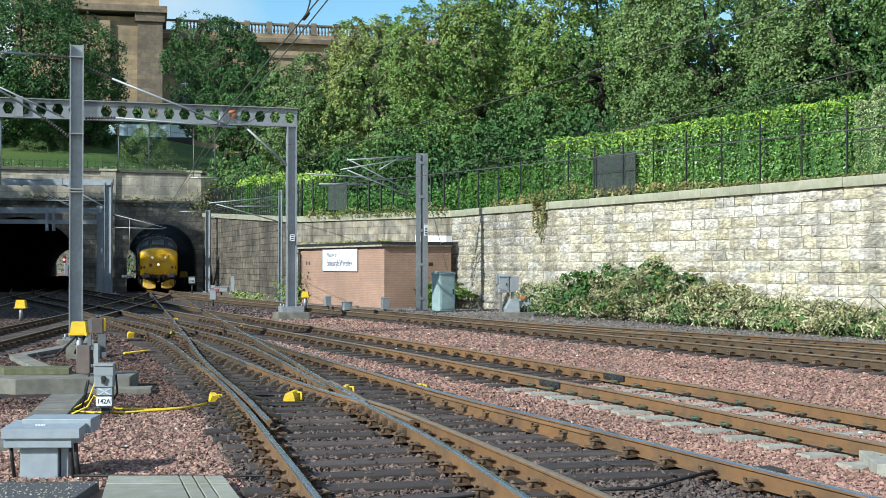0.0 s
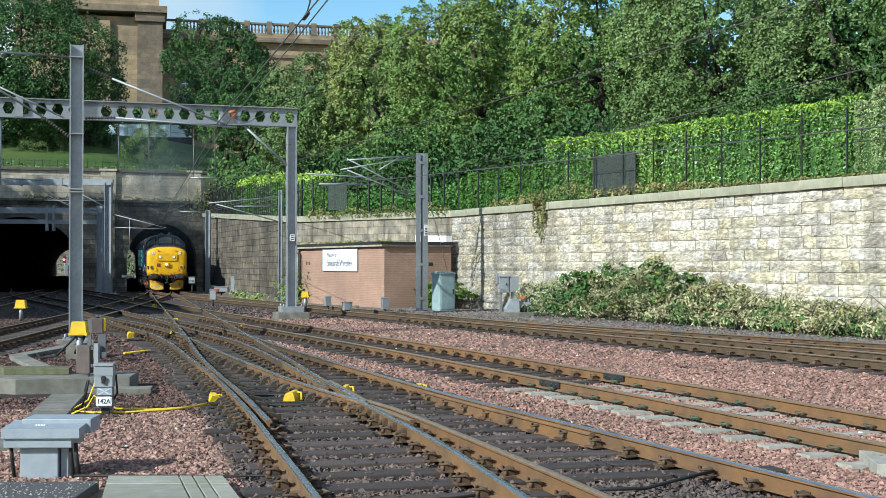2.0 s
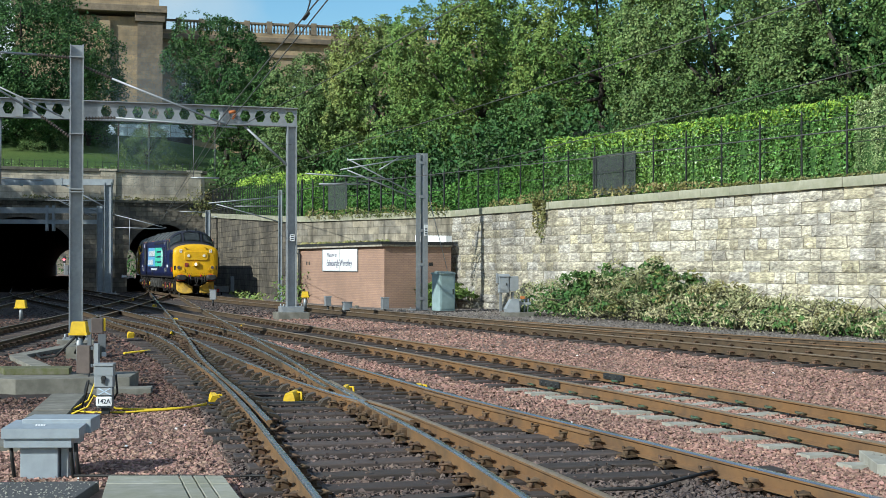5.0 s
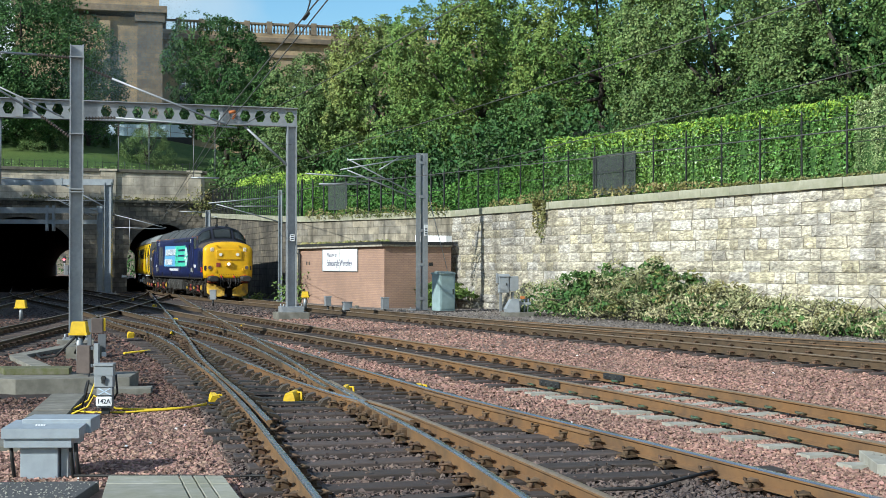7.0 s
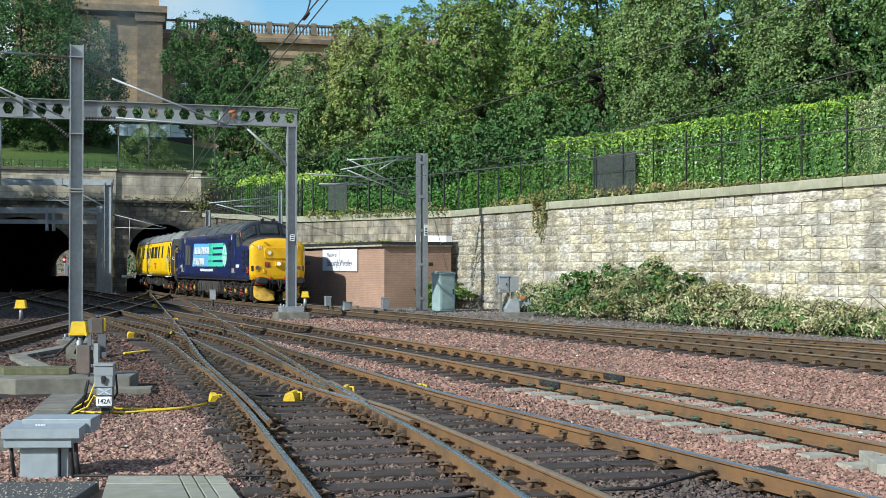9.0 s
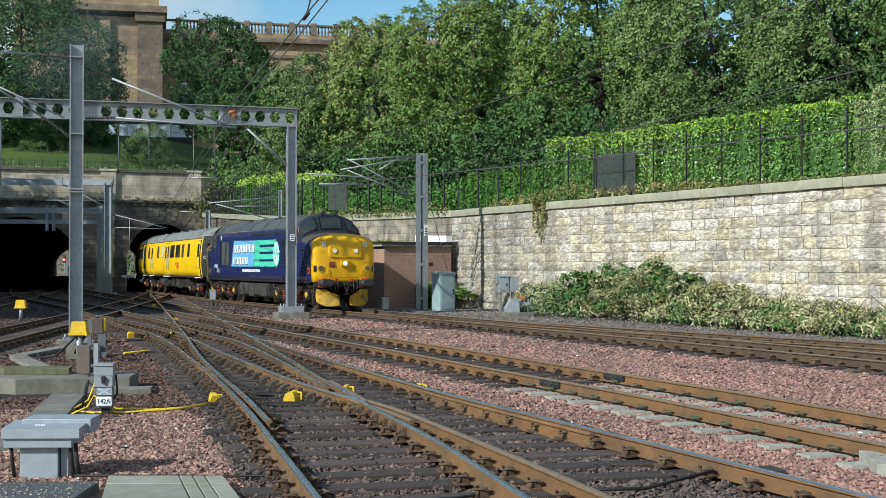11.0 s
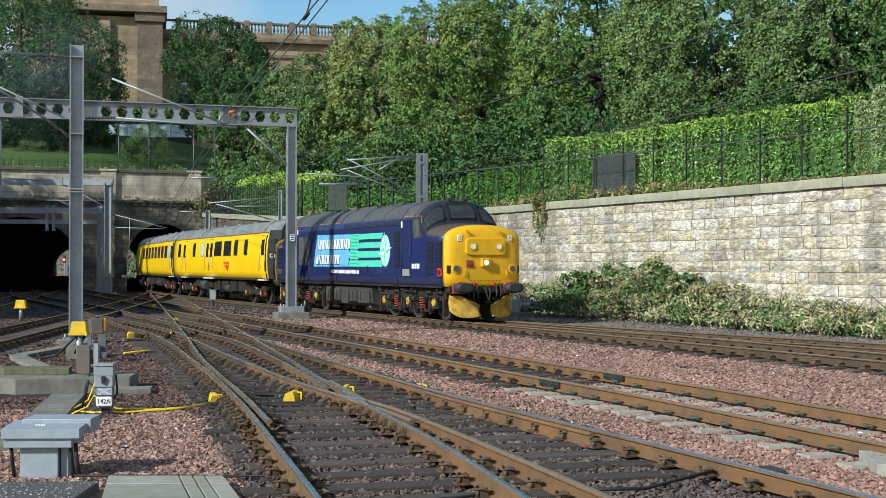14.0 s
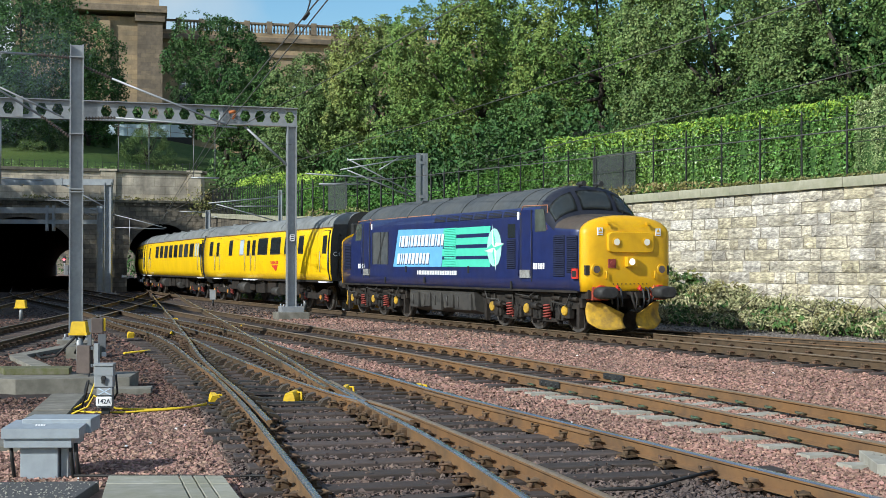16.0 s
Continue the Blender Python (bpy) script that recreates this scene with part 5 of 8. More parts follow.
    while x < 1.55:
        lie_flat(bm, sd, rect(x, x + 0.09, 1.45, 1.58), 1.362, 0.003)
        x += 0.125
    part("address_bars", bm, M_LIVERYW, loco, "row of small white bars")
    for xa in (6.3, -6.75):
        bm = bmesh.new()
        for i in range(5):
            lie_flat(bm, sd, rect(xa + i * 0.13, xa + i * 0.13 + 0.095, 1.64, 1.80), 1.362, 0.003)
        part("number_bars", bm, M_LIVERYW, loco, "white bars of the running number")
    bm = bmesh.new()
    box(bm, 8.38, 8.63, -1.40, -1.35, 1.4, 1.66)
    part("side_lamp_frame", bm, M_RED, loco, "red rimmed side socket")
    bm = bmesh.new()
    box(bm, 8.42, 8.6, -1.41, -1.39, 1.45, 1.6)
    part("socket", bm, M_BLACK, loco)
    # roof hatches
    for x0, x1, w in ((-4.6, -2.6, 0.75), (-2.2, -0.6, 0.7), (-0.3, 1.4, 0.7), (2.0, 3.4, 0.6), (4.0, 5.2, 0.5)):
        bm = bmesh.new()
        loft(bm, [[(x, w, 3.66), (x, w - 0.1, 3.9), (x, 0.0, 3.925), (x, -w + 0.1, 3.9), (x, -w, 3.66)] for x in (x0, x1)], smooth=False)
        part("roof_hatch", bm, M_LOCOROOF, loco)
    bm = bmesh.new()
    tube(bm, (0.5, 0.0, 3.85), (0.5, 0.0, 3.97), 0.2, 14)
    part("exhaust_port", bm, M_BLACK, loco)
    for x in (-5.9, -2.4, -0.45, 1.7, 3.7, 5.35, 6.35):
        bm = bmesh.new()
        rope(bm, [Vector(p) + Vector((0, p[1] * 0.006, 0.008)) for p in section(x, 1.36, Z, 2.98, 3.89)[5:-5]], 0.016, 5)
        part("roof_seam", bm, M_LOCOROOF, loco)
    for x, z in ((-2.4, 1.62), (2.3, 1.62), (-0.9, 1.28), (5.0, 1.2), (-4.2, 1.25)):
        bm = bmesh.new()
        lie_flat(bm, -1, rect(x, x + 0.09, z - 0.1, z + 0.1), 1.358, 0.025)
        part("body_fitting", bm, M_BLACK, loco)
    bm = bmesh.new()
    for s in (-1, 1):
        box(bm, -8.3, 8.55, min(s * 1.30, s * 1.345), max(s * 1.30, s * 1.345), 1.04, 1.10)
    part("skirt_edge", bm, M_GRIME, loco)
    # underframe
    bm = bmesh.new()
    box(bm, -8.4, 8.5, -1.1, 1.1, 0.92, 1.1)
    part("underframe", bm, M_GRIME, loco)
    bm = bmesh.new()
    loft(bm, [[(x, -1.22, 0.42), (x, -1.28, 0.95), (x, 1.28, 0.95), (x, 1.22, 0.42), (x, 0.8, 0.28), (x, -0.8, 0.28)] for x in (-2.2, 2.55)])
    tank = part("fuel_tank", bm, M_TANK, loco, "oily grey fuel tank")
    for x0, x1, z0, z1 in ((-2.1, -1.45, 0.4, 0.9), (-1.2, -0.55, 0.45, 0.88), (-0.4, 0.3, 0.35, 0.9), (0.5, 1.15, 0.45, 0.85), (1.3, 2.4, 0.4, 0.9)):
        for s in (-1, 1):
            bm = bmesh.new()
            box(bm, x0, x1, min(s * 1.22, s * 1.33), max(s * 1.22, s * 1.33), z0, z1, bevel=0.02)
            tube(bm, (x0 + 0.3, s * 1.325, 0.5), (x0 + 0.3, s * 1.36, 0.8), 0.03, 6)
            part("equipment_box", bm, M_TANK, tank)
    for xc in (5.64, -5.64):
        loco_bogie(loco, xc)
    end_gear(loco, 1)
    end_gear(loco, -1)
    return loco


def coach(label, windows, pale, doors, side_mark=False):
    c = thing("railway_coach", pose(0, 0, 0), label, "railway coach", "yellow coaches of the train")

    def sec(x, k=1.0, top=3.80):
        half = [(1.29, 1.16), (1.36, 1.45), (1.385, 1.9), (1.375, 2.4), (1.33, 2.9), (1.25, 3.2)]
        for i in range(1, 8):
            a = math.pi / 2 * i / 8
            half.append((1.25 * math.cos(a) ** 0.85, 3.2 + (top - 3.2) * math.sin(a)))
        return [(x, y * k, z) for y, z in half] + [(x, 0, top)] + [(x, -y * k, z) for y, z in half[::-1]]
    bm = bmesh.new()
    loft(bm, [sec(x) for x in (-9.95, -9.0, -5, 0, 5, 9.0, 9.62)] + [sec(9.82, 0.93), sec(10.08, 0.55)], smooth=True)
    bm.normal_update()
    for f in bm.faces:
        z = f.calc_center_median().z
        if abs(f.normal.x) > 0.96 or (f.calc_center_median().x > 9.85 and z < 3.35):
            f.material_index, f.smooth = 2, False
        elif z > 3.22:
            f.material_index = 1
    part("body", bm, [M_COACHY, M_COACHROOF, M_BLACK], c, "bright yellow body with grey roof")
    bm = bmesh.new()
    for s in (-1, 1):
        box(bm, -9.95, 9.95, min(s * 1.24, s * 1.275), max(s * 1.24, s * 1.275), 3.19, 3.225)
    part("gutter", bm, M_RAIL, c, "thin brown cantrail line")
    bm = bmesh.new()
    for s in (-1, 1):
        box(bm, -9.9, 9.9, min(s * 1.2, s * 1.31), max(s * 1.2, s * 1.31), 1.08, 1.165)
    part("sole_bar", bm, M_GRIME, c)

    def side_y(z):
        pts = [(1.16, 1.29), (1.45, 1.36), (1.9, 1.385), (2.4, 1.375), (2.9, 1.33), (3.2, 1.25)]
        for (za, ya), (zb, yb) in zip(pts, pts[1:]):
            if z <= zb:
                return ya + (yb - ya) * (z - za) / (zb - za)
        return 1.25

    def curved(bm, s, x0, x1, z0, z1, off, n=4):
        ring = [(z0 + (z1 - z0) * i / n) for i in range(n + 1)]
        outer = [(s * (side_y(z) + off), z) for z in ring]
        inner = [(s * (side_y(z) - 0.05), z) for z in ring[::-1]]
        loft(bm, [[(x, y, z) for y, z in (outer + inner)][:: -s] for x in (x0, x1)])
    for s in (-1, 1):
        for x0, x1, mm in [(a, b, M_GLASS) for a, b in windows] + [(a, b, M_FROST) for a, b in pale]:
            bm = bmesh.new()
            curved(bm, s, x0 - 0.03, x1 + 0.03, 2.22, 2.96, 0.006)
            w = part("window", bm, M_BLACK if mm is M_GLASS else M_GALV, c)
            bm = bmesh.new()
            curved(bm, s, x0 + 0.02, x1 - 0.02, 2.27, 2.92, 0.010)
            part("pane", bm, mm, w)
        for x0, x1 in doors:
            bm = bmesh.new()
            for a, b, z0, z1 in ((x0, x0 + 0.022, 1.2, 3.1), (x1 - 0.022, x1, 1.2, 3.1), (x0, x1, 3.08, 3.1)):
                curved(bm, s, a, b, z0, z1, 0.004)
            d = part("door", bm, M_GRIME, c, "door outline with narrow window")
            bm = bmesh.new()
            curved(bm, s, (x0 + x1) / 2 - 0.24, (x0 + x1) / 2 + 0.24, 2.2, 2.9, 0.008)
            part("pane", bm, M_GLASS, d)
            for xx in (x0 - 0.09, x1 + 0.09):
                bm = bmesh.new()
                tube(bm, (xx, s * 1.42, 1.5), (xx, s * 1.41, 2.3), 0.013, 6)
                part("handrail", bm, M_GALV, d)
            bm = bmesh.new()
            box(bm, x0 - 0.15, x1 + 0.15, min(s * 1.22, s * 1.45), max(s * 1.22, s * 1.45), 1.08, 1.13)
            part("footstep", bm, M_LIVERYW, d, "white edged footstep")
    if side_mark:
        bm = bmesh.new()
        for i in range(6):
            curved(bm, -1, 2.2 + i * 0.19, 2.34 + i * 0.19, 1.8, 1.93, 0.006, 1)
        loft(bm, [[(2.3, y, 1.76), (3.25, y, 1.76), (2.95, y, 1.5)] for y in (-1.385, -1.376)][::-1])
        part("side_mark", bm, M_RED, c, "small red bars and arrow mark")
    # ends
    for s in (-1, 1):
        bm = bmesh.new()
        x0, x1 = sorted((s * 9.95, s * 10.26))
        box(bm, x0, x1, -0.55, 0.55, 1.2, 3.35, bevel=0.05)
        for y in (-0.865, 0.865):
            tube(bm, (s * 9.95, y, 1.05), (s * 10.1, y, 1.05), 0.1, 10)
            tube(bm, (s * 10.08, y, 1.05), (s * 10.14, y, 1.05), 0.22, 12)
        rope(bm, [(s * 9.97, -1.05, 1.3), (s * 10.05, -1.05, 2.0), (s * 10.05, -1.02, 3.0)], 0.02, 6)
        for k in range(6):
            tube(bm, (s * 10.0, -1.1, 1.5 + k * 0.28), (s * 10.0, -0.75, 1.5 + k * 0.28), 0.016, 5)
        part("gangway_end", bm, M_BLACK, c, "black gangway end")
    # underframe gear
    rnd = random.Random(len(windows))
    x = -5.2
    while x < 5.0:
        w = rnd.uniform(0.6, 1.5)
        bm = bmesh.new()
        box(bm, x, x + w, -1.15, 1.15, rnd.uniform(0.45, 0.65), 1.08, bevel=0.03)
        part("underframe_box", bm, M_GRIME, c)
        x += w + rnd.uniform(0.15, 0.6)
    bm = bmesh.new()
    tube(bm, (-3.1, -1.2, 0.72), (-1.9, -1.2, 0.72), 0.24, 14)
    part("air_tank", bm, M_TANK, c)
    bm = bmesh.new()
    tube(bm, (2.0, -1.15, 0.62), (2.9, -1.15, 0.62), 0.18, 14)
    part("air_tank", bm, M_TANK, c)
    for xc in (-7.1, 7.1):
        bg = part("bogie", bmesh.new(), M_GRIME, c, m=pose(xc, 0, 0))
        for s in (-1, 1):
            bm = bmesh.new()
            loft(bm, [[(x, s * 0.98, z0), (x, s * 1.1, z0), (x, s * 1.1, z1), (x, s * 0.98, z1)][::s] for x, z0, z1 in ((-1.9, 0.6, 0.78), (-1.3, 0.62, 0.82), (-0.7, 0.42, 0.66), (0.7, 0.42, 0.66), (1.3, 0.62, 0.82), (1.9, 0.6, 0.78))])
            part("side_frame", bm, M_GRIME, bg)
            for ax in (-1.3, 1.3):
                bm = bmesh.new()
                box(bm, ax - 0.16, ax + 0.16, min(s * 1.0, s * 1.18), max(s * 1.0, s * 1.18), 0.32, 0.66, bevel=0.03)
                part("axlebox", bm, M_GRIME, bg)
                bm = bmesh.new()
                tube(bm, (ax, s * 1.17, 0.5), (ax, s * 1.21, 0.5), 0.095, 12)
                part("axlebox_cover", bm, M_AXLE, bg, "orange axlebox end cover")
                bm = bmesh.new()
                coil(bm, ax - 0.27, s * 1.03, 0.36, 0.62, 0.075, 4)
                part("coil_spring", bm, M_SPRING, bg, "red coil spring")
                bm = bmesh.new()
                coil(bm, ax + 0.27, s * 1.03, 0.36, 0.62, 0.075, 4)
                part("coil_spring", bm, M_SPRING, bg, "red coil spring")
        for ax in (-1.3, 1.3):
            WHEELS.append((wheelset(bg, ax, 0.46), ax, 0.46))
    # roof details
    for x in (-7.5, -4.5, -1.5, 1.5, 4.5, 7.5):
        bm = bmesh.new()
        tube(bm, (x, -0.35, 3.7), (x, -0.35, 3.84), 0.12, 10)
        part("roof_vent", bm, M_COACHROOF, c)
    for x in (-3.3, 3.3, -9.4, 9.4):
        bm = bmesh.new()
        rope(bm, [Vector(p) + Vector((0, p[1] * 0.008, 0.012)) for p in sec(x)[6:-6]], 0.02, 5)
        part("roof_seam", bm, M_COACHROOF, c)
    return c


LOCO = locomotive()
COACHES = [coach("yellow test coach with few dark windows and grey roof", [(6.11, 6.71), (4.2, 4.85), (2.14, 3.55), (0.16, 1.62), (-4.9, -4.29), (-8.74, -8.14)], [(-2.92, -2.25)], [(9.0, 9.75), (-1.85, -1.05), (-0.85, -0.25), (-7.45, -6.7)], True),
           coach("yellow coach with a row of eight dark windows", [(-5.75 + i * 1.75, -4.6 + i * 1.75) for i in range(8)], [(8.1, 8.5), (8.75, 9.15)], [(9.3, 9.85), (-8.6, -7.9)]),
           coach("yellow coach at the rear with a row of windows", [(-6.5 + i * 1.75, -5.3 + i * 1.75) for i in range(8)], [], [(9.0, 9.7), (-9.7, -9.0)])]

# centre of the locomotive along the line, second by second
RUN = [(0.0, 100.2), (0.5, 99.1), (1.0, 97.8), (1.5, 96.35), (2.0, 94.75), (2.5, 93.1), (3.0, 91.35), (3.5, 89.5), (4.0, 87.6), (5.0, 83.8), (6.5, 77.95), (7.25, 74.85), (8.0, 71.55), (9.0, 67.48), (10.25, 62.4), (11.5, 57.42), (12.5, 53.62), (13.5, 49.96), (14.5, 46.27), (15.25, 43.46), (16.0, 40.67)]


def run_y(t):
    for (ta, ya), (tb, yb) in zip(RUN, RUN[1:]):
        if t <= tb:
            return ya + (yb - ya) * (t - ta) / (tb - ta)
    return RUN[-1][1]


def back_from(y, d):
    n = 60
    for _ in range(n):
        y += d / n / math.hypot(1, train_slope(y))
    return y


def on_line(y, base):
    """Pose of a vehicle whose bogies, base apart, follow the track; its middle near y."""
    k = 1 / math.hypot(1, train_slope(y))
    ya, yb = y - base * k / 2, y + base * k / 2
    a, b = Vector((train_x(ya), ya, 0)), Vector((train_x(yb), yb, 0))
    d = a - b
    mid = (a + b) / 2
    return pose(mid.x, mid.y, 0.0, 0, 0, math.degrees(math.atan2(d.y, d.x)))


# ---- overhead line structures ----
M_WIRE = mat("weathered_copper_wire", (0.11, 0.112, 0.108), rough=0.5, metal=0.3)
M_INSUL = mat("dark_brown_ribbed_insulator", (0.085, 0.07, 0.06), rough=0.4)


def h_post(parent, w, z0, z1, m=None, name="post", t=0.03, material=None):
    bm = bmesh.new()
    a, b = w / 2, t / 2
    slab(bm, [(-a, -a), (t - a, -a), (t - a, -b), (a - t, -b), (a - t, -a), (a, -a), (a, a), (a - t, a), (a - t, b), (t - a, b), (t - a, a), (-a, a)], z0, z1)
    return part(name, bm, material or M_GALV, parent, m=m)


def footing(parent, w, z, plate=0.04, depth=0.3):
    bm = bmesh.new()
    box(bm, -w / 2, w / 2, -w / 2, w / 2, z, z + plate, bevel=0.008)
    for sx in (-1, 1):
        for sy in (-1, 1):
            tube(bm, (sx * w * 0.4, sy * w * 0.4, z + plate), (sx * w * 0.4, sy * w * 0.4, z + plate + 0.09), 0.03, 6)
    part("base_plate", bm, M_GALV, parent)
    bm = bmesh.new()
    box(bm, -w * 0.72, w * 0.72, -w * 0.72, w * 0.72, z - depth, z, bevel=0.02)
    part("concrete_footing", bm, M_CONCRETE, parent, "pale concrete footing")


def insulator(parent, p, q, r=0.05):
    p, q = Vector(p), Vector(q)
    bm = bmesh.new()
    tube(bm, p, q, r * 0.45, 8)
    n = max(4, int((q - p).length / 0.07))
    d = (q - p) / n
    for i in range(n):
        a = p + d * (i + 0.3)
        tube(bm, a, a + d * 0.45, r * 1.25, 10, r2=r * 0.8)
    return part("insulator", bm, M_INSUL, parent)


def arm(parent, p, q, r=0.03, name="arm"):
    bm = bmesh.new()
    tube(bm, p, q, r, 10)
    return part(name, bm, M_GALV, parent)


def strap(parent, w, z):
    bm = bmesh.new()
    box(bm, -w / 2 - 0.012, w / 2 + 0.012, -w / 2 - 0.012, w / 2 + 0.012, z, z + 0.03)
    part("strap", bm, M_GALV, parent)


# nearest mast with a cantilever on either side
m1 = thing("overhead_line_mast", pose(-9.18, 32.1, 0, 0, 0, 16), "tall galvanised steel mast on a concrete footing", "overhead line mast", "overhead line masts")
h_post(m1, 0.335, -0.1, 7.25)
footing(m1, 0.62, -0.12)
for z in (3.55, 3.62, 5.0, 6.92):
    strap(m1, 0.335, z)
insulator(m1, (-0.17, 0, 6.93), (-0.95, 0, 6.97), 0.044)
arm(m1, (-0.95, 0, 6.97), (-4.2, 0, 7.05), 0.027)
insulator(m1, (-0.17, 0, 4.95), (-0.85, 0, 5.45), 0.044)
arm(m1, (-0.85, 0, 5.45), (-3.4, 0, 7.02), 0.028)
insulator(m1, (0.17, 0, 6.72), (0.85, 0, 6.45), 0.044)
arm(m1, (0.85, 0, 6.45), (3.72, 0, 5.37), 0.027)
insulator(m1, (0.2, 0, 5.42), (0.95, 0, 5.46), 0.044)
arm(m1, (0.95, 0, 5.46), (4.0, 0, 5.30), 0.022)
arm(m1, (3.55, 0, 5.32), (3.55, 0, 5.62), 0.02)
arm(m1, (-2.2, 0, 6.3), (-0.3, 0, 5.42), 0.022)


# portal frame with a castellated beam
def castellated(length, cells, h, hole, depth=0.012):
    bm = bmesh.new()
    w = length / cells / 2
    for i in range(cells):
        cx = (2 * i + 1) * w
        a, b, hh, H = w * 0.72, w * 0.36, hole / 2, h / 2
        P = lambda x, z: bm.verts.new((cx + x, 0, z))
        quads = [[(-w, 0), (-a, 0), (-b, hh), (-b, H), (-w, H)], [(-b, hh), (b, hh), (b, H), (-b, H)], [(b, hh), (a, 0), (w, 0), (w, H), (b, H)],
                 [(w, 0), (a, 0), (b, -hh), (b, -H), (w, -H)], [(b, -hh), (-b, -hh), (-b, -H), (b, -H)], [(-b, -hh), (-a, 0), (-w, 0), (-w, -H), (-b, -H)]]
        if i % 9 == 6:
            quads = [[(-w, -H), (-w, H), (w, H), (w, -H)]]
        for q in quads:
            bm.faces.new([P(x, z) for x, z in q])
    bmesh.ops.remove_doubles(bm, verts=bm.verts[:], dist=0.001)
    bmesh.ops.solidify(bm, geom=bm.faces[:], thickness=depth)
    for z in (-h / 2, h / 2):
        box(bm, 0, length, -0.13, 0.13, z - 0.016, z + 0.016)
    return bm


g1 = thing("overhead_line_portal", pose(-5.618, 47.5, -0.037, 0, 0, 17.3) @ Matrix.Scale(1.0215, 4), "galvanised portal frame with hexagon-holed beam", "overhead line portal")
h_post(g1, 0.34, 0.05, 6.77, name="post")
footing(g1, 0.8, 0.06, 0.2, 0.32)
h_post(g1, 0.34, -0.2, 6.77, m=pose(-20.0, 0, 0))
part("beam", castellated(20.4, 38, 0.65, 0.40), M_GALV, g1, "beam pierced by hexagonal openings", m=pose(-20.2, 0, 7.105))
arm(g1, (-1.75, 0, 6.78), (-0.13, 0, 5.35), 0.045, "brace")
bm = bmesh.new()
box(bm, -9.5, -9.26, -0.15, -0.1, 6.8, 7.5)
part("splice_plate", bm, M_GALV, g1)
for x, low in ((-6.09, 5.1), (-5.05, 5.1), (-3.5, 4.85), (-2.75, 4.85)):
    insulator(g1, (x, 0, 6.75), (x, 0, 6.25), 0.04)
    bm = bmesh.new()
    tube(bm, (x, 0, 6.25), (x, 0, low), 0.013, 8)
    part("dropper", bm, M_GALVDARK, g1)
arm(g1, (-3.6, 0, 4.85), (-2.6, 0, 4.85), 0.03, "registration_tube")
arm(g1, (-10.0, 0, 6.78), (-10.0, 0, 4.5), 0.055, "drop_tube")
arm(g1, (-11.7, 0, 4.8), (-8.6, 0, 4.65), 0.022)
bm = bmesh.new()
tube(bm, (-2.28, -0.15, 7.2), (-2.05, -0.15, 7.24), 0.055, 8)
tube(bm, (-2.05, -0.16, 7.14), (-2.16, -0.16, 6.96), 0.045, 8)
part("rust_stain_bracket", bm, M_ORANGE, g1, "rusty orange bracket")
bm = bmesh.new()
box(bm, -0.085, 0.085, -0.19, -0.17, 2.62, 2.86)
sg = part("mast_number_plate", bm, M_WHITE, g1)
bm = bmesh.new()
for z in (2.66, 2.73, 2.8):
    box(bm, -0.055, 0.055, -0.194, -0.189, z, z + 0.033)
part("bars", bm, M_INK, sg)

# mast at the hut: two channels with battens
m3 = thing("overhead_line_mast", pose(-0.944, 55.0, -0.033, 0, 0, 27) @ Matrix.Scale(1.0377, 4), "twin-channel galvanised mast with stay wire beside the hut", "overhead line mast", "overhead line masts")
for s in (-1, 1):
    bm = bmesh.new()
    box(bm, s * 0.165 - 0.105, s * 0.165 + 0.105, -0.09, -0.07, -0.1, 6.35)
    box(bm, s * 0.06 - 0.012, s * 0.06 + 0.012, -0.07, 0.1, -0.1, 6.35)
    part("channel", bm, M_GALV, m3)
for i in range(5):
    bm = bmesh.new()
    box(bm, -0.12, 0.12, -0.105, -0.092, 0.3 + i * 1.4, 0.42 + i * 1.4)
    part("batten", bm, M_GALV, m3)
footing(m3, 0.8, -0.14)
for p, q in (((-0.2, 0, 6.25), (-3.3, 0, 5.95)), ((-0.2, 0, 6.2), (-3.6, 0, 5.55)), ((0.2, 0, 4.45), (-3.3, 0, 6.0)), ((-0.3, 0, 4.5), (-3.3, 0, 5.55)), ((-1.3, 0, 5.25), (-5.1, 0, 5.35)), ((-2.3, 0, 5.0), (-4.5, 0, 4.95)), ((-0.9, 0, 6.2), (-1.9, 0, 5.6))):
    arm(m3, p, q, 0.028)
arm(m3, (0.2, 0.05, 5.2), (2.0, 0.6, -0.1), 0.014, "stay_wire")
bm = bmesh.new()
box(bm, 0.1, 0.26, -0.13, -0.11, 2.95, 3.4)
part("mast_plate", bm, M_WHITE, m3)
bm = bmesh.new()
for z in (3.0, 3.1, 3.2):
    box(bm, 0.13, 0.23, -0.135, -0.129, z, z + 0.05)
part("bars", bm, M_INK, m3)

# masts toward the tunnel
for x, y, w, top, arms in ((-8.62, 68.0, 0.2, 5.75, [((0, 0, 5.4), (-3.6, -1.2, 5.0)), ((0, 0, 4.05), (-3.2, -1.1, 4.95)), ((0, 0, 4.9), (-2.3, -0.8, 4.85))]),
                           (-16.75, 91.5, 0.34, 5.7, [((0, 0, 5.55), (-2.0, -0.5, 5.6)), ((0, 0, 5.2), (3.9, 0.5, 5.55))])):
    m4 = thing("overhead_line_mast", pose(x, y, 0), "slim galvanised mast before the sooty wall", "overhead line mast", "overhead line masts")
    h_post(m4, w, -0.2, top, material=M_GREYDARK)
    footing(m4, w * 2.0, -0.2, 0.05, 0.1)
    for p, q in arms:
        arm(m4, p, q, 0.03)

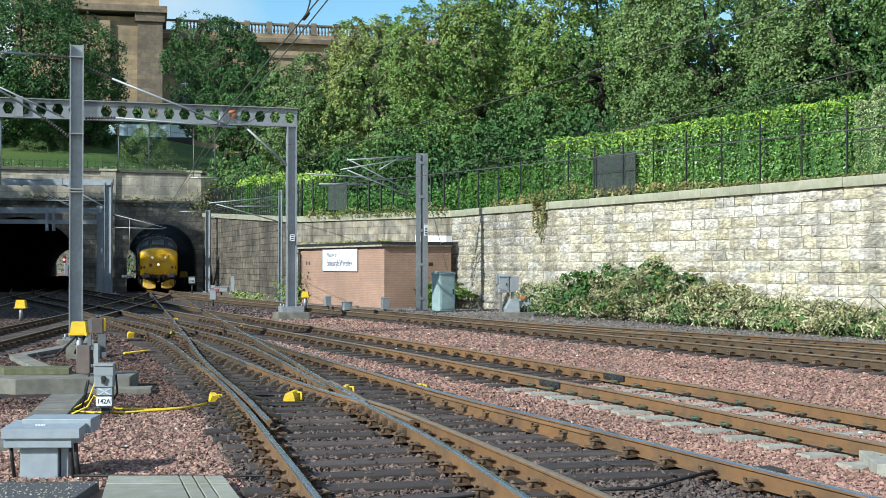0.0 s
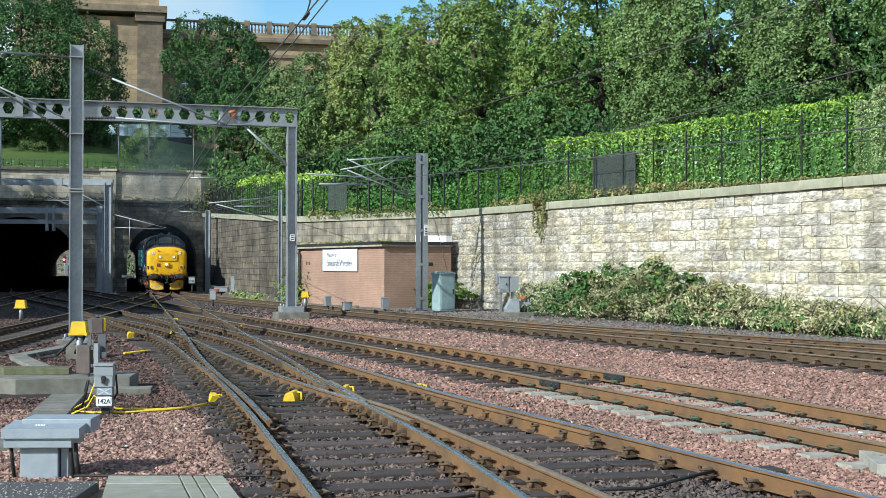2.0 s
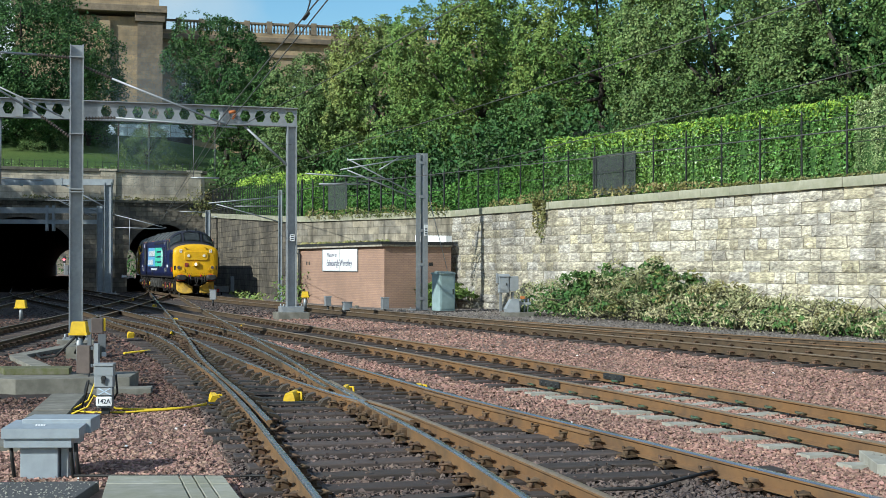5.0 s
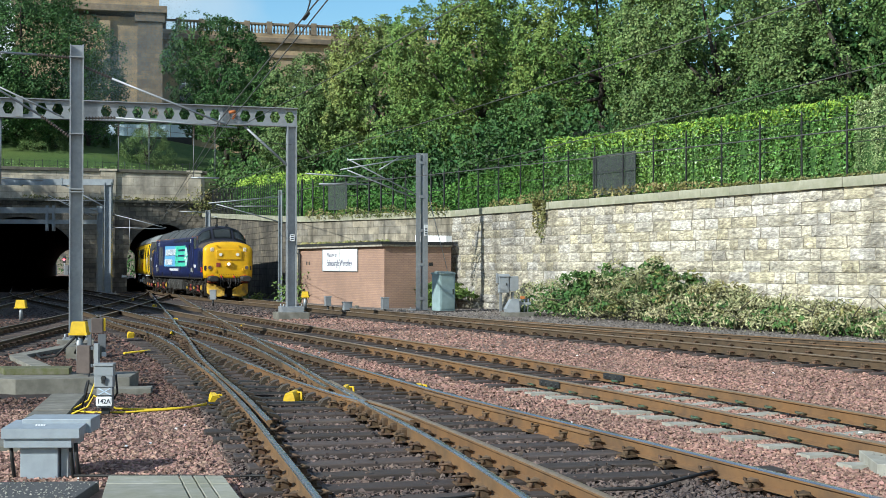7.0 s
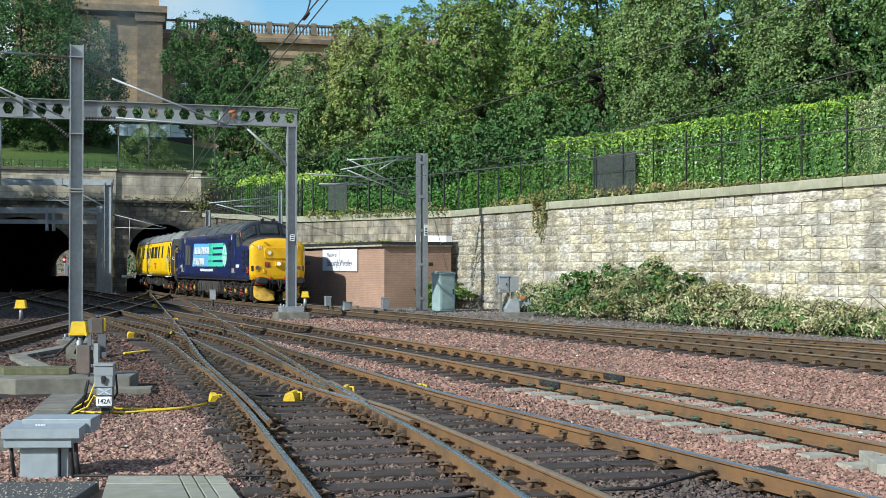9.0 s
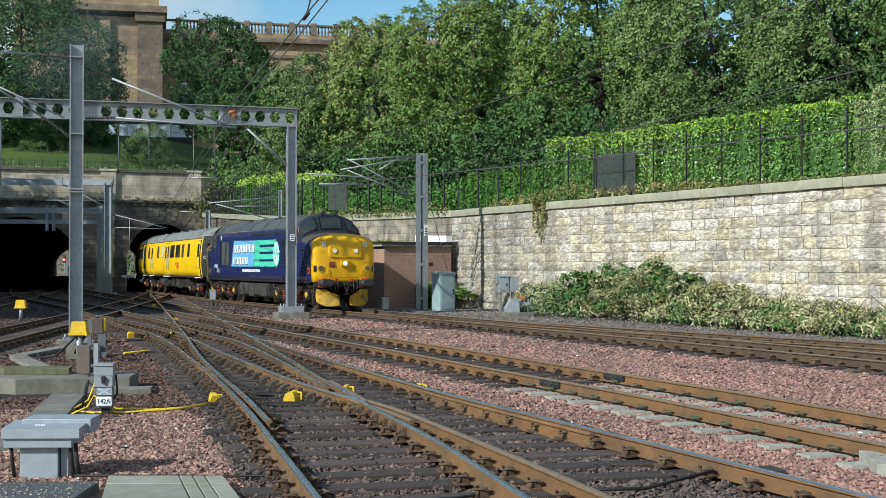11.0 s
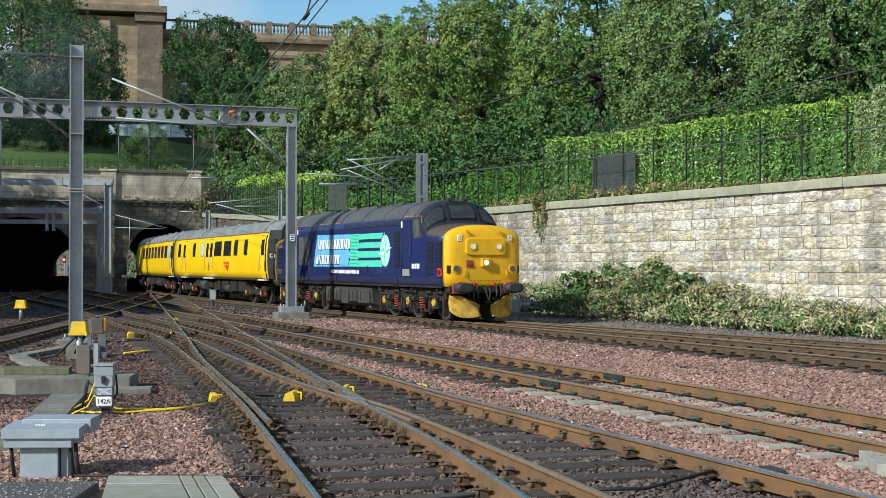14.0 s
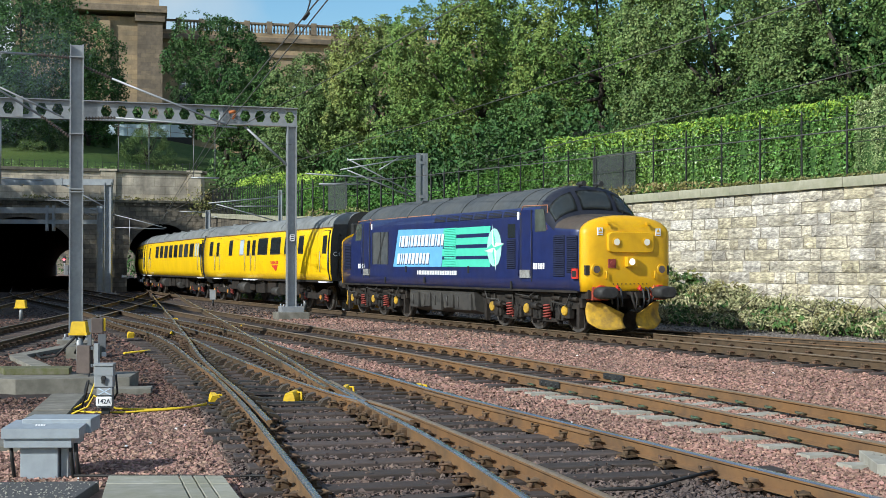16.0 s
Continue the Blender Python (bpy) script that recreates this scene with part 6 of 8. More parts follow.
g2 = thing("overhead_line_portal", pose(-22.3, 85.5, 0, 0, 0, 2), "grey portal frame before the tunnel mouths", "overhead line portal")
h_post(g2, 0.46, -0.1, 7.3, material=M_GREYDARK)
footing(g2, 0.95, -0.12)
bm = bmesh.new()
box(bm, -24, 0.3, -0.15, 0.15, 7.1, 7.5)
part("beam", bm, M_GREYDARK, g2)
for i in range(8):
    bm = bmesh.new()
    box(bm, -22 + i * 2.7, -21.9 + i * 2.7, -0.18, 0.18, 7.05, 7.55)
    part("beam_stiffener", bm, M_GREYDARK, g2)
arm(g2, (-0.1, 0, 5.6), (-2.9, 0, 7.1), 0.05, "brace")
arm(g2, (-4.2, 0, 6.1), (0.0, 0, 6.1), 0.03)
h_post(g2, 0.4, -0.2, 7.2, m=pose(-23.5, 0, 0))
arm(g2, (0.2, 0, 3.6 + 0.7), (3.7, 0, 3.5 + 0.7), 0.025)
arm(g2, (0.2, 0, 5.2), (3.9, -0.3, 4.25), 0.03)
arm(g2, (1.4, 0, 4.9), (1.4, 0, 2.7), 0.025, "drop_tube")
g3 = thing("overhead_line_portal", pose(-24.3, 91.0, 0, 0, 0, 4), "lower grey trussed frame across the wide tunnel", "overhead line portal")
h_post(g3, 0.42, -0.1, 6.0, material=M_GREYDARK)
footing(g3, 0.85, -0.12)
bm = bmesh.new()
box(bm, -22, 0.2, -0.12, 0.12, 5.45, 5.85)
part("top_beam", bm, M_GREYDARK, g3)
bm = bmesh.new()
box(bm, -22, 0.2, -0.12, 0.12, 4.7, 5.0)
part("lower_beam", bm, M_GREYDARK, g3)
for x in (-3.25, -3.7, -7.2):
    bm = bmesh.new()
    box(bm, x - 0.09, x + 0.09, -0.16, 0.16, 4.2, 6.0)
    part("hanger", bm, M_GREYDARK, g3)
arm(g3, (-3.6, -0.2, 6.7), (-0.5, -0.2, 5.2), 0.03)
arm(g3, (-3.5, -0.2, 6.5), (-0.2, -0.2, 5.6), 0.025)
h_post(g3, 0.4, -0.2, 5.9, m=pose(-21.5, 0, 0))


# ---- wires ----
def wire(points, r, label):
    bm = bmesh.new()
    rope(bm, points, r * 0.7, 5)
    return tagged(part("overhead_wire", bm, M_WIRE), label, "overhead wire", "overhead wires")


def along(fx, y0, y1, z0, z1, step, off=0.0, sag=0.0):
    n = max(2, int((y1 - y0) / step))
    return [(fx(y0 + (y1 - y0) * i / n) + off, y0 + (y1 - y0) * i / n, z0 + (z1 - z0) * i / n - sag * math.sin(math.pi * i / n)) for i in range(n + 1)]


wire(along(train_x, 14, 54.5, 4.13, 5.1, 8), 0.02, "contact wire over the train's track")
wire(along(train_x, 14, 66, 7.55, 6.25, 4, sag=0.12), 0.02, "catenary wire high over the train's track")
wire(along(train_x, 14, 40, 6.15, 4.98, 3, sag=0.12), 0.016, "catenary wire meeting the contact wire over the train's track")
wire(along(train_x, 54.5, 96, 5.1, 4.6, 8), 0.017, "contact wire leading into the tunnel")
wire(along(train_x, 66, 92, 6.25, 5.3, 6, sag=0.2), 0.017, "catenary wire leading to the tunnel")
wire([(0.81, 8, 5.3), (-1.70, 17.3, 5.30), (-4.8, 28.8, 5.28), (-5.66, 32.1, 5.28)], 0.017, "contact wire over the near track")
wire([(1.0, 8.8, 5.75), (-1.70, 18.8, 5.62), (-4.99, 31.0, 5.42), (-5.3, 32.1, 5.42)], 0.017, "catenary wire over the near track")
wire(along(line_d, 32.1, 92, 5.28, 4.7, 8), 0.017, "contact wire running to the tunnel")
wire(along(line_d, 32.1, 92, 5.42, 5.2, 8, off=0.3), 0.014, "catenary wire running to the tunnel")
wire([(1.9, 20.6, 6.85), (0.05, 26, 6.85), (-2.3, 32.8, 6.85), (-7.2, 46.97, 6.96)], 0.017, "catenary wire ending at the portal beam")
wire([(-5.6, 47.4, 6.2), (-11.8, 45.5, 6.7)], 0.012, "cross-span wire below the beam")
for (x0, y0, z0, x1, y1, z1) in ((-17.0, 91.5, 5.2, -22.0, 85.5, 6.4), (-16.8, 91.5, 5.6, -8.7, 68, 5.3), (-24, 91, 5.6, -19.6, 91, 4.75)):
    wire([(x0, y0, z0), (x1, y1, z1)], 0.014, "pull-off wire near the tunnel")
bm = bmesh.new()
tube(bm, (-1.97, 18.4, 5.31), (-1.89, 18.4, 5.6), 0.012, 6)
tube(bm, (-1.92, 18.2, 5.31), (-2.02, 18.6, 5.31), 0.03, 8)
tube(bm, (-1.84, 18.2, 5.6), (-1.94, 18.6, 5.6), 0.03, 8)
tagged(part("wire_clamp", bm, M_BLACK), "small dark clamp joining two overhead wires", "wire clamp")

# ---- brick hut ----
HUT = pose(-2.643, 57.78, -0.302, 0, 0, 118.0) @ Matrix.Scale(1.07, 4)  # local x runs away along the track face, y toward the track
hut = thing("brick_hut", HUT, "low brown brick lineside hut with flat roof", "hut")
LX, LY = 9.6, 3.2
bm = bmesh.new()
box(bm, 0, LX, -LY, 0, 0, 2.72)
part("brick_wall", box_uv(mesh_of("brick_wall", bm, M_BRICK)), None, hut)
bm = bmesh.new()
box(bm, -0.12, LX + 0.18, -LY, 0.18, 2.72, 2.90, bevel=0.015)
part("roof_slab", bm, M_MORTAR, hut, "dark weathered roof slab")
bm = bmesh.new()
box(bm, -0.14, LX + 0.2, 0.17, 0.2, 2.81, 2.93)
box(bm, -0.15, -0.12, -LY, 0.2, 2.8, 2.93)
part("fascia", bm, M_BLACK, hut)
bm = bmesh.new()
loft(bm, [[(x, -LY + 0.02, 2.9), (x, -LY + 0.3, 2.9), (x, -LY + 0.3, z), (x, -LY + 0.02, z)] for x, z in ((-0.1, 3.2), (6.4, 3.38))])
part("roof_sheet", bm, M_WHITE, hut, "white sheet-metal upstand at the back of the roof")
bm = bmesh.new()
rnd = random.Random(4)
for i in range(70):
    a, r = rnd.uniform(0.5, LX), rnd.uniform(0.05, 0.16)
    bmesh.ops.create_icosphere(bm, subdivisions=1, radius=r, matrix=pose(a, rnd.uniform(-0.4, 0.1), 2.9))
tagged(part("roof_moss", bm, M_IVY, hut, "dry moss on the roof edge"), kind="stuff")
bm = bmesh.new()
rope(bm, [(LX - 0.15, 0.12, 2.75), (LX - 0.15, 0.09, 2.5), (LX - 0.15, 0.09, 0.05)], 0.05, 8)
part("drainpipe", bm, M_BLACK, hut, "black rainwater downpipe")
# sign
bm = bmesh.new()
box(bm, 2.67, 6.6, 0.012, 0.05, 1.68, 2.66, bevel=0.01)
sign = part("station_sign", bm, M_WHITE, hut, "white board with station name")
bm = bmesh.new()
for a, b, c, d in ((2.64, 6.63, 1.65, 1.68), (2.64, 6.63, 2.66, 2.69), (2.64, 2.67, 1.65, 2.69), (6.6, 6.63, 1.65, 2.69)):
    box(bm, a, b, 0.01, 0.056, c, d)
part("sign_frame", bm, M_GALV, sign)
bm = bmesh.new()
box(bm, 4.62, 4.645, 0.05, 0.053, 1.68, 2.66)
part("panel_joint", bm, M_GALVDARK, sign)


def lettering(text, size, m, material, parent, name="lettering", width=1.0):
    cu = bpy.data.curves.new(name, "FONT")
    cu.body, cu.size, cu.extrude = text, size, 0.002
    tmp = bpy.data.objects.new("tmp", cu)
    scene.collection.objects.link(tmp)
    bpy.context.view_layer.update()
    me = bpy.data.meshes.new_from_object(tmp.evaluated_get(bpy.context.evaluated_depsgraph_get()))
    bpy.data.objects.remove(tmp)
    me.materials.clear()
    me.materials.append(material)
    me.transform(Matrix.Diagonal((width, 1, 1, 1)))
    return part(name, me, None, parent, m=m)


lettering("C1", 0.24, pose(9.882, -1.2, 2.1, 90, 0, 64), M_LIVERYW, COACHES[0], "class_mark")
M_SIGNINK = mat("navy_sign_lettering", (0.02, 0.03, 0.09), rough=0.5)
lettering("Welcome to", 0.24, pose(6.1, 0.054, 2.32, 90, 0, 180), M_SIGNINK, sign, width=0.95)
lettering("Edinburgh Waverley", 0.42, pose(6.1, 0.054, 1.9, 90, 0, 180), M_SIGNINK, sign, width=0.83)
bm = bmesh.new()
rope(bm, [(LX + 0.15, 0.25, 2.75), (LX - 0.1, 0.28, 2.55), (LX - 0.32, 0.12, 2.45), (LX - 0.32, 0.12, 0.35)], 0.055, 8)
part("downpipe", bm, M_BLACK, hut)
bm = bmesh.new()
for a in (8.6, 8.3):
    box(bm, a, a + 0.12, 0.0, 0.01, 1.95, 2.1)
for a in (-2.3, -2.0):
    box(bm, -0.012, 0.0, a, a + 0.2, 1.9, 2.05)
part("air_brick", bm, M_BLACK, hut)


# ---- cabinets and lineside boxes ----
def cabinet(m, w, d, h, material, label, cat="equipment cabinet", name="equipment_cabinet"):
    c = thing(name, m, label, cat, "lineside cabinets")
    bm = bmesh.new()
    box(bm, -w / 2, w / 2, -d / 2, d / 2, 0.0, h, bevel=0.012)
    part("body", bm, material, c)
    bm = bmesh.new()
    loft(bm, [[(x, -d / 2 - 0.04, h), (x, d / 2 + 0.04, h), (x, d / 2 + 0.04, h + 0.05), (x, 0, h + 0.12), (x, -d / 2 - 0.04, h + 0.05)] for x in (-w / 2 - 0.03, w / 2 + 0.03)])
    part("lid", bm, material, c)
    bm = bmesh.new()
    box(bm, -w / 2 + 0.05, w / 2 - 0.05, -d / 2 - 0.014, -d / 2 + 0.002, 0.08, h - 0.06, bevel=0.004)
    dr = part("door", bm, material, c)
    bm = bmesh.new()
    box(bm, w / 2 - 0.14, w / 2 - 0.1, -d / 2 - 0.04, -d / 2 - 0.012, h * 0.45, h * 0.6)
    part("handle", bm, M_BLACK, dr)
    return c


M_CABGREEN = mat("pale_green_grey_paint", (0.27, 0.36, 0.375), (0.23, 0.315, 0.325), 3.0, 0.5, c=(0.16, 0.21, 0.18), cscale=1.5, camt=0.4)
cabinet(pose(0.02, 53.7, -0.14, 0, 0, 30), 0.72, 0.72, 1.52, M_CABGREEN, "pale green-grey steel cabinet beside the hut")
cc = cabinet(pose(2.52, 53.6, 0.62, 0, 0, 15), 0.40, 0.3, 0.66, M_GREYPAINT, "grey double switch box on a post")
bm = bmesh.new()
box(bm, 0.24, 0.62, -0.15, 0.15, 0.05, 0.68, bevel=0.01)
part("second_box", bm, M_GREYPAINT, cc)
bm = bmesh.new()
box(bm, -0.3, -0.22, -0.05, 0.1, 0.4, 0.8)
for x in (-0.1, 0.42):
    box(bm, x - 0.05, x + 0.05, 0.0, 0.1, -0.8, 0.02)
part("post", bm, M_GALV, cc)
slabm = bmesh.new()
box(slabm, -0.55, 0.6, -0.35, 0.45, -0.12, 0.16, bevel=0.02)
tagged(part("concrete_plinth", slabm, M_CONCRETE, m=pose(2.78, 48.3, -0.17, 0, 0, 8)), "grey concrete plinth beside the far track", "concrete plinth")
pm = thing("point_machine", pose(2.8, 48.4, -0.01, 0, 0, 8), "pale grey point heating unit on a concrete plinth", "trackside machine")
bm = bmesh.new()
loft(bm, [[(-0.45, y, 0.0), (0.05, y, 0.0), (0.02, y, 0.5), (-0.28, y, 0.48), (-0.48, y, 0.12)] for y in (-0.25, 0.25)])
part("hood", bm, M_GREYPAINT, pm)
bm = bmesh.new()
for x in (0.12, 0.28, 0.42):
    tube(bm, (x, 0, 0), (x, 0, 0.5), 0.035, 8)
box(bm, 0.05, 0.5, -0.1, 0.1, 0.28, 0.36)
part("pipework", bm, M_GALV, pm)
bm = bmesh.new()
box(bm, 0.1, 0.26, -0.14, -0.05, 0.5, 0.6, bevel=0.01)
part("cover", bm, M_ORANGE, pm)


def post_box(m, w, h, material, label, leg=0.45, cap=True, plate=None):
    c = thing("junction_box", m, label, "junction box", "lineside junction boxes")
    bm = bmesh.new()
    tube(bm, (0, 0, 0), (0, 0, leg), 0.05, 8)
    part("post", bm, M_BLACK, c)
    bm = bmesh.new()
    box(bm, -w / 2, w / 2, -w * 0.32, w * 0.32, leg, leg + h, bevel=0.015)
    part("body", bm, material, c)
    if cap:
        bm = bmesh.new()
        box(bm, -w / 2 - 0.02, w / 2 + 0.02, -w * 0.35, w * 0.35, leg + h - 0.01, leg + h + 0.03, bevel=0.01)
        part("lid", bm, material, c)
    return c


post_box(pose(-4.9, 54.6, -0.42, 0, 0, 25), 0.26, 0.38, M_GALV, "small grey junction box before the hut wall")
post_box(pose(-3.95, 53.0, -0.4, 0, 0, 25), 0.36, 0.32, M_GREYPAINT, "squat grey junction box before the hut wall", 0.3)
post_box(pose(-2.38, 52.6, -0.4, 0, 0, 25), 0.3, 0.46, M_GALV, "grey ribbed junction box at the hut corner", 0.35)
post_box(pose(-3.55, 52.9, -0.12, 0, 0, 20), 0.14, 0.2, M_CONCRETE, "pale cable marker block", 0.02, False)


def yellow_box(m, w, leg, label):
    c = thing("yellow_warning_box", m, label, "trackside box", "yellow trackside boxes")
    bm = bmesh.new()
    tube(bm, (0, 0, 0), (0, 0, leg + 0.05), 0.07, 8)
    part("post", bm, M_GALV if leg < 0.7 else M_BLACK, c)
    bm = bmesh.new()
    loft(bm, [[(sx * k, sy * k * 0.7, z) for sx, sy in ((-1, -1), (1, -1), (1, 1), (-1, 1))] for z, k in ((leg, w * 0.56), (leg + 0.05, w * 0.56), (leg + 0.05, w * 0.5), (leg + w * 0.78, w * 0.42), (leg + w * 0.82, w * 0.38))])
    part("hood", bm, M_YELLOWBOX, c, "bright yellow plastic hood")
    return c


yellow_box(pose(-7.3, 25.8, -0.22), 0.33, 0.55, "yellow plastic hood on a grey post by the cable run")
yellow_box(pose(-14.95, 45.5, -0.2), 0.36, 0.42, "yellow plastic hood on a post between tracks")
yellow_box(pose(-5.72, 53.3, -0.1), 0.3, 0.52, "yellow plastic hood at the hut's downpipe")
yellow_box(pose(-21.0, 104.0, -0.2), 0.6, 1.0, "yellow plastic box at the tunnel mouth")
post_box(pose(-16.2, 90.0, -0.2), 0.5, 0.2, M_GREYPAINT, "small grey cabinet by the tunnel wall", 0.35)
post_box(pose(-14.3, 80.5, -0.2), 0.5, 0.16, M_RED, "red-topped lever frame beside the far track", 0.3)
post_box(pose(-14.5, 84.0, -0.2), 0.9, 0.3, M_GREYPAINT, "pale grey trough-like cabinet by the sooty wall", 0.25)
post_box(pose(-13.9, 85.5, -0.2), 0.45, 1.0, M_GREYPAINT, "tall slim grey cabinet by the sooty wall", 0.2)
wb = post_box(pose(-16.9, 86.5, -0.2), 0.42, 0.5, M_BLACK, "white-faced marker board by the tunnel", 0.7)
bm = bmesh.new()
box(bm, -0.2, 0.2, -0.17, -0.14, 0.8, 1.15)
part("face", bm, M_GREYPAINT, wb)
bm = bmesh.new()
for i in range(4):
    box(bm, -0.15 + i * 0.08, -0.1 + i * 0.08, -0.176, -0.17, 0.86, 0.97)
part("bars", bm, M_INK, wb)
post_box(pose(-11.1, 62.0, -0.2), 0.3, 0.45, M_GALV, "grey junction box beside the running line", 0.3)
for i, (px_, z) in enumerate(((0, 0), (1, 0.0), (0.4, -0.9))):
    bm = bmesh.new()
    box(bm, -0.18, 0.0, -0.02, 0.02, 0, 0.18)
    box(bm, 0.0, 0.18, -0.02, 0.02, 0.18, 0.36) if i else box(bm, 0.0, 0.18, -0.02, 0.02, 0.0, 0.18)
    tagged(part("chequer_marker", bm, M_WHITE, m=pose(-23.6 + px_ * 3.3 + 0.6, 92.6, 0.9 + z + 0.3 * i)), "small white chequered clearance marker", "marker plate", "chequered markers")

# ---- foreground equipment ----
lb = thing("apparatus_case", pose(-3.68, 11.72, -0.24, 0, 0, 2), "low galvanised apparatus case with overlapping lids", "apparatus case")
bm = bmesh.new()
box(bm, -0.17, 0.17, 0.0, 0.32, -0.02, 0.31, bevel=0.006)
part("pedestal", bm, M_GALVPALE, lb)
bm = bmesh.new()
box(bm, 0.18, 0.25, 0.06, 0.3, -0.02, 0.31, bevel=0.006)
part("side_channel", bm, M_GALV, lb)
bm = bmesh.new()
box(bm, -0.30, 0.31, -0.07, 0.4, 0.305, 0.4, bevel=0.006)
part("case", bm, M_GALVPALE, lb)
bm = bmesh.new()
loft(bm, [[(-0.315, -0.1, z0), (0.385, -0.1, z0), (0.385, 0.34, z0 + 0.03), (-0.305, 0.34, z0 + 0.03)] for z0 in (0.395, 0.483)])
part("lid", bm, M_GALVPALE, lb, "galvanised overhanging lid")
bm = bmesh.new()
box(bm, -0.2, 0.43, 0.16, 0.54, 0.41, 0.54, bevel=0.006)
part("rear_lid", bm, M_GALVPALE, lb)
bm = bmesh.new()
for i in range(4):
    box(bm, -0.05 + i * 0.025, -0.033 + i * 0.025, 0.05, 0.08, 0.493, 0.502)
part("bars", bm, M_WHITE, lb)
for x in (-0.255, 0.28, 0.33):
    bm = bmesh.new()
    rope(bm, [(x, 0.0, 0.34), (x + 0.01, 0.0, 0.2), (x + 0.04, 0.02, -0.05)], 0.018, 7)
    part("cable_gland", bm, M_CABLE, lb)

pb = thing("point_indicator_post", pose(-4.41, 16.8, -0.24, 0, 0, 4), "grey key switch box on a short post with number plate", "junction box")
bm = bmesh.new()
box(bm, -0.05, 0.05, -0.02, 0.06, -0.05, 0.3)
part("post", bm, M_BLACK, pb)
bm = bmesh.new()
box(bm, -0.13, 0.11, -0.09, 0.09, 0.375, 0.65, bevel=0.012)
bx = part("box", bm, M_GREYPAINT, pb)
bm = bmesh.new()
box(bm, -0.14, 0.12, -0.11, 0.1, 0.65, 0.685, bevel=0.006)
part("lid", bm, M_GREYPAINT, bx)
bm = bmesh.new()
box(bm, -0.132, 0.112, -0.1, -0.088, 0.53, 0.64)
part("hinged_cover", bm, M_GREYPAINT, bx)
bm = bmesh.new()
tube(bm, (-0.01, -0.09, 0.5), (-0.01, -0.13, 0.5), 0.03, 10)
box(bm, -0.03, 0.01, -0.125, -0.09, 0.43, 0.5)
part("lock", bm, M_BLACK, bx)
bm = bmesh.new()
box(bm, -0.1, 0.1, -0.06, 0.05, 0.1, 0.38, bevel=0.008)
part("bracket", bm, M_GALVDARK, pb)
bm = bmesh.new()
box(bm, -0.1, 0.1, -0.082, -0.062, 0.275, 0.37)
lbq = part("crossed_plate", bm, M_GALV, pb, "grey plate with a pale blue cross")
bm = bmesh.new()
for q in (-1, 1):
    slab(bm, [(-0.085, -0.04 * q), (-0.07, -0.045 * q), (0.085, 0.04 * q), (0.07, 0.045 * q)][::q], 0.0, 0.004)
part("bars", bm, mat("pale_blue_enamel", (0.5, 0.62, 0.75), rough=0.5), lbq, m=pose(0, -0.083, 0.322, 90, 0, 0))
bm = bmesh.new()
box(bm, -0.108, 0.1, -0.1, -0.08, 0.135, 0.258, bevel=0.018)
pl = part("plate", bm, M_WHITE, pb, "white rounded number plate")
lettering("142A", 0.088, pose(-0.09, -0.103, 0.168, 90, 0, 0), M_INK, pl, width=0.9)

bb = thing("relay_box", pose(-5.62, 20.2, -0.25, 0, 0, -6), "brown relay box on a post with cables", "junction box")
bm = bmesh.new()
box(bm, -0.12, 0.1, -0.08, 0.08, 0.28, 0.72, bevel=0.012)
part("body", bm, M_RELAY, bb)
bm = bmesh.new()
box(bm, 0.1, 0.13, -0.05, 0.0, 0.65, 0.7)
box(bm, 0.1, 0.13, -0.05, 0.0, 0.38, 0.43)
box(bm, 0.15, 0.22, -0.04, 0.04, -0.05, 0.75)
part("bracket", bm, M_GREYPAINT, bb)
bb2 = thing("relay_box", pose(-7.4, 27.5, -0.22, 0, 0, 10), "second brown relay box with grey bracket and yellow strip", "junction box")
bm = bmesh.new()
box(bm, -0.12, 0.12, -0.08, 0.08, 0.5, 0.82, bevel=0.012)
part("body", bm, M_RELAY, bb2)
bm = bmesh.new()
box(bm, -0.2, -0.12, -0.05, 0.05, 0.0, 0.8)
box(bm, 0.02, 0.18, -0.08, 0.06, 0.05, 0.48)
part("bracket", bm, M_GALVDARK, bb2)
bm = bmesh.new()
box(bm, 0.13, 0.17, -0.05, 0.0, 0.55, 0.82)
part("strip", bm, M_YELLOWBOX, bb2)
bm = bmesh.new()
box(bm, 0.0, 0.2, -0.12, -0.1, 0.0, 0.1, bevel=0.02)
part("plate", bm, M_WHITE, bb2)

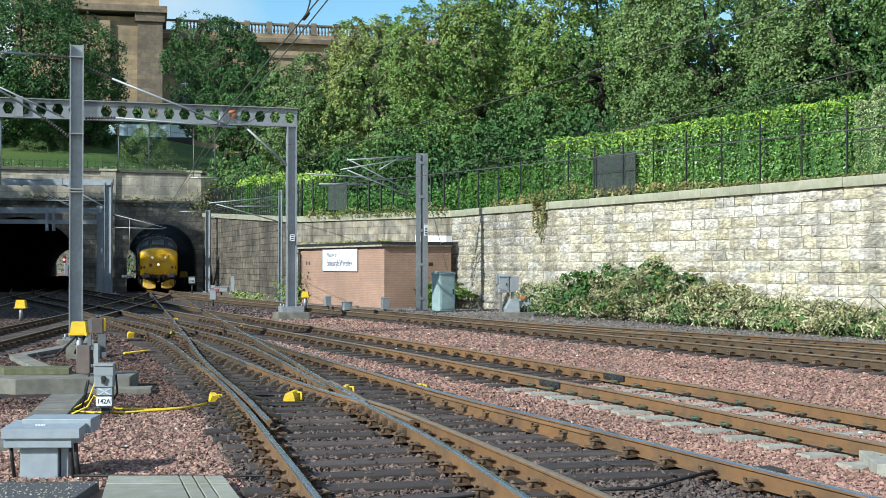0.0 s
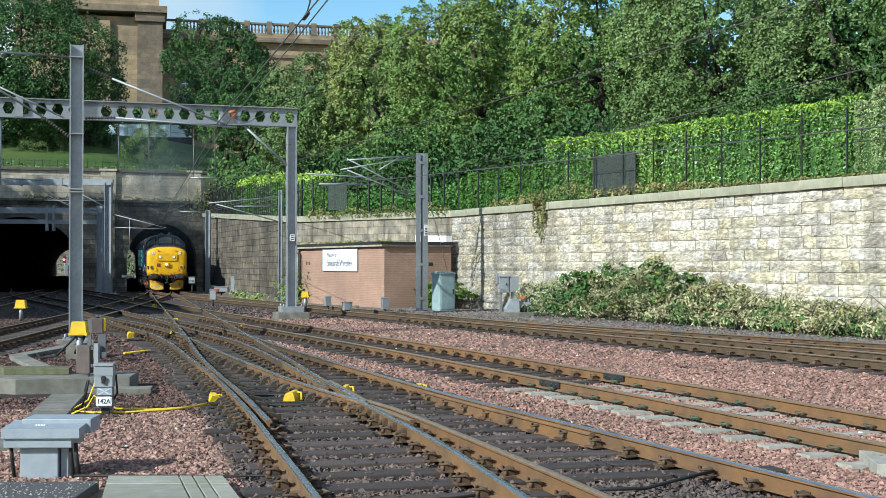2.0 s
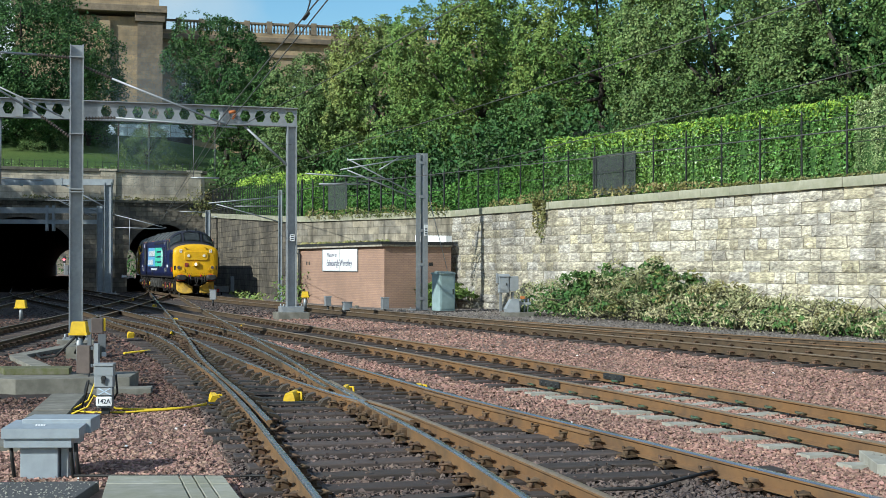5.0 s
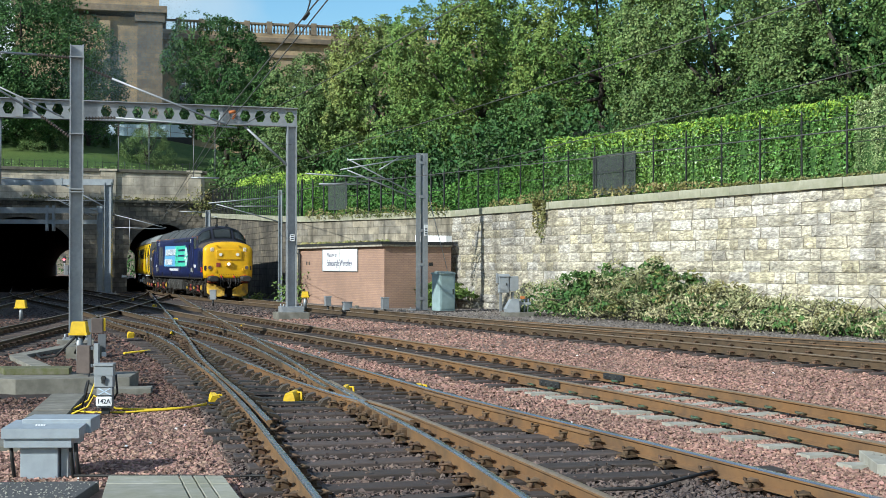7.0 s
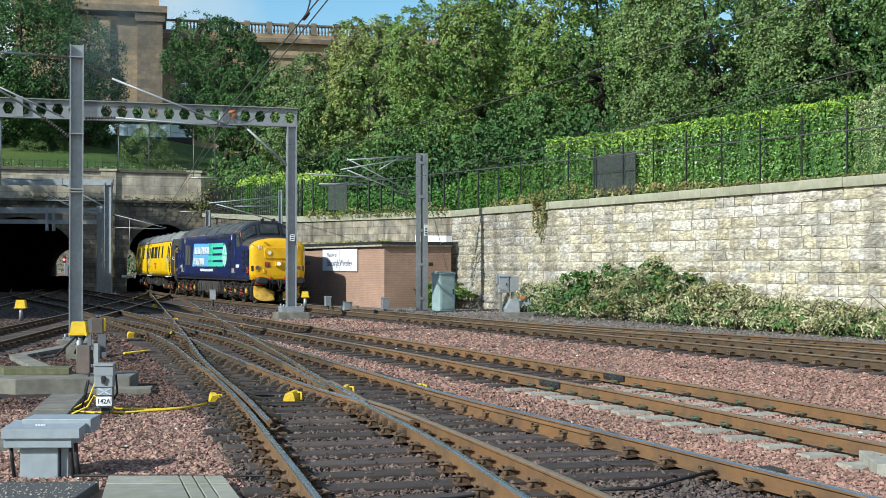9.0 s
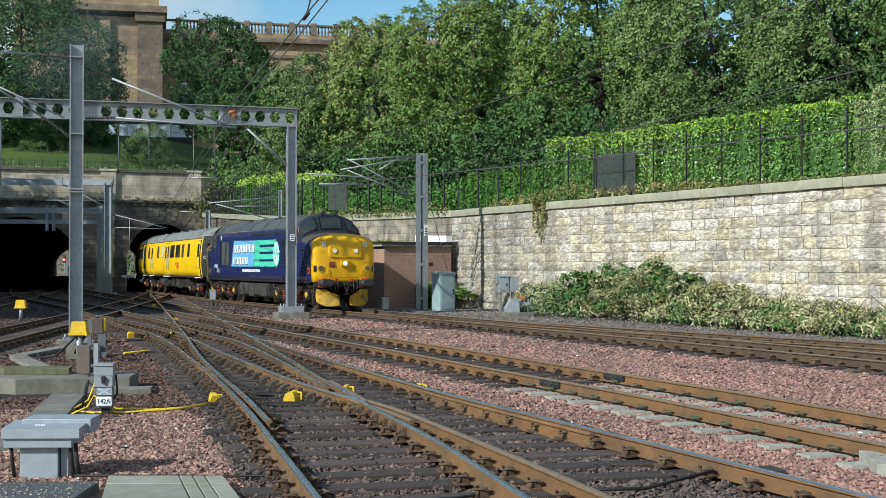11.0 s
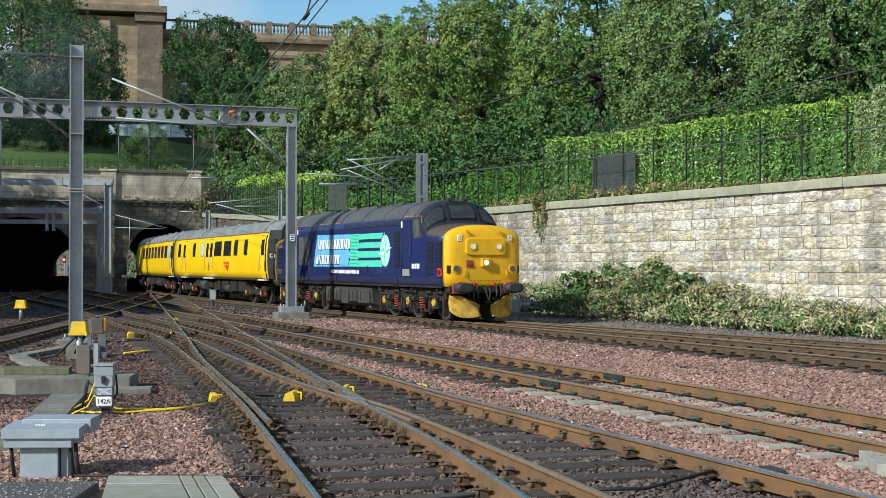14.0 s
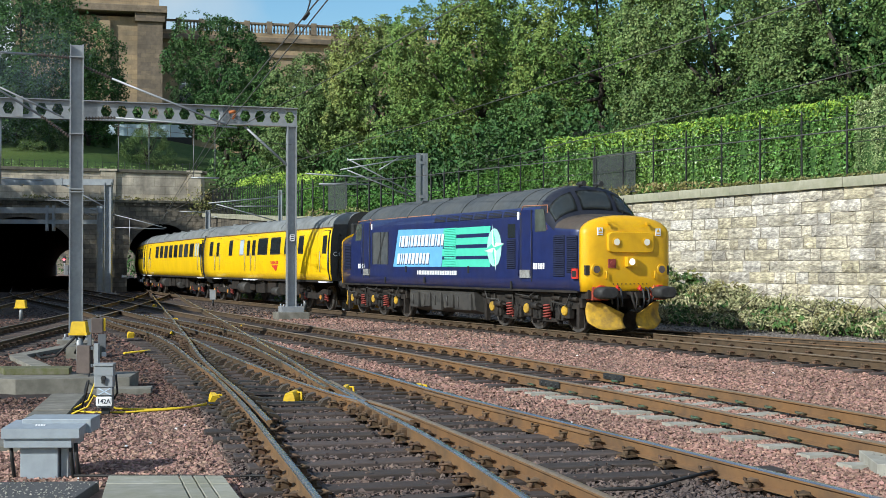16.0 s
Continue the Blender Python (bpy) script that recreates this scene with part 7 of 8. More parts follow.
# cables
for pts, mm, r, label in (
        ([(-3.3, 11.5, -0.16), (-2.8, 11.55, -0.17), (-2.3, 11.62, -0.18), (-2.0, 11.5, -0.17), (-1.75, 11.62, -0.18), (-1.5, 11.45, -0.15), (-1.3, 11.1, -0.17)], M_CABLE, 0.012, "black cable along the paving edge"),
        ([(-0.95, 10.1, -0.14), (-0.4, 10.15, -0.15), (0.1, 10.3, -0.14), (0.5, 10.6, -0.14), (0.62, 10.9, -0.15)], M_CABLE, 0.013, "black cable crossing between the rails"),
        ([(1.15, 10.6, -0.13), (1.7, 10.75, -0.14), (2.1, 11.2, -0.13), (2.4, 11.4, -0.1)], M_CABLE, 0.016, "black bond cable to the rail"),
        ([(-3.15, 17.5, -0.14), (-3.4, 17.25, -0.18), (-3.9, 17.05, -0.19), (-4.35, 17.1, -0.18), (-4.62, 17.0, 0.0), (-4.7, 17.0, -0.15), (-4.85, 16.8, -0.22)], M_CABLEY, 0.014, "yellow cable lying to the point clip"),
        ([(-3.2, 17.4, -0.16), (-3.6, 17.1, -0.19), (-4.15, 16.85, -0.2), (-4.6, 16.9, -0.21), (-4.95, 17.1, -0.21), (-4.8, 17.4, -0.1), (-4.68, 17.3, 0.15)], M_CABLEY, 0.013, "second yellow cable beside the post"),
        ([(-5.55, 20.2, 0.05), (-5.35, 19.2, -0.15), (-5.05, 18.2, -0.22), (-4.9, 17.4, -0.22), (-4.75, 17.1, 0.0), (-4.7, 17.05, 0.2)], M_CABLE, 0.014, "black cables hanging from the relay box"),
        ([(-4.42, 17.0, 0.25), (-4.3, 16.9, 0.28), (-4.28, 16.9, 0.05), (-4.36, 16.9, -0.1)], M_CABLE, 0.014, "looped black cable on the switch post"),
        ([(-7.2, 25.8, 0.3), (-7.5, 26.2, -0.05), (-7.7, 27.5, -0.15), (-8.4, 28.6, -0.18), (-8.7, 30.8, -0.1)], M_CABLE, 0.03, "black cables below the yellow hood"),
        ([(-7.35, 25.7, 0.3), (-7.8, 25.9, -0.1), (-8.3, 26.5, -0.18), (-8.9, 28.0, -0.18)], M_CABLE, 0.025, "loose black cable by the mast"),
        ([(-7.0, 28.2, -0.2), (-6.6, 29.2, -0.2), (-6.3, 29.8, -0.2)], M_CABLEY, 0.025, "short yellow cable by the rail")):
    bm = bmesh.new()
    rope(bm, pts, r, 7)
    tagged(part("cable", bm, mm), label, "cable", "trackside cables")


# concrete cable route and slabs
def block(name, outline, z0, z1, label, material=M_CONCRETE, cat="concrete slab", m=None):
    bm = bmesh.new()
    slab(bm, outline, z0, z1)
    es = [e for e in bm.edges if e.is_manifold]
    bmesh.ops.bevel(bm, geom=es, offset=0.005, segments=1, affect="EDGES")
    return tagged(part(name, bm, material, m=m), label, cat)


block("concrete_slab", [(-6.46, 19.42), (-4.84, 19.86), (-4.95, 20.9), (-7.9, 20.8), (-7.6, 20.0)], -0.26, 0.0, "thick mossy concrete slab on the ballast")
block("concrete_slab", [(-6.9, 20.2), (-5.9, 20.28), (-6.0, 20.8), (-7.2, 20.75)], 0.0, 0.1, "moss-topped concrete block on the slab", M_MOSSY)
block("concrete_slab", [(-5.3, 19.3), (-4.43, 19.5), (-4.5, 19.95), (-5.2, 19.74)], -0.26, -0.14, "low concrete slab end")
for i in range(5):
    y0, x0 = 13.4 + i * 1.12, -4.42 - i * 0.215
    block("trough_lid", [(x0 - 0.28, y0), (x0 + 0.2, y0 + 0.05), (x0 + 0.0, y0 + 1.1), (x0 - 0.48, y0 + 1.05)], -0.25, -0.165 + 0.004 * (i % 2), "grey concrete cable trough lid", cat="trough lid")
for i, (x0, y0, x1, y1) in enumerate(((-6.2, 21.6, -7.3, 23.6), (-7.3, 23.6, -8.5, 26.0), (-8.5, 26.0, -8.9, 26.9), (-8.9, 26.9, -8.8, 29.0), (-8.8, 29.0, -8.75, 31.3))):
    d = Vector((x1 - x0, y1 - y0, 0)).normalized() * 0.17
    n = Vector((-d.y, d.x, 0))
    block("trough_lid", [(x0 + n.x, y0 + n.y), (x0 - n.x, y0 - n.y), (x1 - n.x, y1 - n.y), (x1 + n.x, y1 + n.y)], -0.26, -0.15 + 0.003 * i, "narrow concrete cable trough", cat="trough lid")
block("mast_plinth", [(-7.9, 26.9), (-7.25, 26.9), (-7.3, 27.7), (-7.95, 27.7)], -0.26, 0.02, "small concrete plinth under cables")
block("asphalt_strip", [(-5.5, 6), (-2.86, 6), (-2.98, 11.15), (-5.5, 11.0)], -0.25, -0.15, "speckled old asphalt at the platform ramp end", M_ASPHALT, "asphalt")
for j, (ya, yb) in enumerate(((11.33, 10.92), (10.91, 9.95), (9.94, 8.9))):
    edges = [(-2.95, 0.21), (-2.325, 0.29), (-2.205, 0.295), (-2.1, 0.3), (-1.93, 0.3)]
    for (xa, sa), (xb, sb) in zip(edges, edges[1:]):
        block("paving_slab", [(xa + sa * (11.33 - yb) + 0.006, yb), (xb + sb * (11.33 - yb) - 0.006, yb), (xb + sb * (11.33 - ya) - 0.006, ya), (xa + sa * (11.33 - ya) + 0.006, ya)], -0.25, -0.13 - 0.003 * (j % 2), "worn grey paving slab beside the ballast", cat="paving slab", material=M_PAVING)
block("concrete_block", [(4.02, 11.9), (5.36, 11.6), (5.46, 12.5), (4.14, 12.8)], -0.25, -0.115, "square concrete block beside the sleepers", M_SLEEPERC)

# clips on the points
for x, y, a in ((-3.13, 17.55, 20), (-2.1, 17.95, -20), (-1.43, 18.75, -15), (-7.22, 34.3, 20), (-8.29, 34.0, 25), (-13.2, 58.6, 10), (-9.02, 43.08, 0), (-6.04, 38.79, 0), (-0.36, 19.0, 0), (-16.95, 69.75, 0)):
    c = thing("point_clip", pose(x, y, -0.17, 0, 0, a), "yellow plastic cover over a point fitting", "point clip", "yellow point clips")
    bm = bmesh.new()
    loft(bm, [[(-0.10 * k, -0.13, z), (0.115 * k, -0.11, z + 0.012), (0.085 * k, 0.10, z + e), (-0.07 * k, 0.11, z + e)] for z, k, e in ((-0.05, 0.8, 0), (0.05, 0.74, 0.02), (0.1, 0.55, 0.03), (0.12, 0.4, 0.03))])
    part("cover", bm, M_YELLOWBOX, c)
    bm = bmesh.new()
    rope(bm, [(0.03, 0.05, 0.12), (0.11, 0.05, 0.12), (0.14, 0.0, 0.02)], 0.016, 6)
    part("strap", bm, M_YELLOWBOX, c)
# rail joints
for fx, off, y in ((line_e, -0.80, 20.0), (line_e, 0.80, 19.4 + 1.2)):
    s = (fx(y + 0.05) - fx(y - 0.05)) / 0.1
    k = 1 / math.hypot(1, s)
    bm = bmesh.new()
    for e in (-0.03, 0.03):
        box(bm, e - 0.02, e + 0.02, -0.32, 0.32, -0.135, -0.035, bevel=0.01)
    for q in (-0.24, -0.09, 0.09, 0.24):
        tube(bm, (-0.07, q, -0.085), (0.07, q, -0.085), 0.022, 6)
    tagged(part("insulated_rail_joint", bm, M_BLACK, m=pose(fx(y) + (0.752 if off > 0 else -0.752) * k, y - (0.752 if off > 0 else -0.752) * s * k, 0, 0, 0, math.degrees(math.atan2(-s * k, k)))), "black bolted fishplate joint on the rail", "rail joint", "insulated joints")


# ---- plants ----
RNG = np.random.default_rng(7)


def leaf_cloud(points, normals, size, spread=0.7, long=1.6):
    """Folded leaf blades at points, turned roughly along the normals."""
    n = len(points)
    nr = normals + RNG.normal(0, spread, (n, 3))
    nr /= np.linalg.norm(nr, axis=1, keepdims=True) + 1e-9
    t = np.cross(nr, RNG.normal(0, 1, (n, 3)))
    t /= np.linalg.norm(t, axis=1, keepdims=True) + 1e-9
    b = np.cross(nr, t)
    s = (size * RNG.uniform(0.6, 1.3, n))[:, None]
    t, b = t * s * long / 2, b * s / 2
    droop = nr * s * 0.18
    v = np.stack([points - t, points - b * 1.0 + droop, points + t * 1.0, points + b * 1.0 + droop], 1).reshape(-1, 3)
    k = np.arange(n)[:, None] * 4
    return v, np.concatenate([np.hstack([k, k + 1, k + 2]), np.hstack([k, k + 2, k + 3])])


def clump_points(centres, radii, per, flat=0.62):
    c = np.repeat(centres, per, 0)
    r = np.repeat(radii, per)[:, None]
    d = RNG.normal(0, 1, (len(c), 3))
    d[:, 2] = np.where(RNG.random(len(c)) < 0.7, np.abs(d[:, 2]), d[:, 2])
    d /= np.linalg.norm(d, axis=1, keepdims=True)
    p = c + d * r * (RNG.random((len(c), 1)) ** 0.35) * np.array([1, 1, flat])
    return p, d


def mesh_leaves(name, v, f, material):
    me = bpy.data.meshes.new(name)
    fill(me, v, f)
    me.shade_flat()
    me.materials.append(material)
    return me


def crown_points(r, rz, count, leaves, clump, seed):
    """Leaf places and outward directions: small sprays over the skins of a dozen overlapping lobes."""
    g = np.random.default_rng(seed)
    lobes = 15
    d = g.normal(0, 1, (lobes, 3))
    d /= np.linalg.norm(d, axis=1, keepdims=True)
    d[:, 2] = np.where(d[:, 2] < -0.78, -0.6 * d[:, 2], d[:, 2])
    size = np.array([r, r, rz])
    mid = d * g.uniform(0.5, 0.8, (lobes, 1)) * size
    mid[0] = (0, 0, 0)
    rad = g.uniform(0.3, 0.48, lobes)
    rad[0] = 0.62
    out = g.normal(0, 1, (count * 2, 3))
    out /= np.linalg.norm(out, axis=1, keepdims=True)
    own = g.integers(0, lobes, count * 2)
    cen = mid[own] + out * (rad[own] * g.uniform(0.72, 1.08, count * 2))[:, None] * size
    gap = (((cen[:, None] - mid[None]) / size) ** 2).sum(2) ** 0.5 / rad[None]
    gap[np.arange(len(cen)), own] = 9
    keep = gap.min(1) > 0.72
    cen, out = cen[keep][:count], out[keep][:count]
    n = len(cen)
    a = np.repeat(cen, leaves, 0)
    e = g.normal(0, 1, (n * leaves, 3))
    e /= np.linalg.norm(e, axis=1, keepdims=True)
    e *= np.repeat(g.uniform(0.6, 1.4, n), leaves)[:, None] * clump * g.random((n * leaves, 1)) ** 0.45
    # sprays hang: longer across and down the crown than outward
    o = np.repeat(out, leaves, 0)
    e -= o * (e * o).sum(1, keepdims=True) * 0.45
    return a + e, o, mid, rad


def tree(x, y, z0, zc, r, rz, material, label, clumps=70, per=190, size=0.26, gap=0.0):
    t = thing("tree", pose(x, y, z0), label, "tree", "trees on the bank")
    h = zc - z0
    total = int(clumps * 1.95 * per * 0.92)
    leaves = 30
    p, nrm, mid, rad = crown_points(r, rz, total // leaves, leaves, 0.16 + 0.045 * r, int(abs(x * 31 + y * 7)))
    p += np.array([0, 0, h])
    cen = mid + np.array([0, 0, h])
    v, f = leaf_cloud(p, nrm * 0.8 + np.array([-0.1, -0.2, 0.35]), size * 0.5, 0.6, 1.3)
    part("crown", mesh_leaves("crown", v, f, material), None, t)
    bm = bmesh.new()
    rnd = random.Random(int(x * 10))
    tr = 0.03 * r + 0.1
    top = Vector((rnd.uniform(-0.4, 0.4), rnd.uniform(-0.4, 0.4), h * 0.9))
    mid = Vector((rnd.uniform(-0.3, 0.3), 0, h * 0.5))
    tube(bm, (0, 0, -1.0), mid, tr * 1.3, 9, r2=tr)
    tube(bm, mid, top, tr, 9, r2=tr * 0.35)
    part("trunk", bm, M_BARK, t)
    for i in range(6):
        c = cen[rnd.randrange(len(cen))]
        base = mid.lerp(top, rnd.uniform(0.0, 0.7))
        bm = bmesh.new()
        q = Vector(c)
        tube(bm, base, base.lerp(q, 0.5) + Vector((0, 0, -0.2)), tr * 0.45, 7, r2=tr * 0.3)
        tube(bm, base.lerp(q, 0.5) + Vector((0, 0, -0.2)), q, tr * 0.3, 6, r2=tr * 0.1)
        part("limb", bm, M_BARK, t)
    return t


# the left-hand trees wear the leaf green that has shade painted in
for x, y, z0, zc, r, rz, mm, label, cl, per, size in (
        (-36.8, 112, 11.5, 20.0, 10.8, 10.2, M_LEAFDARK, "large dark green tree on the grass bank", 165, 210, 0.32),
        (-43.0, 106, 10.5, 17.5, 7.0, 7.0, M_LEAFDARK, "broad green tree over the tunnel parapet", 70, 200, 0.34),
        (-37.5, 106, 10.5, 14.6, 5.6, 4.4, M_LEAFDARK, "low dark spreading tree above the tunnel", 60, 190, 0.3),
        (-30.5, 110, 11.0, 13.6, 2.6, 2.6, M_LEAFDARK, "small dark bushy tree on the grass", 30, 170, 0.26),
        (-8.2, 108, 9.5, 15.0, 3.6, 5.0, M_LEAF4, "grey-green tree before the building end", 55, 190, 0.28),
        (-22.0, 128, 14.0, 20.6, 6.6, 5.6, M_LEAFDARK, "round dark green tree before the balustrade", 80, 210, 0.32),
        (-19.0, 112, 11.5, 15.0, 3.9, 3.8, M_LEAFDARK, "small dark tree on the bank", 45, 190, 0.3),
        (-16.0, 104, 8.5, 12.2, 4.4, 3.6, M_LEAF, "dense dark shrubby tree", 55, 190, 0.28),
        (-10.4, 98, 7.0, 12.6, 3.4, 4.8, M_LEAF4, "grey-green tree on the bank", 70, 200, 0.26),
        (-15.0, 112, 10.0, 15.2, 3.4, 3.8, M_LEAF, "dark tree before the long building", 55, 190, 0.3),
        (-3.6, 82, 6.2, 12.2, 4.2, 6.0, M_LEAF3, "tall sycamore with yellowing leaves", 100, 220, 0.25),
        (-8.6, 84, 5.8, 9.8, 3.4, 3.8, M_LEAF4, "grey-green sapling thicket behind the fence", 50, 200, 0.24),
        (2.2, 77, 6.4, 13.2, 5.2, 7.2, M_LEAF2, "tall green sycamore on the bank", 110, 220, 0.25),
        (-0.6, 74, 5.6, 8.4, 3.4, 3.2, M_LEAF2, "low green tree under the sycamores", 45, 190, 0.23),
        (8.6, 71, 6.4, 14.0, 5.3, 7.0, M_LEAF2, "broad green sycamore on the bank", 110, 220, 0.25),
        (5.0, 68, 5.5, 8.2, 3.2, 3.0, M_LEAF, "shaded low tree behind the fence", 40, 190, 0.22),
        (13.4, 63, 6.2, 12.8, 4.9, 6.4, M_LEAF4, "green tree with pale leaf undersides", 100, 220, 0.23),
        (10.4, 60, 5.3, 7.9, 3.0, 2.6, M_LEAF4, "low greyish tree behind the hedge", 40, 190, 0.2),
        (17.8, 57, 6.2, 11.8, 4.8, 5.8, M_LEAF4, "green tree over the laurel hedge", 100, 220, 0.22),
        (21.5, 52, 6.0, 11.0, 4.6, 5.6, M_LEAF, "dark green tree at the end of the hedge", 90, 210, 0.22),
        (14.6, 54, 5.0, 7.6, 2.6, 2.4, M_LEAF, "shaded low tree above the hedge", 36, 190, 0.19),
        (13.5, 88, 8.5, 17.0, 6.5, 8.5, M_LEAF, "tall dark tree at the back", 60, 180, 0.34),
        (28.5, 66, 8.0, 14.5, 6.0, 7.0, M_LEAF2, "tall green tree beyond the hedge", 60, 180, 0.32)):
    tree(x, y, z0, zc, r, rz, mm, label, cl, per, size)
# park trees on the other side of the cutting, whose shade dapples the portal
for x, y, zc, r, rz in ((-48.4, 75.0, 18.0, 5.6, 5.4), (-38.6, 80.2, 16.6, 4.6, 4.8), (-55.0, 73.0, 18.8, 5.8, 5.6)):
    tree(x, y, 8.8, zc, r, rz, M_LEAF, "tall park tree above the cutting wall", 42, 190, 0.34)
tree(-25.0, 108, 9.5, 11.7, 2.7, 2.2, M_LEAF4, "thin grey-leaved young tree on the grass bank", 46, 150, 0.12)
tree(-33.6, 107, 9.3, 11.6, 2.5, 2.2, M_LEAF4, "thin pale young tree behind the parapet railings", 44, 150, 0.12)


def along_wall(s, back, z):
    return WALL @ Vector((s, back, z + 0.24))


def plant_mass(name, label, cat, stations, n, size, material, kind="", long=1.7, core=None, group="", lean=(0, 0, 0.3), spread=0.8):
    """Leaves through a long mass: stations of (s, back0, back1, z0, z1) along the retaining wall."""
    st = np.array(stations, float)
    s = RNG.uniform(st[0, 0], st[-1, 0], n)
    g = [np.interp(s, st[:, 0], st[:, i]) for i in range(1, 5)]
    bulge = 0.16 * np.sin(s * 3.1) * np.sin(s * 1.3 + 1) + 0.10 * np.sin(s * 7.3)
    u, w = RNG.random(n), RNG.random(n) ** 0.8
    side = RNG.random(n) < 0.62
    back = np.where(side, g[0] + (g[1] - g[0]) * 0.22 * RNG.random(n), g[0] + (g[1] - g[0]) * u)
    z = np.where(side, g[2] + (g[3] - g[2]) * w, g[3] - 0.25 * RNG.random(n)) + bulge * (g[3] - g[2]) * 0.3
    back = back - bulge * 0.5
    m = np.array(WALL)
    loc = np.stack([s, back, z + 0.24, np.ones(n)], 1)
    p = (loc @ m.T)[:, :3]
    nrm = np.where(side[:, None], np.array([-0.9, -0.45, 0.35]), np.array([-0.2, -0.1, 1.0])) + np.array(lean)
    v, f = leaf_cloud(p, nrm, size, spread, long)
    ob = tagged(new(name, mesh_leaves(name, v, f, material)), label, cat, group, kind)
    if core:
        bm = bmesh.new()
        loft(bm, [[along_wall(a, b0 + 0.14, z0 - 0.1), along_wall(a, b1 - 0.1, z0 - 0.1), along_wall(a, b1 - 0.1, z1 - 0.22), along_wall(a, b0 + 0.14, z1 - 0.22)] for a, b0, b1, z0, z1 in stations])
        part("inner_growth", bm, core, ob)
    return ob


plant_mass("laurel_hedge", "clipped bright green laurel hedge behind the fence", "hedge", [(7.0, 0.9, 2.3, 4.2, 7.0), (12, 0.9, 2.3, 4.2, 6.85), (18, 0.9, 2.3, 4.25, 6.75), (25.2, 0.9, 2.3, 4.25, 6.75)], 70000, 0.068, M_HEDGE, core=M_LEAF, spread=1.0)
plant_mass("laurel_hedge", "fresh yellow-green shoots along the hedge top", "hedge", [(7.0, 0.9, 1.5, 6.5, 7.05), (12, 0.9, 1.5, 6.35, 6.92), (18, 0.9, 1.5, 6.3, 6.85), (25.2, 0.9, 1.5, 6.3, 6.82)], 5200, 0.055, M_SHOOT, long=3.0, spread=1.3)
plant_mass("laurel_hedge", "lower ragged green hedge behind the fence", "hedge", [(-1.5, 0.9, 2.4, 4.2, 5.9), (7.0, 0.9, 2.4, 4.2, 6.2)], 22000, 0.08, M_HEDGEDARK, core=M_LEAF)
plant_mass("variegated_bush", "pale variegated evergreen bush at the hedge end", "bush", [(25.1, 0.7, 2.6, 4.3, 6.5), (26.4, 0.6, 2.9, 4.3, 7.0), (28.6, 0.6, 2.9, 4.3, 6.9), (29.6, 0.7, 2.4, 4.3, 6.3)], 42000, 0.042, M_VARIEG, core=M_LEAF)
plant_mass("laurel_hedge", "bright green hedge beyond the bush", "hedge", [(29.5, 0.9, 2.3, 4.25, 6.6), (36, 0.9, 2.3, 4.25, 6.6)], 9000, 0.09, M_HEDGE, core=M_LEAF)
# cut brushwood heaped against the wall
HEAP = [(9.4, 0.6), (9.9, 1.0), (10.3, 1.15), (11.0, 1.0), (12.5, 1.35), (14.0, 1.95), (15.2, 1.6), (16.5, 1.35), (18.0, 1.95), (19.2, 1.5), (20.5, 1.2), (22.0, 1.0), (24.0, 0.75), (26.0, 0.6), (31.0, 0.45)]


def heap(label, n, lo, hi, rad, per, size, material, long, high=(0.0, 1.0)):
    s = RNG.uniform(lo, hi, n)
    top = np.interp(s, [a for a, _ in HEAP], [b for _, b in HEAP]) * RNG.uniform(0.75, 1.12, n)
    k = RNG.uniform(high[0], high[1], n)
    back = -0.35 - 2.55 * RNG.random(n) * (1 - 0.45 * k)
    z = np.maximum(0.0, top * k - 0.12) * np.clip((back + 3.2) / 1.0, 0.3, 1)
    cen = (np.stack([s, back, z + 0.24, np.ones(n)], 1) @ np.array(WALL).T)[:, :3]
    p, nrm = clump_points(cen, RNG.uniform(rad * 0.6, rad * 1.4, n), per, 0.8)
    p[:, 2] = np.maximum(p[:, 2], -0.16)
    v, f = leaf_cloud(p, nrm + np.array([-0.3, -0.4, 0.3]), size, 1.0, long)
    return tagged(new("brushwood_heap", mesh_leaves("brushwood_heap", v, f, material)), label, "brushwood", kind="stuff")


heap("heap of cut wilting branches against the wall", 450, 9.8, 31.0, 0.36, 84, 0.052, M_CUT, 2.8)
heap("dark inner leaves of the cut branches", 180, 9.9, 30.0, 0.36, 40, 0.085, M_LEAF, 1.8, (0.0, 0.75))
heap("fresh green leafy branches on the heap", 30, 12.8, 15.4, 0.32, 60, 0.10, M_LEAF, 1.7, (0.3, 1.0))
heap("fresh green leafy branches at the heap's middle", 18, 17.4, 19.0, 0.3, 60, 0.10, M_LEAF, 1.7, (0.5, 1.0))
heap("brown dead leaves in the heap", 120, 15.0, 31.0, 0.3, 40, 0.075, M_IVY, 2.4, (0.2, 1.0))
plant_mass("undergrowth", "tall green weeds beside the grey cabinet", "weeds", [(0.4, -2.2, -0.4, -0.1, 0.7), (1.6, -2.2, -0.3, -0.1, 0.95), (3.2, -1.8, -0.3, -0.1, 0.5)], 900, 0.16, M_LEAF2, kind="stuff", long=2.6, spread=1.0)
plant_mass("undergrowth", "dry weeds and dead flowers along the coping", "weeds", [(3.0, 0.25, 0.8, 4.3, 4.6), (8.0, 0.15, 0.8, 4.3, 4.85), (10.0, 0.15, 0.8, 4.3, 5.2), (11.5, 0.15, 0.8, 4.3, 4.7), (16, 0.25, 0.8, 4.3, 4.75), (20, 0.25, 0.8, 4.3, 4.5), (30, 0.3, 0.8, 4.3, 4.4)], 1900, 0.06, M_IVY, kind="stuff", long=3.0, spread=1.2)
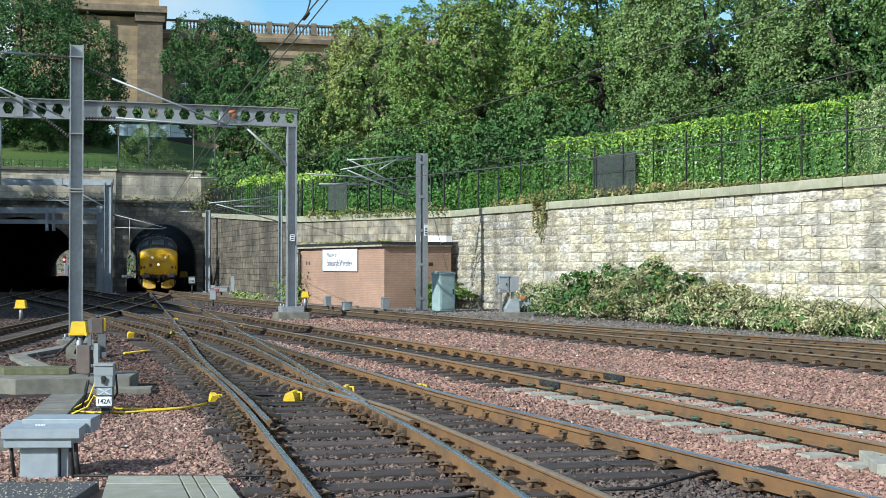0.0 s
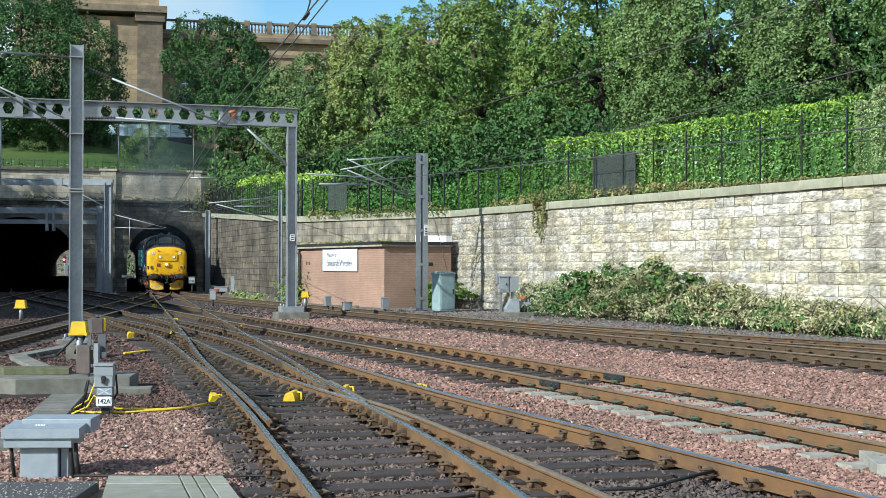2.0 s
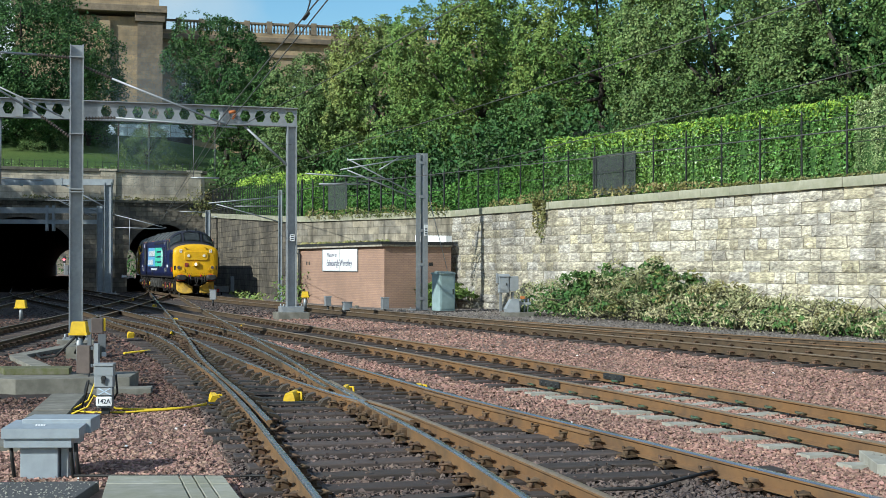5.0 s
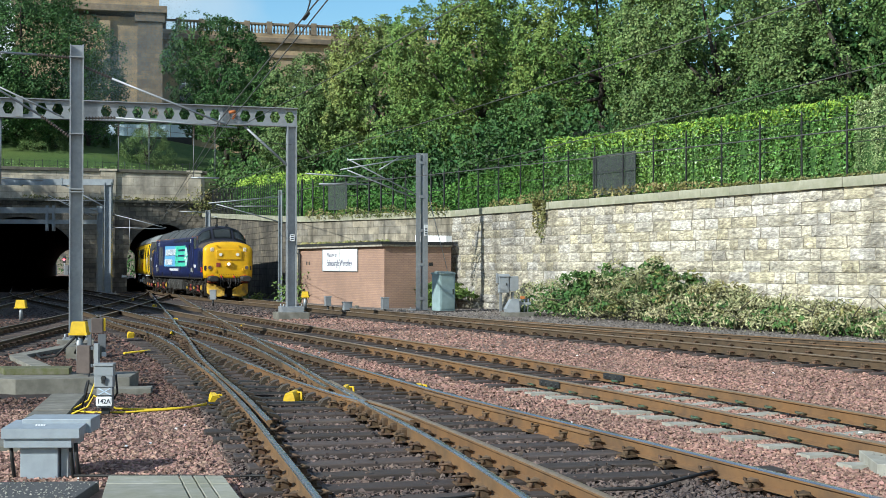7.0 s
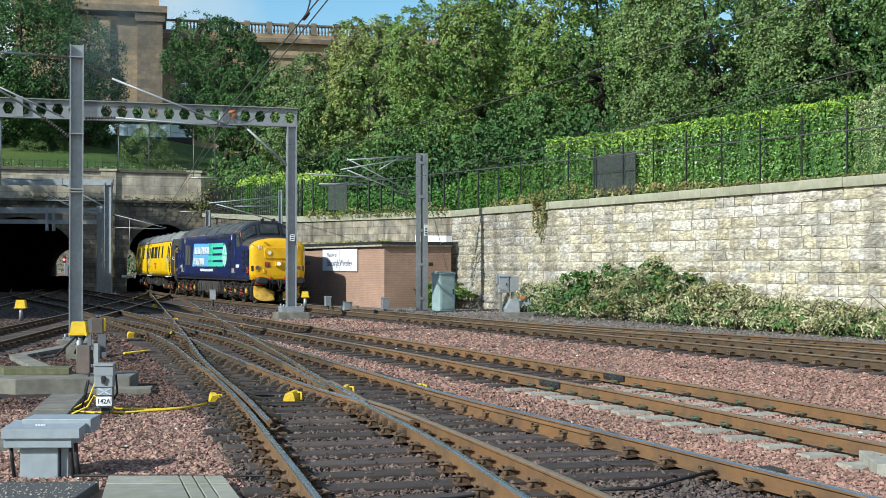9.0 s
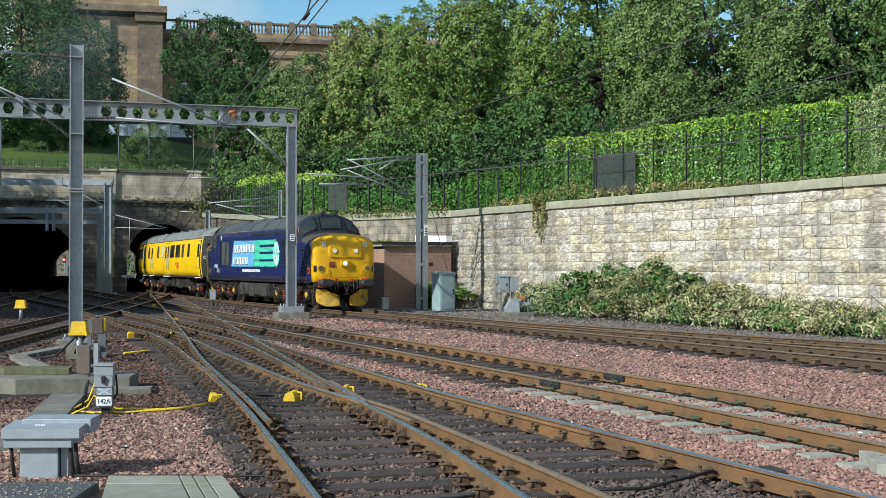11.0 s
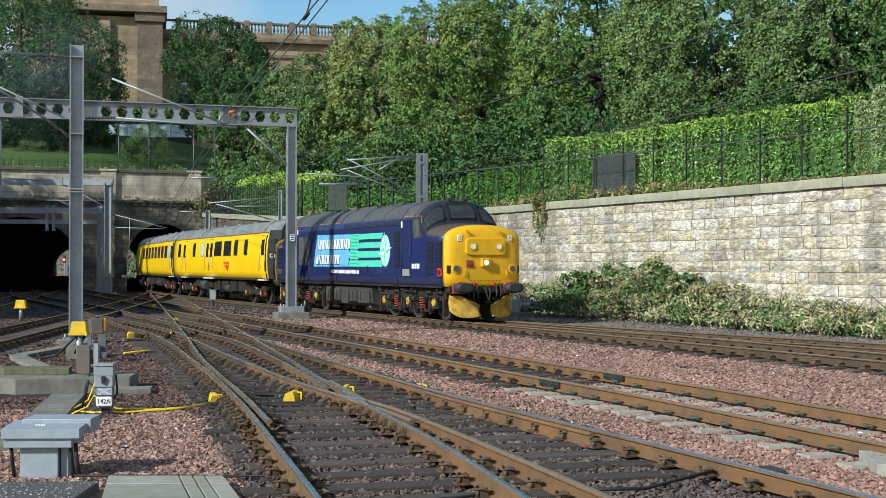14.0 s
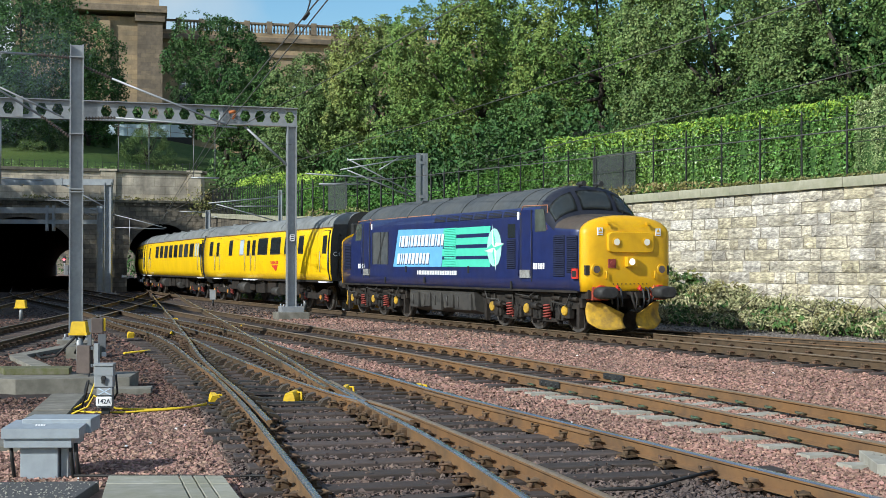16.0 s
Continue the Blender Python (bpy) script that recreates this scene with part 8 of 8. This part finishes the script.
plant_mass("trailing_weed", "dry creeper hanging over the wall coping", "creeper", [(7.9, -0.16, -0.12, 3.3, 4.4), (8.3, -0.2, -0.12, 2.7, 4.5), (8.7, -0.16, -0.12, 3.6, 4.4)], 420, 0.09, M_IVY, kind="stuff", long=2.0, spread=1.0)

# loose sticks in the heap
rnd = random.Random(12)
bm = bmesh.new()
for i in range(90):
    s, b = rnd.uniform(10.2, 29), rnd.uniform(-2.9, -1.2)
    p = along_wall(s, b, rnd.uniform(-0.1, 0.5))
    d = WALL.to_3x3() @ Vector((rnd.uniform(-1, 1), rnd.uniform(-0.5, 0.5), rnd.uniform(-0.1, 0.35)))
    tube(bm, p, p + d.normalized() * rnd.uniform(0.5, 1.1), rnd.uniform(0.008, 0.02), 5, r2=0.004)
tagged(part("sticks", bm, M_BARK), "bare cut sticks lying in the brushwood", "sticks", kind="stuff")


def leafy(name, label, cat, boxes, n, size, material, long=1.7):
    """Loose leaves inside slanted boxes (x0, y0, x1, y1, half width, z0, z1)."""
    P = []
    for x0, y0, x1, y1, hw, z0, z1 in boxes:
        t = RNG.random((n, 1))
        base = np.array([[x0, y0, 0]]) * (1 - t) + np.array([[x1, y1, 0]]) * t
        base[:, :2] += RNG.uniform(-hw, hw, (n, 2))
        base[:, 2] = z0 + (z1 - z0) * RNG.random(n) * (0.75 + 0.25 * np.sin(t[:, 0] * 23))
        P.append(base)
    p = np.concatenate(P)
    v, f = leaf_cloud(p, np.tile([-0.4, -0.7, 0.5], (len(p), 1)), size, 0.9, long)
    return tagged(new(name, mesh_leaves(name, v, f, material)), label, cat, kind="stuff")


leafy("bank_shrubs", "green shrubs along the top of the sooty wall", "shrubs", [(-15.6, 99.5, -12.6, 90.2, 0.6, 5.4, 8.0), (-12.6, 90.2, -9.6, 80.9, 0.6, 5.0, 7.5), (-9.6, 80.9, -6.6, 71.5, 0.6, 4.6, 6.9), (-6.4, 71.5, 2.0, 63.3, 0.7, 4.3, 5.9)], 9000, 0.10, M_HEDGEDARK)
leafy("bank_shrubs", "yellow-green shoots on the hedge by the tunnel", "shrubs", [(-15.6, 99.5, -12.6, 90.2, 0.7, 7.75, 8.25), (-12.6, 90.2, -9.6, 80.9, 0.7, 7.2, 7.75), (-9.6, 80.9, -6.6, 71.5, 0.7, 6.6, 7.1)], 1500, 0.085, M_SHOOT, 2.2)
# undergrowth and back wood get their shade from the leaf colour too
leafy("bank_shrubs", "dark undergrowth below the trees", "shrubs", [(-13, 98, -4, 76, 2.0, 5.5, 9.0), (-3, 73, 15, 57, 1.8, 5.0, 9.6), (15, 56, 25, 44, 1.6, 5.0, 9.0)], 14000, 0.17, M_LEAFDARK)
leafy("bank_shrubs", "dense dark bushes above the tunnel wall", "shrubs", [(-17.5, 104, -9.0, 90, 1.8, 6.0, 10.5), (-13.0, 112, -7.5, 96, 2.0, 8.0, 13.0)], 7000, 0.2, M_LEAF)
leafy("bank_shrubs", "ferns and low bushes behind the tunnel railings", "shrubs", [(-33.5, 97.5, -20.0, 102.5, 0.5, 8.9, 9.75)], 800, 0.11, M_LEAF4, 2.4)
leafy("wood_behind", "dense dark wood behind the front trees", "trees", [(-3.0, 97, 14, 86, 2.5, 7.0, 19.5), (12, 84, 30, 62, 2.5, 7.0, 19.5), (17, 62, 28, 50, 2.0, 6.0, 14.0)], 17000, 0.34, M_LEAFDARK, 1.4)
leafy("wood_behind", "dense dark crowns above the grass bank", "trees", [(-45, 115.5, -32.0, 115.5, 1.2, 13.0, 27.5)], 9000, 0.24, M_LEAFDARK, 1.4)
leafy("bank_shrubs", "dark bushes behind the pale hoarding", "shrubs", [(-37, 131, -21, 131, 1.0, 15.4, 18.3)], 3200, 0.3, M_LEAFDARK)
leafy("wall_weeds", "dry weeds and creeper along the coping behind the hut", "weeds", [(-7.2, 67.6, 0.2, 60.2, 0.16, 4.15, 4.75)], 900, 0.07, M_IVY, 2.4)
leafy("parapet_weeds", "weeds growing on the portal ledge", "weeds", [(-31, 94.5, -19.5, 98.4, 0.25, 6.7, 7.0), (-19.2, 98, -17.6, 98.4, 0.6, 5.6, 7.9)], 420, 0.11, M_IVY)
leafy("wall_weeds", "green weeds at the foot of the sooty wall", "weeds", [(-8.6, 66.6, -7.0, 65.4, 0.35, -0.2, 1.5), (-13, 80, -9.8, 70, 0.4, -0.2, 0.25)], 230, 0.09, M_LEAF3, 2.4)

# ---- fences ----
def paling_fence(m, length, spacing, h, label, finial=True, thick=0.03):
    fe = thing("iron_fence", m, label, "fence", "fences on the bank")
    bm = bmesh.new()
    box(bm, -thick, thick, -thick, thick, 0, h)
    if finial:
        tube(bm, (0, 0, h), (0, 0, h + 0.05), 0.035, 8, r2=0.042)
        tube(bm, (0, 0, h + 0.05), (0, 0, h + 0.24), 0.035, 8, r2=0.004)
    me = mesh_of("post", bm, M_BLACK)
    n = int(length / spacing)
    for i in range(n + 1):
        part("post", me, None, fe, m=pose(i * spacing, 0, 0))
    for z in (0.15, h * 0.55, h - 0.12):
        bm = bmesh.new()
        box(bm, 0, n * spacing, -0.008, 0.008, z, z + 0.018)
        part("rail", bm, M_BLACK, fe)
    return fe


paling_fence(WALL @ pose(-0.5, 0.62, 4.5), 34, 1.95, 2.05, "black iron fence with spear-topped posts on the coping", thick=0.022)
paling_fence(wall_pose(-8.0, 68.6, -45) @ pose(0, 0.6, 4.55), 11, 0.9, 1.9, "black iron fence behind the brick hut")
paling_fence(wall_pose(-18.0, 97.0, -70.7) @ pose(0, 0.55, 5.9, 0, 2.4, 0), 30, 0.62, 1.9, "black iron railings above the sooty wall", False, 0.022)
paling_fence(PORTAL @ pose(-14, 1.6, 9.0), 29, 0.55, 1.0, "low dark railings along the tunnel parapet", False, 0.018)
for m, w, h in ((WALL @ pose(10.9, 0.72, 4.75), 2.9, 1.55), (wall_pose(-8.0, 68.6, -45) @ pose(2.3, 0.5, 4.9), 1.5, 1.4)):
    screen = thing("mesh_screen", m, "dark see-through mesh screen fixed to the fence", "screen", "screens on the fence")
    bm = bmesh.new()
    for a, b, c, d in ((0, w, 0, 0.03), (0, w, h - 0.03, h), (0, 0.03, 0.03, h - 0.03), (w - 0.03, w, 0.03, h - 0.03)):
        box(bm, a, b, 0, 0.03, c, d)
    part("frame", bm, M_BOARD, screen)
    bm = bmesh.new()
    for i in range(int((w - 0.06) / 0.022)):
        box(bm, 0.03 + i * 0.022, 0.04 + i * 0.022, 0.012, 0.014, 0.03, h - 0.03)
    for i in range(int((h - 0.06) / 0.022)):
        box(bm, 0.03, w - 0.03, 0.015, 0.017, 0.03 + i * 0.022, 0.04 + i * 0.022)
    part("mesh_infill", bm, M_BOARD, screen)

# ---- sandstone building behind ----
M_SAND = ashlar("golden_ashlar_sandstone", (0.36, 0.282, 0.185), (0.29, 0.225, 0.15), (0.16, 0.13, 0.092), 1.3, 0.55, (0.8, 0.78, 0.74), 0.01, vary=(0.85, 1.12))
M_SANDDARK = ashlar("weathered_brown_sandstone", (0.235, 0.19, 0.145), (0.16, 0.132, 0.102), (0.11, 0.094, 0.076), 1.1, 0.5, (0.8, 0.78, 0.75), 0.01, vary=(0.8, 1.15))
bl = thing("sandstone_building", pose(-33.1, 150.0, 0, 0, 0, 12.9), "large classical sandstone building with a roof balustrade", "building")


def stone_box(name, x0, x1, y0, y1, z0, z1, mm, parent=None, bevel=0.0, label=""):
    b = bmesh.new()
    box(b, x0, x1, y0, y1, z0, z1, bevel=bevel)
    return part(name, box_uv(mesh_of(name, b, mm)), None, parent or bl, label)


stone_box("wall", 0, 60, 0, 12, 12, 28.3, M_SAND)
stone_box("cornice", -0.3, 60, -0.7, 12, 28.3, 28.9, M_SANDDARK, bevel=0.05)
stone_box("frieze_band", -0.1, 60, -0.25, 0.0, 26.6, 26.95, M_SANDDARK)
stone_box("blocking_course", 0, 60, -0.35, 1.0, 28.9, 29.45, M_SAND)
stone_box("top_rail", 0, 60, -0.32, 0.12, 30.45, 30.7, M_SANDDARK, bevel=0.03)
b = bmesh.new()
prof = [(0.0, 0.13), (0.08, 0.13), (0.12, 0.08), (0.3, 0.15), (0.45, 0.13), (0.75, 0.06), (0.9, 0.10), (0.95, 0.13), (1.0, 0.13)]
loft(b, [[(r * math.cos(2 * math.pi * i / 8), r * math.sin(2 * math.pi * i / 8), z) for i in range(8)] for z, r in prof], smooth=True)
bal = mesh_of("baluster", b, M_SANDDARK)
for i in range(16):
    stone_box("pedestal", 1.75 + i * 2.65, 2.4 + i * 2.65, -0.42, 0.22, 29.4, 30.85, M_SANDDARK)
    for j in range(5):
        part("baluster", bal, None, bl, m=pose(2.65 + i * 2.65 + j * 0.4, -0.1, 29.45))
for i in range(9):
    x = 2.0 + i * 4.4
    fr = stone_box("window", x, x + 1.7, -0.06, 0.02, 20.8, 25.6, M_SANDDARK)
    b = bmesh.new()
    box(b, x + 0.2, x + 1.5, -0.075, -0.05, 21.0, 25.4)
    part("pane", b, M_GLASS, fr)
    b = bmesh.new()
    box(b, x + 0.82, x + 0.88, -0.1, -0.07, 21.0, 25.4)
    box(b, x + 0.2, x + 1.5, -0.1, -0.07, 23.1, 23.2)
    part("glazing_bar", b, M_WHITE, fr)
stone_box("wing", -16, -1.6, -3.0, 12, 12, 30.2, M_SAND)
stone_box("wing_pilaster", -2.6, 0.2, -3.6, 0.4, 12, 29.6, M_SANDDARK)
stone_box("wing_pilaster", -6.8, -5.6, -3.5, -3.0, 12, 29.6, M_SAND)
stone_box("wing_cornice", -16.3, 0.7, -4.2, 12, 30.6, 31.4, M_SANDDARK, bevel=0.06)
stone_box("wing_capital", -2.9, 0.5, -3.9, 0.6, 29.6, 30.6, M_SANDDARK, bevel=0.06)
stone_box("wing_attic", -15.6, -0.2, -3.2, 12, 31.4, 36, M_SAND)
stone_box("wing_base", -16.3, 0.6, -3.9, 0.5, 12, 16.0, M_SANDDARK, bevel=0.05)
# pale panelled enclosure on the bank
en = thing("site_hoarding", pose(-33.6, 128.0, 13.9, 0, 0, 6), "pale blue-white panelled hoarding on the grass", "hoarding")
for i in range(4):
    b = bmesh.new()
    box(b, i * 2.1, i * 2.1 + 2.05, -0.05, 0.05, 0.75, 2.0)
    part("panel", b, mat("pale_blue_panel", (0.55, 0.68, 0.74), (0.5, 0.64, 0.7), 2.0, 0.4) if i == 0 else bpy.data.materials["pale_blue_panel"], en)
b = bmesh.new()
box(b, 0, 8.4, -0.04, 0.06, 0.0, 0.75)
part("plinth_panel", b, M_BLACK, en)

# thin exhaust drifting up from the tunnel mouth, as clouds of fine specks
M_HAZE = mat("blue_grey_exhaust", (0.1, 0.135, 0.165), rough=1.0, spec=0.0)
HAZE = []
for sx, sy, sz, n in ((1.5, 0.9, 2.3, 52000), (1.9, 0.9, 2.6, 52000)):
    q = RNG.normal(0, 1, (n, 3)) * np.array([sx, sy, sz])
    q[:, 0] += 0.7 * np.sin(q[:, 2] * 1.1)
    v, f = leaf_cloud(q, np.tile([-0.3, -1.0, 0.2], (n, 1)), 0.019, 0.6, 1.2)
    HAZE.append(tagged(new("exhaust_haze", mesh_leaves("exhaust_haze", v, f, M_HAZE)), "thin blue-grey exhaust haze drifting from the tunnel", "smoke", kind="stuff"))

# beyond the tunnels
leafy("far_greenery", "green growth beyond the tunnel", "shrubs", [(-62, 235, -50, 238, 3, -0.2, 5.5), (-95, 300, -70, 305, 3, -0.2, 6)], 500, 0.4, M_LEAFDARK)
b = bmesh.new()
box(b, -120, -30, 312, 314, -0.3, 14)
tagged(part("wall_far_cutting", box_uv(mesh_of("wall_far_cutting", b, M_PORTAL)), None), "sooty stone wall beyond the tunnels", "wall", kind="structure")
sgp = thing("colour_light_signal", pose(-82.0, 278, -0.2), "signal on a grey post showing red beyond the tunnel", "signal")
b = bmesh.new()
box(b, -0.12, 0.12, -0.1, 0.1, 0, 3.2)
part("post", b, M_GALV, sgp)
b = bmesh.new()
box(b, -0.3, 0.3, -0.2, 0.1, 2.6, 4.2, bevel=0.05)
part("head", b, M_BLACK, sgp)
b = bmesh.new()
tube(b, (0, -0.2, 3.3), (0, -0.26, 3.3), 0.24, 12)
part("lamp", b, glow("red_signal_light", (1.0, 0.06, 0.08), 6.0), sgp, "lit red lamp")
for x in (-83.5, -80.9):
    cabinet(pose(x, 276, -0.2), 0.8, 0.8, 2.0, M_GALVDARK, "grey signalling cabinet beyond the tunnel")


# ---- ballast stones ----
def chips(name, label, region, n, smin, smax, material, z=-0.232, keep=None):
    """Broken stones strewn over (x0(y), x1(y)) for y in a stretch."""
    y0, y1, xa, xb = region
    y = RNG.uniform(y0, y1, n)
    x = xa(y) + (xb(y) - xa(y)) * RNG.random(n)
    if keep is not None:
        k = keep(x, y)
        x, y = x[k], y[k]
        n = len(x)
    base = np.array([(-1, -1, -1), (1, -1, -0.8), (1, 1, -1), (-1, 1, -0.7), (-0.7, -0.3, 0.9), (0.8, -0.5, 0.7), (0.1, 0.8, 0.8)]) * 0.5
    faces = np.array([(4, 5, 6), (0, 1, 5), (0, 5, 4), (1, 2, 5), (2, 6, 5), (2, 3, 6), (3, 4, 6), (3, 0, 4)])
    v = base[None] + RNG.uniform(-0.4, 0.4, (n, 7, 3))
    v *= (RNG.uniform(smin, smax, n)[:, None, None] * np.array([1.35, 0.95, 0.7]))
    a, t = RNG.uniform(0, 6.28, n), RNG.normal(0, 0.5, n)
    ct, st = np.cos(t)[:, None], np.sin(t)[:, None]
    v[:, :, 1], v[:, :, 2] = v[:, :, 1] * ct - v[:, :, 2] * st, v[:, :, 1] * st + v[:, :, 2] * ct
    ca, sa = np.cos(a)[:, None], np.sin(a)[:, None]
    v[:, :, 0], v[:, :, 1] = v[:, :, 0] * ca - v[:, :, 1] * sa, v[:, :, 0] * sa + v[:, :, 1] * ca
    v += np.stack([x, y, z + RNG.uniform(-0.012, 0.02, n)], 1)[:, None]
    f = (faces[None] + (np.arange(n) * 7)[:, None, None]).reshape(-1, 3)
    return tagged(new(name, mesh_leaves(name, v.reshape(-1, 3), f, material)), label, "ballast", kind="stuff")


VL = lambda y: -0.36 * y - 0.3
VR = lambda y: 0.36 * y + 0.3
_ys = np.linspace(0, 130, 521)
_TAB = {fx: np.array([fx(float(q)) for q in _ys]) for fx in (line_a, line_b, line_d, line_e, train_x, line_c)}


def inside(fx, x, y, half):
    return np.abs(x - np.interp(y, _ys, _TAB[fx])) < half


def dirty(x, y):
    return (inside(line_d, x, y, 1.35) | (inside(line_b, x, y, 1.35) & (y < 46)) | (inside(line_a, x, y, 1.35) & (y > 17)))


def off_slabs(x, y):
    return ~((x < -1.93 + 0.3 * (11.33 - y)) & (y < 11.34) & (x > -5.5)) & ~((y > 18.9) & (y < 20.4) & (x < -4.95))


clean = lambda x, y: ~dirty(x, y) & off_slabs(x, y)
def left_side(x, y):
    return (x < np.interp(y, _ys, _TAB[line_a]) - 1.2) & (y > 16.5 + np.sin(x * 3.0) * 0.8)


def near_left(x, y):
    return (x < -1.05 - 0.245 * (y - 9.5)) & (y < 17.3) & ~left_side(x, y)


chips("ballast", "dusty red ballast beside the paving", (9.0, 17.3, VL, VR), 100000, 0.016, 0.038, M_CHIP_NEAR, keep=lambda x, y: clean(x, y) & near_left(x, y))
chips("ballast", "weathered brown ballast left of the points, part shade in its colour", (12.5, 26, VL, VR), 62000, 0.019, 0.043, M_CHIP_BROWN, keep=lambda x, y: clean(x, y) & left_side(x, y))
chips("ballast", "weathered brown ballast by the junction, part shade in its colour", (26, 50, VL, VR), 30000, 0.036, 0.068, M_CHIP_BROWN, keep=lambda x, y: clean(x, y) & left_side(x, y))
chips("ballast", "sharp pink granite ballast stones", (9.0, 16.5, VL, VR), 100000, 0.016, 0.04, M_CHIP, keep=lambda x, y: clean(x, y) & ~left_side(x, y) & ~near_left(x, y))
chips("ballast", "pink granite ballast stones between the tracks", (16.5, 28, VL, VR), 66000, 0.021, 0.043, M_CHIP, keep=lambda x, y: clean(x, y) & ~left_side(x, y) & ~near_left(x, y))
chips("ballast", "distant pink granite ballast stones", (28, 52, VL, VR), 42500, 0.034, 0.058, M_CHIP, keep=lambda x, y: clean(x, y) & ~left_side(x, y) & (x < np.interp(y, _ys, _TAB[train_x]) + 1.6))
chips("ballast", "oil-darkened ballast between the sleepers", (9.0, 20, VL, VR), 62000, 0.018, 0.044, M_CHIP_DIRTY, z=-0.217, keep=dirty)
chips("ballast", "oil-darkened ballast in the junction", (20, 48, VL, VR), 42500, 0.036, 0.064, M_CHIP_OILSHADE, z=-0.23, keep=dirty)
def by_rail(x, y):
    return (np.abs(np.abs(x - np.interp(y, _ys, _TAB[line_d])) - 0.85) < 0.28) | ((np.abs(np.abs(x - np.interp(y, _ys, _TAB[line_a])) - 0.9) < 0.45) & (y > 17.3)) | (np.abs(np.abs(x - np.interp(y, _ys, _TAB[line_b])) - 0.85) < 0.2)


chips("ballast", "rust-stained ballast beside the rails", (9.0, 36, VL, VR), 50000, 0.02, 0.044, M_CHIP_RUST, z=-0.215, keep=lambda x, y: by_rail(x, y) & (np.sin(x * 5 + y * 2.3) + np.sin(y * 4.1) > 0.2))
chips("ballast", "stray dark stones lying on the sleepers", (9.0, 24, VL, VR), 2600, 0.015, 0.035, M_CHIP_DIRTY, z=-0.16, keep=lambda x, y: dirty(x, y))
chips("ballast", "white chips on the asphalt", (9.5, 11.08, lambda y: -4.2 + 0 * y, lambda y: -2.98 + 0 * y), 700, 0.006, 0.014, M_SLEEPERC, z=-0.149)
chips("ballast", "scattered pale stones", (9.0, 30, VL, VR), 60, 0.02, 0.04, M_WHITE, z=-0.21, keep=clean)

# far stones use the near-black colour in place of shade before the portal
chips("ballast", "oily ballast between the crossing tracks, darkened for shade", (48, 92, lambda y: -0.36 * y + 0.5, lambda y: np.interp(y, _ys, _TAB[train_x]) - 1.4), 13000, 0.048, 0.096, M_CHIP_OILSHADE, z=-0.235)
chips("ballast", "grey gravel along the wall foot", (22, 56, lambda y: np.interp(y, _ys, _TAB[train_x]) + 1.6, lambda y: 30.2 - 0.498 * y), 9000, 0.024, 0.056, M_CHIP_GREY, z=-0.165)

# ---- stones of the retaining wall ----
lay_stones(wall_near, -0.9, 29.0, 12)
coping_run(-1.0, 34, wall_near)


# ---- what moves ----
def motions():
    walk(LOCO, [(t, on_line(y, 11.28)) for t, y in RUN])
    for i, c in enumerate(COACHES):
        walk(c, [(t, on_line(back_from(y, 9.45 + 10.2 + 20.4 * i), 14.2)) for t, y in RUN])
    walk(HAZE[0], [(t, pose(*p)) for t, p in ((0.0, (-21.3, 97.5, 4.6)), (1.5, (-21.2, 95.0, 7.6)), (3.5, (-21.8, 95.3, 10.2)), (5.0, (-22.2, 96.0, 14.2)), (6.5, (-22.6, 97.0, 17.8)), (9.0, (-24.6, 98.0, 19.5)), (12.0, (-28.0, 99.0, 18.0)), (16.0, (-31.0, 100.0, 17.0)))])
    walk(HAZE[1], [(t, pose(*p)) for t, p in ((0.0, (-20.6, 106.0, 3.4)), (1.5, (-20.9, 99.0, 5.0)), (3.5, (-21.0, 95.0, 8.2)), (5.0, (-21.8, 95.4, 11.5)), (6.5, (-23.6, 96.5, 15.5)), (9.0, (-26.0, 97.5, 18.5)), (12.0, (-31.0, 98.0, 16.5)), (16.0, (-35.0, 99.0, 15.5)))])
    # way run by the wheels
    fine = [i * 0.15 for i in range(107)]
    way, travelled = 0.0, []
    for a, b in zip([0.0] + fine, fine):
        way += abs(run_y(min(b, 16.0)) - run_y(a)) * 1.1
        travelled.append((min(b, 16.0), way))
    for ws, x, r in WHEELS:
        walk(ws, [(t, pose(x, 0, r, 0, math.degrees(d / r), 0)) for t, d in travelled])


motions()
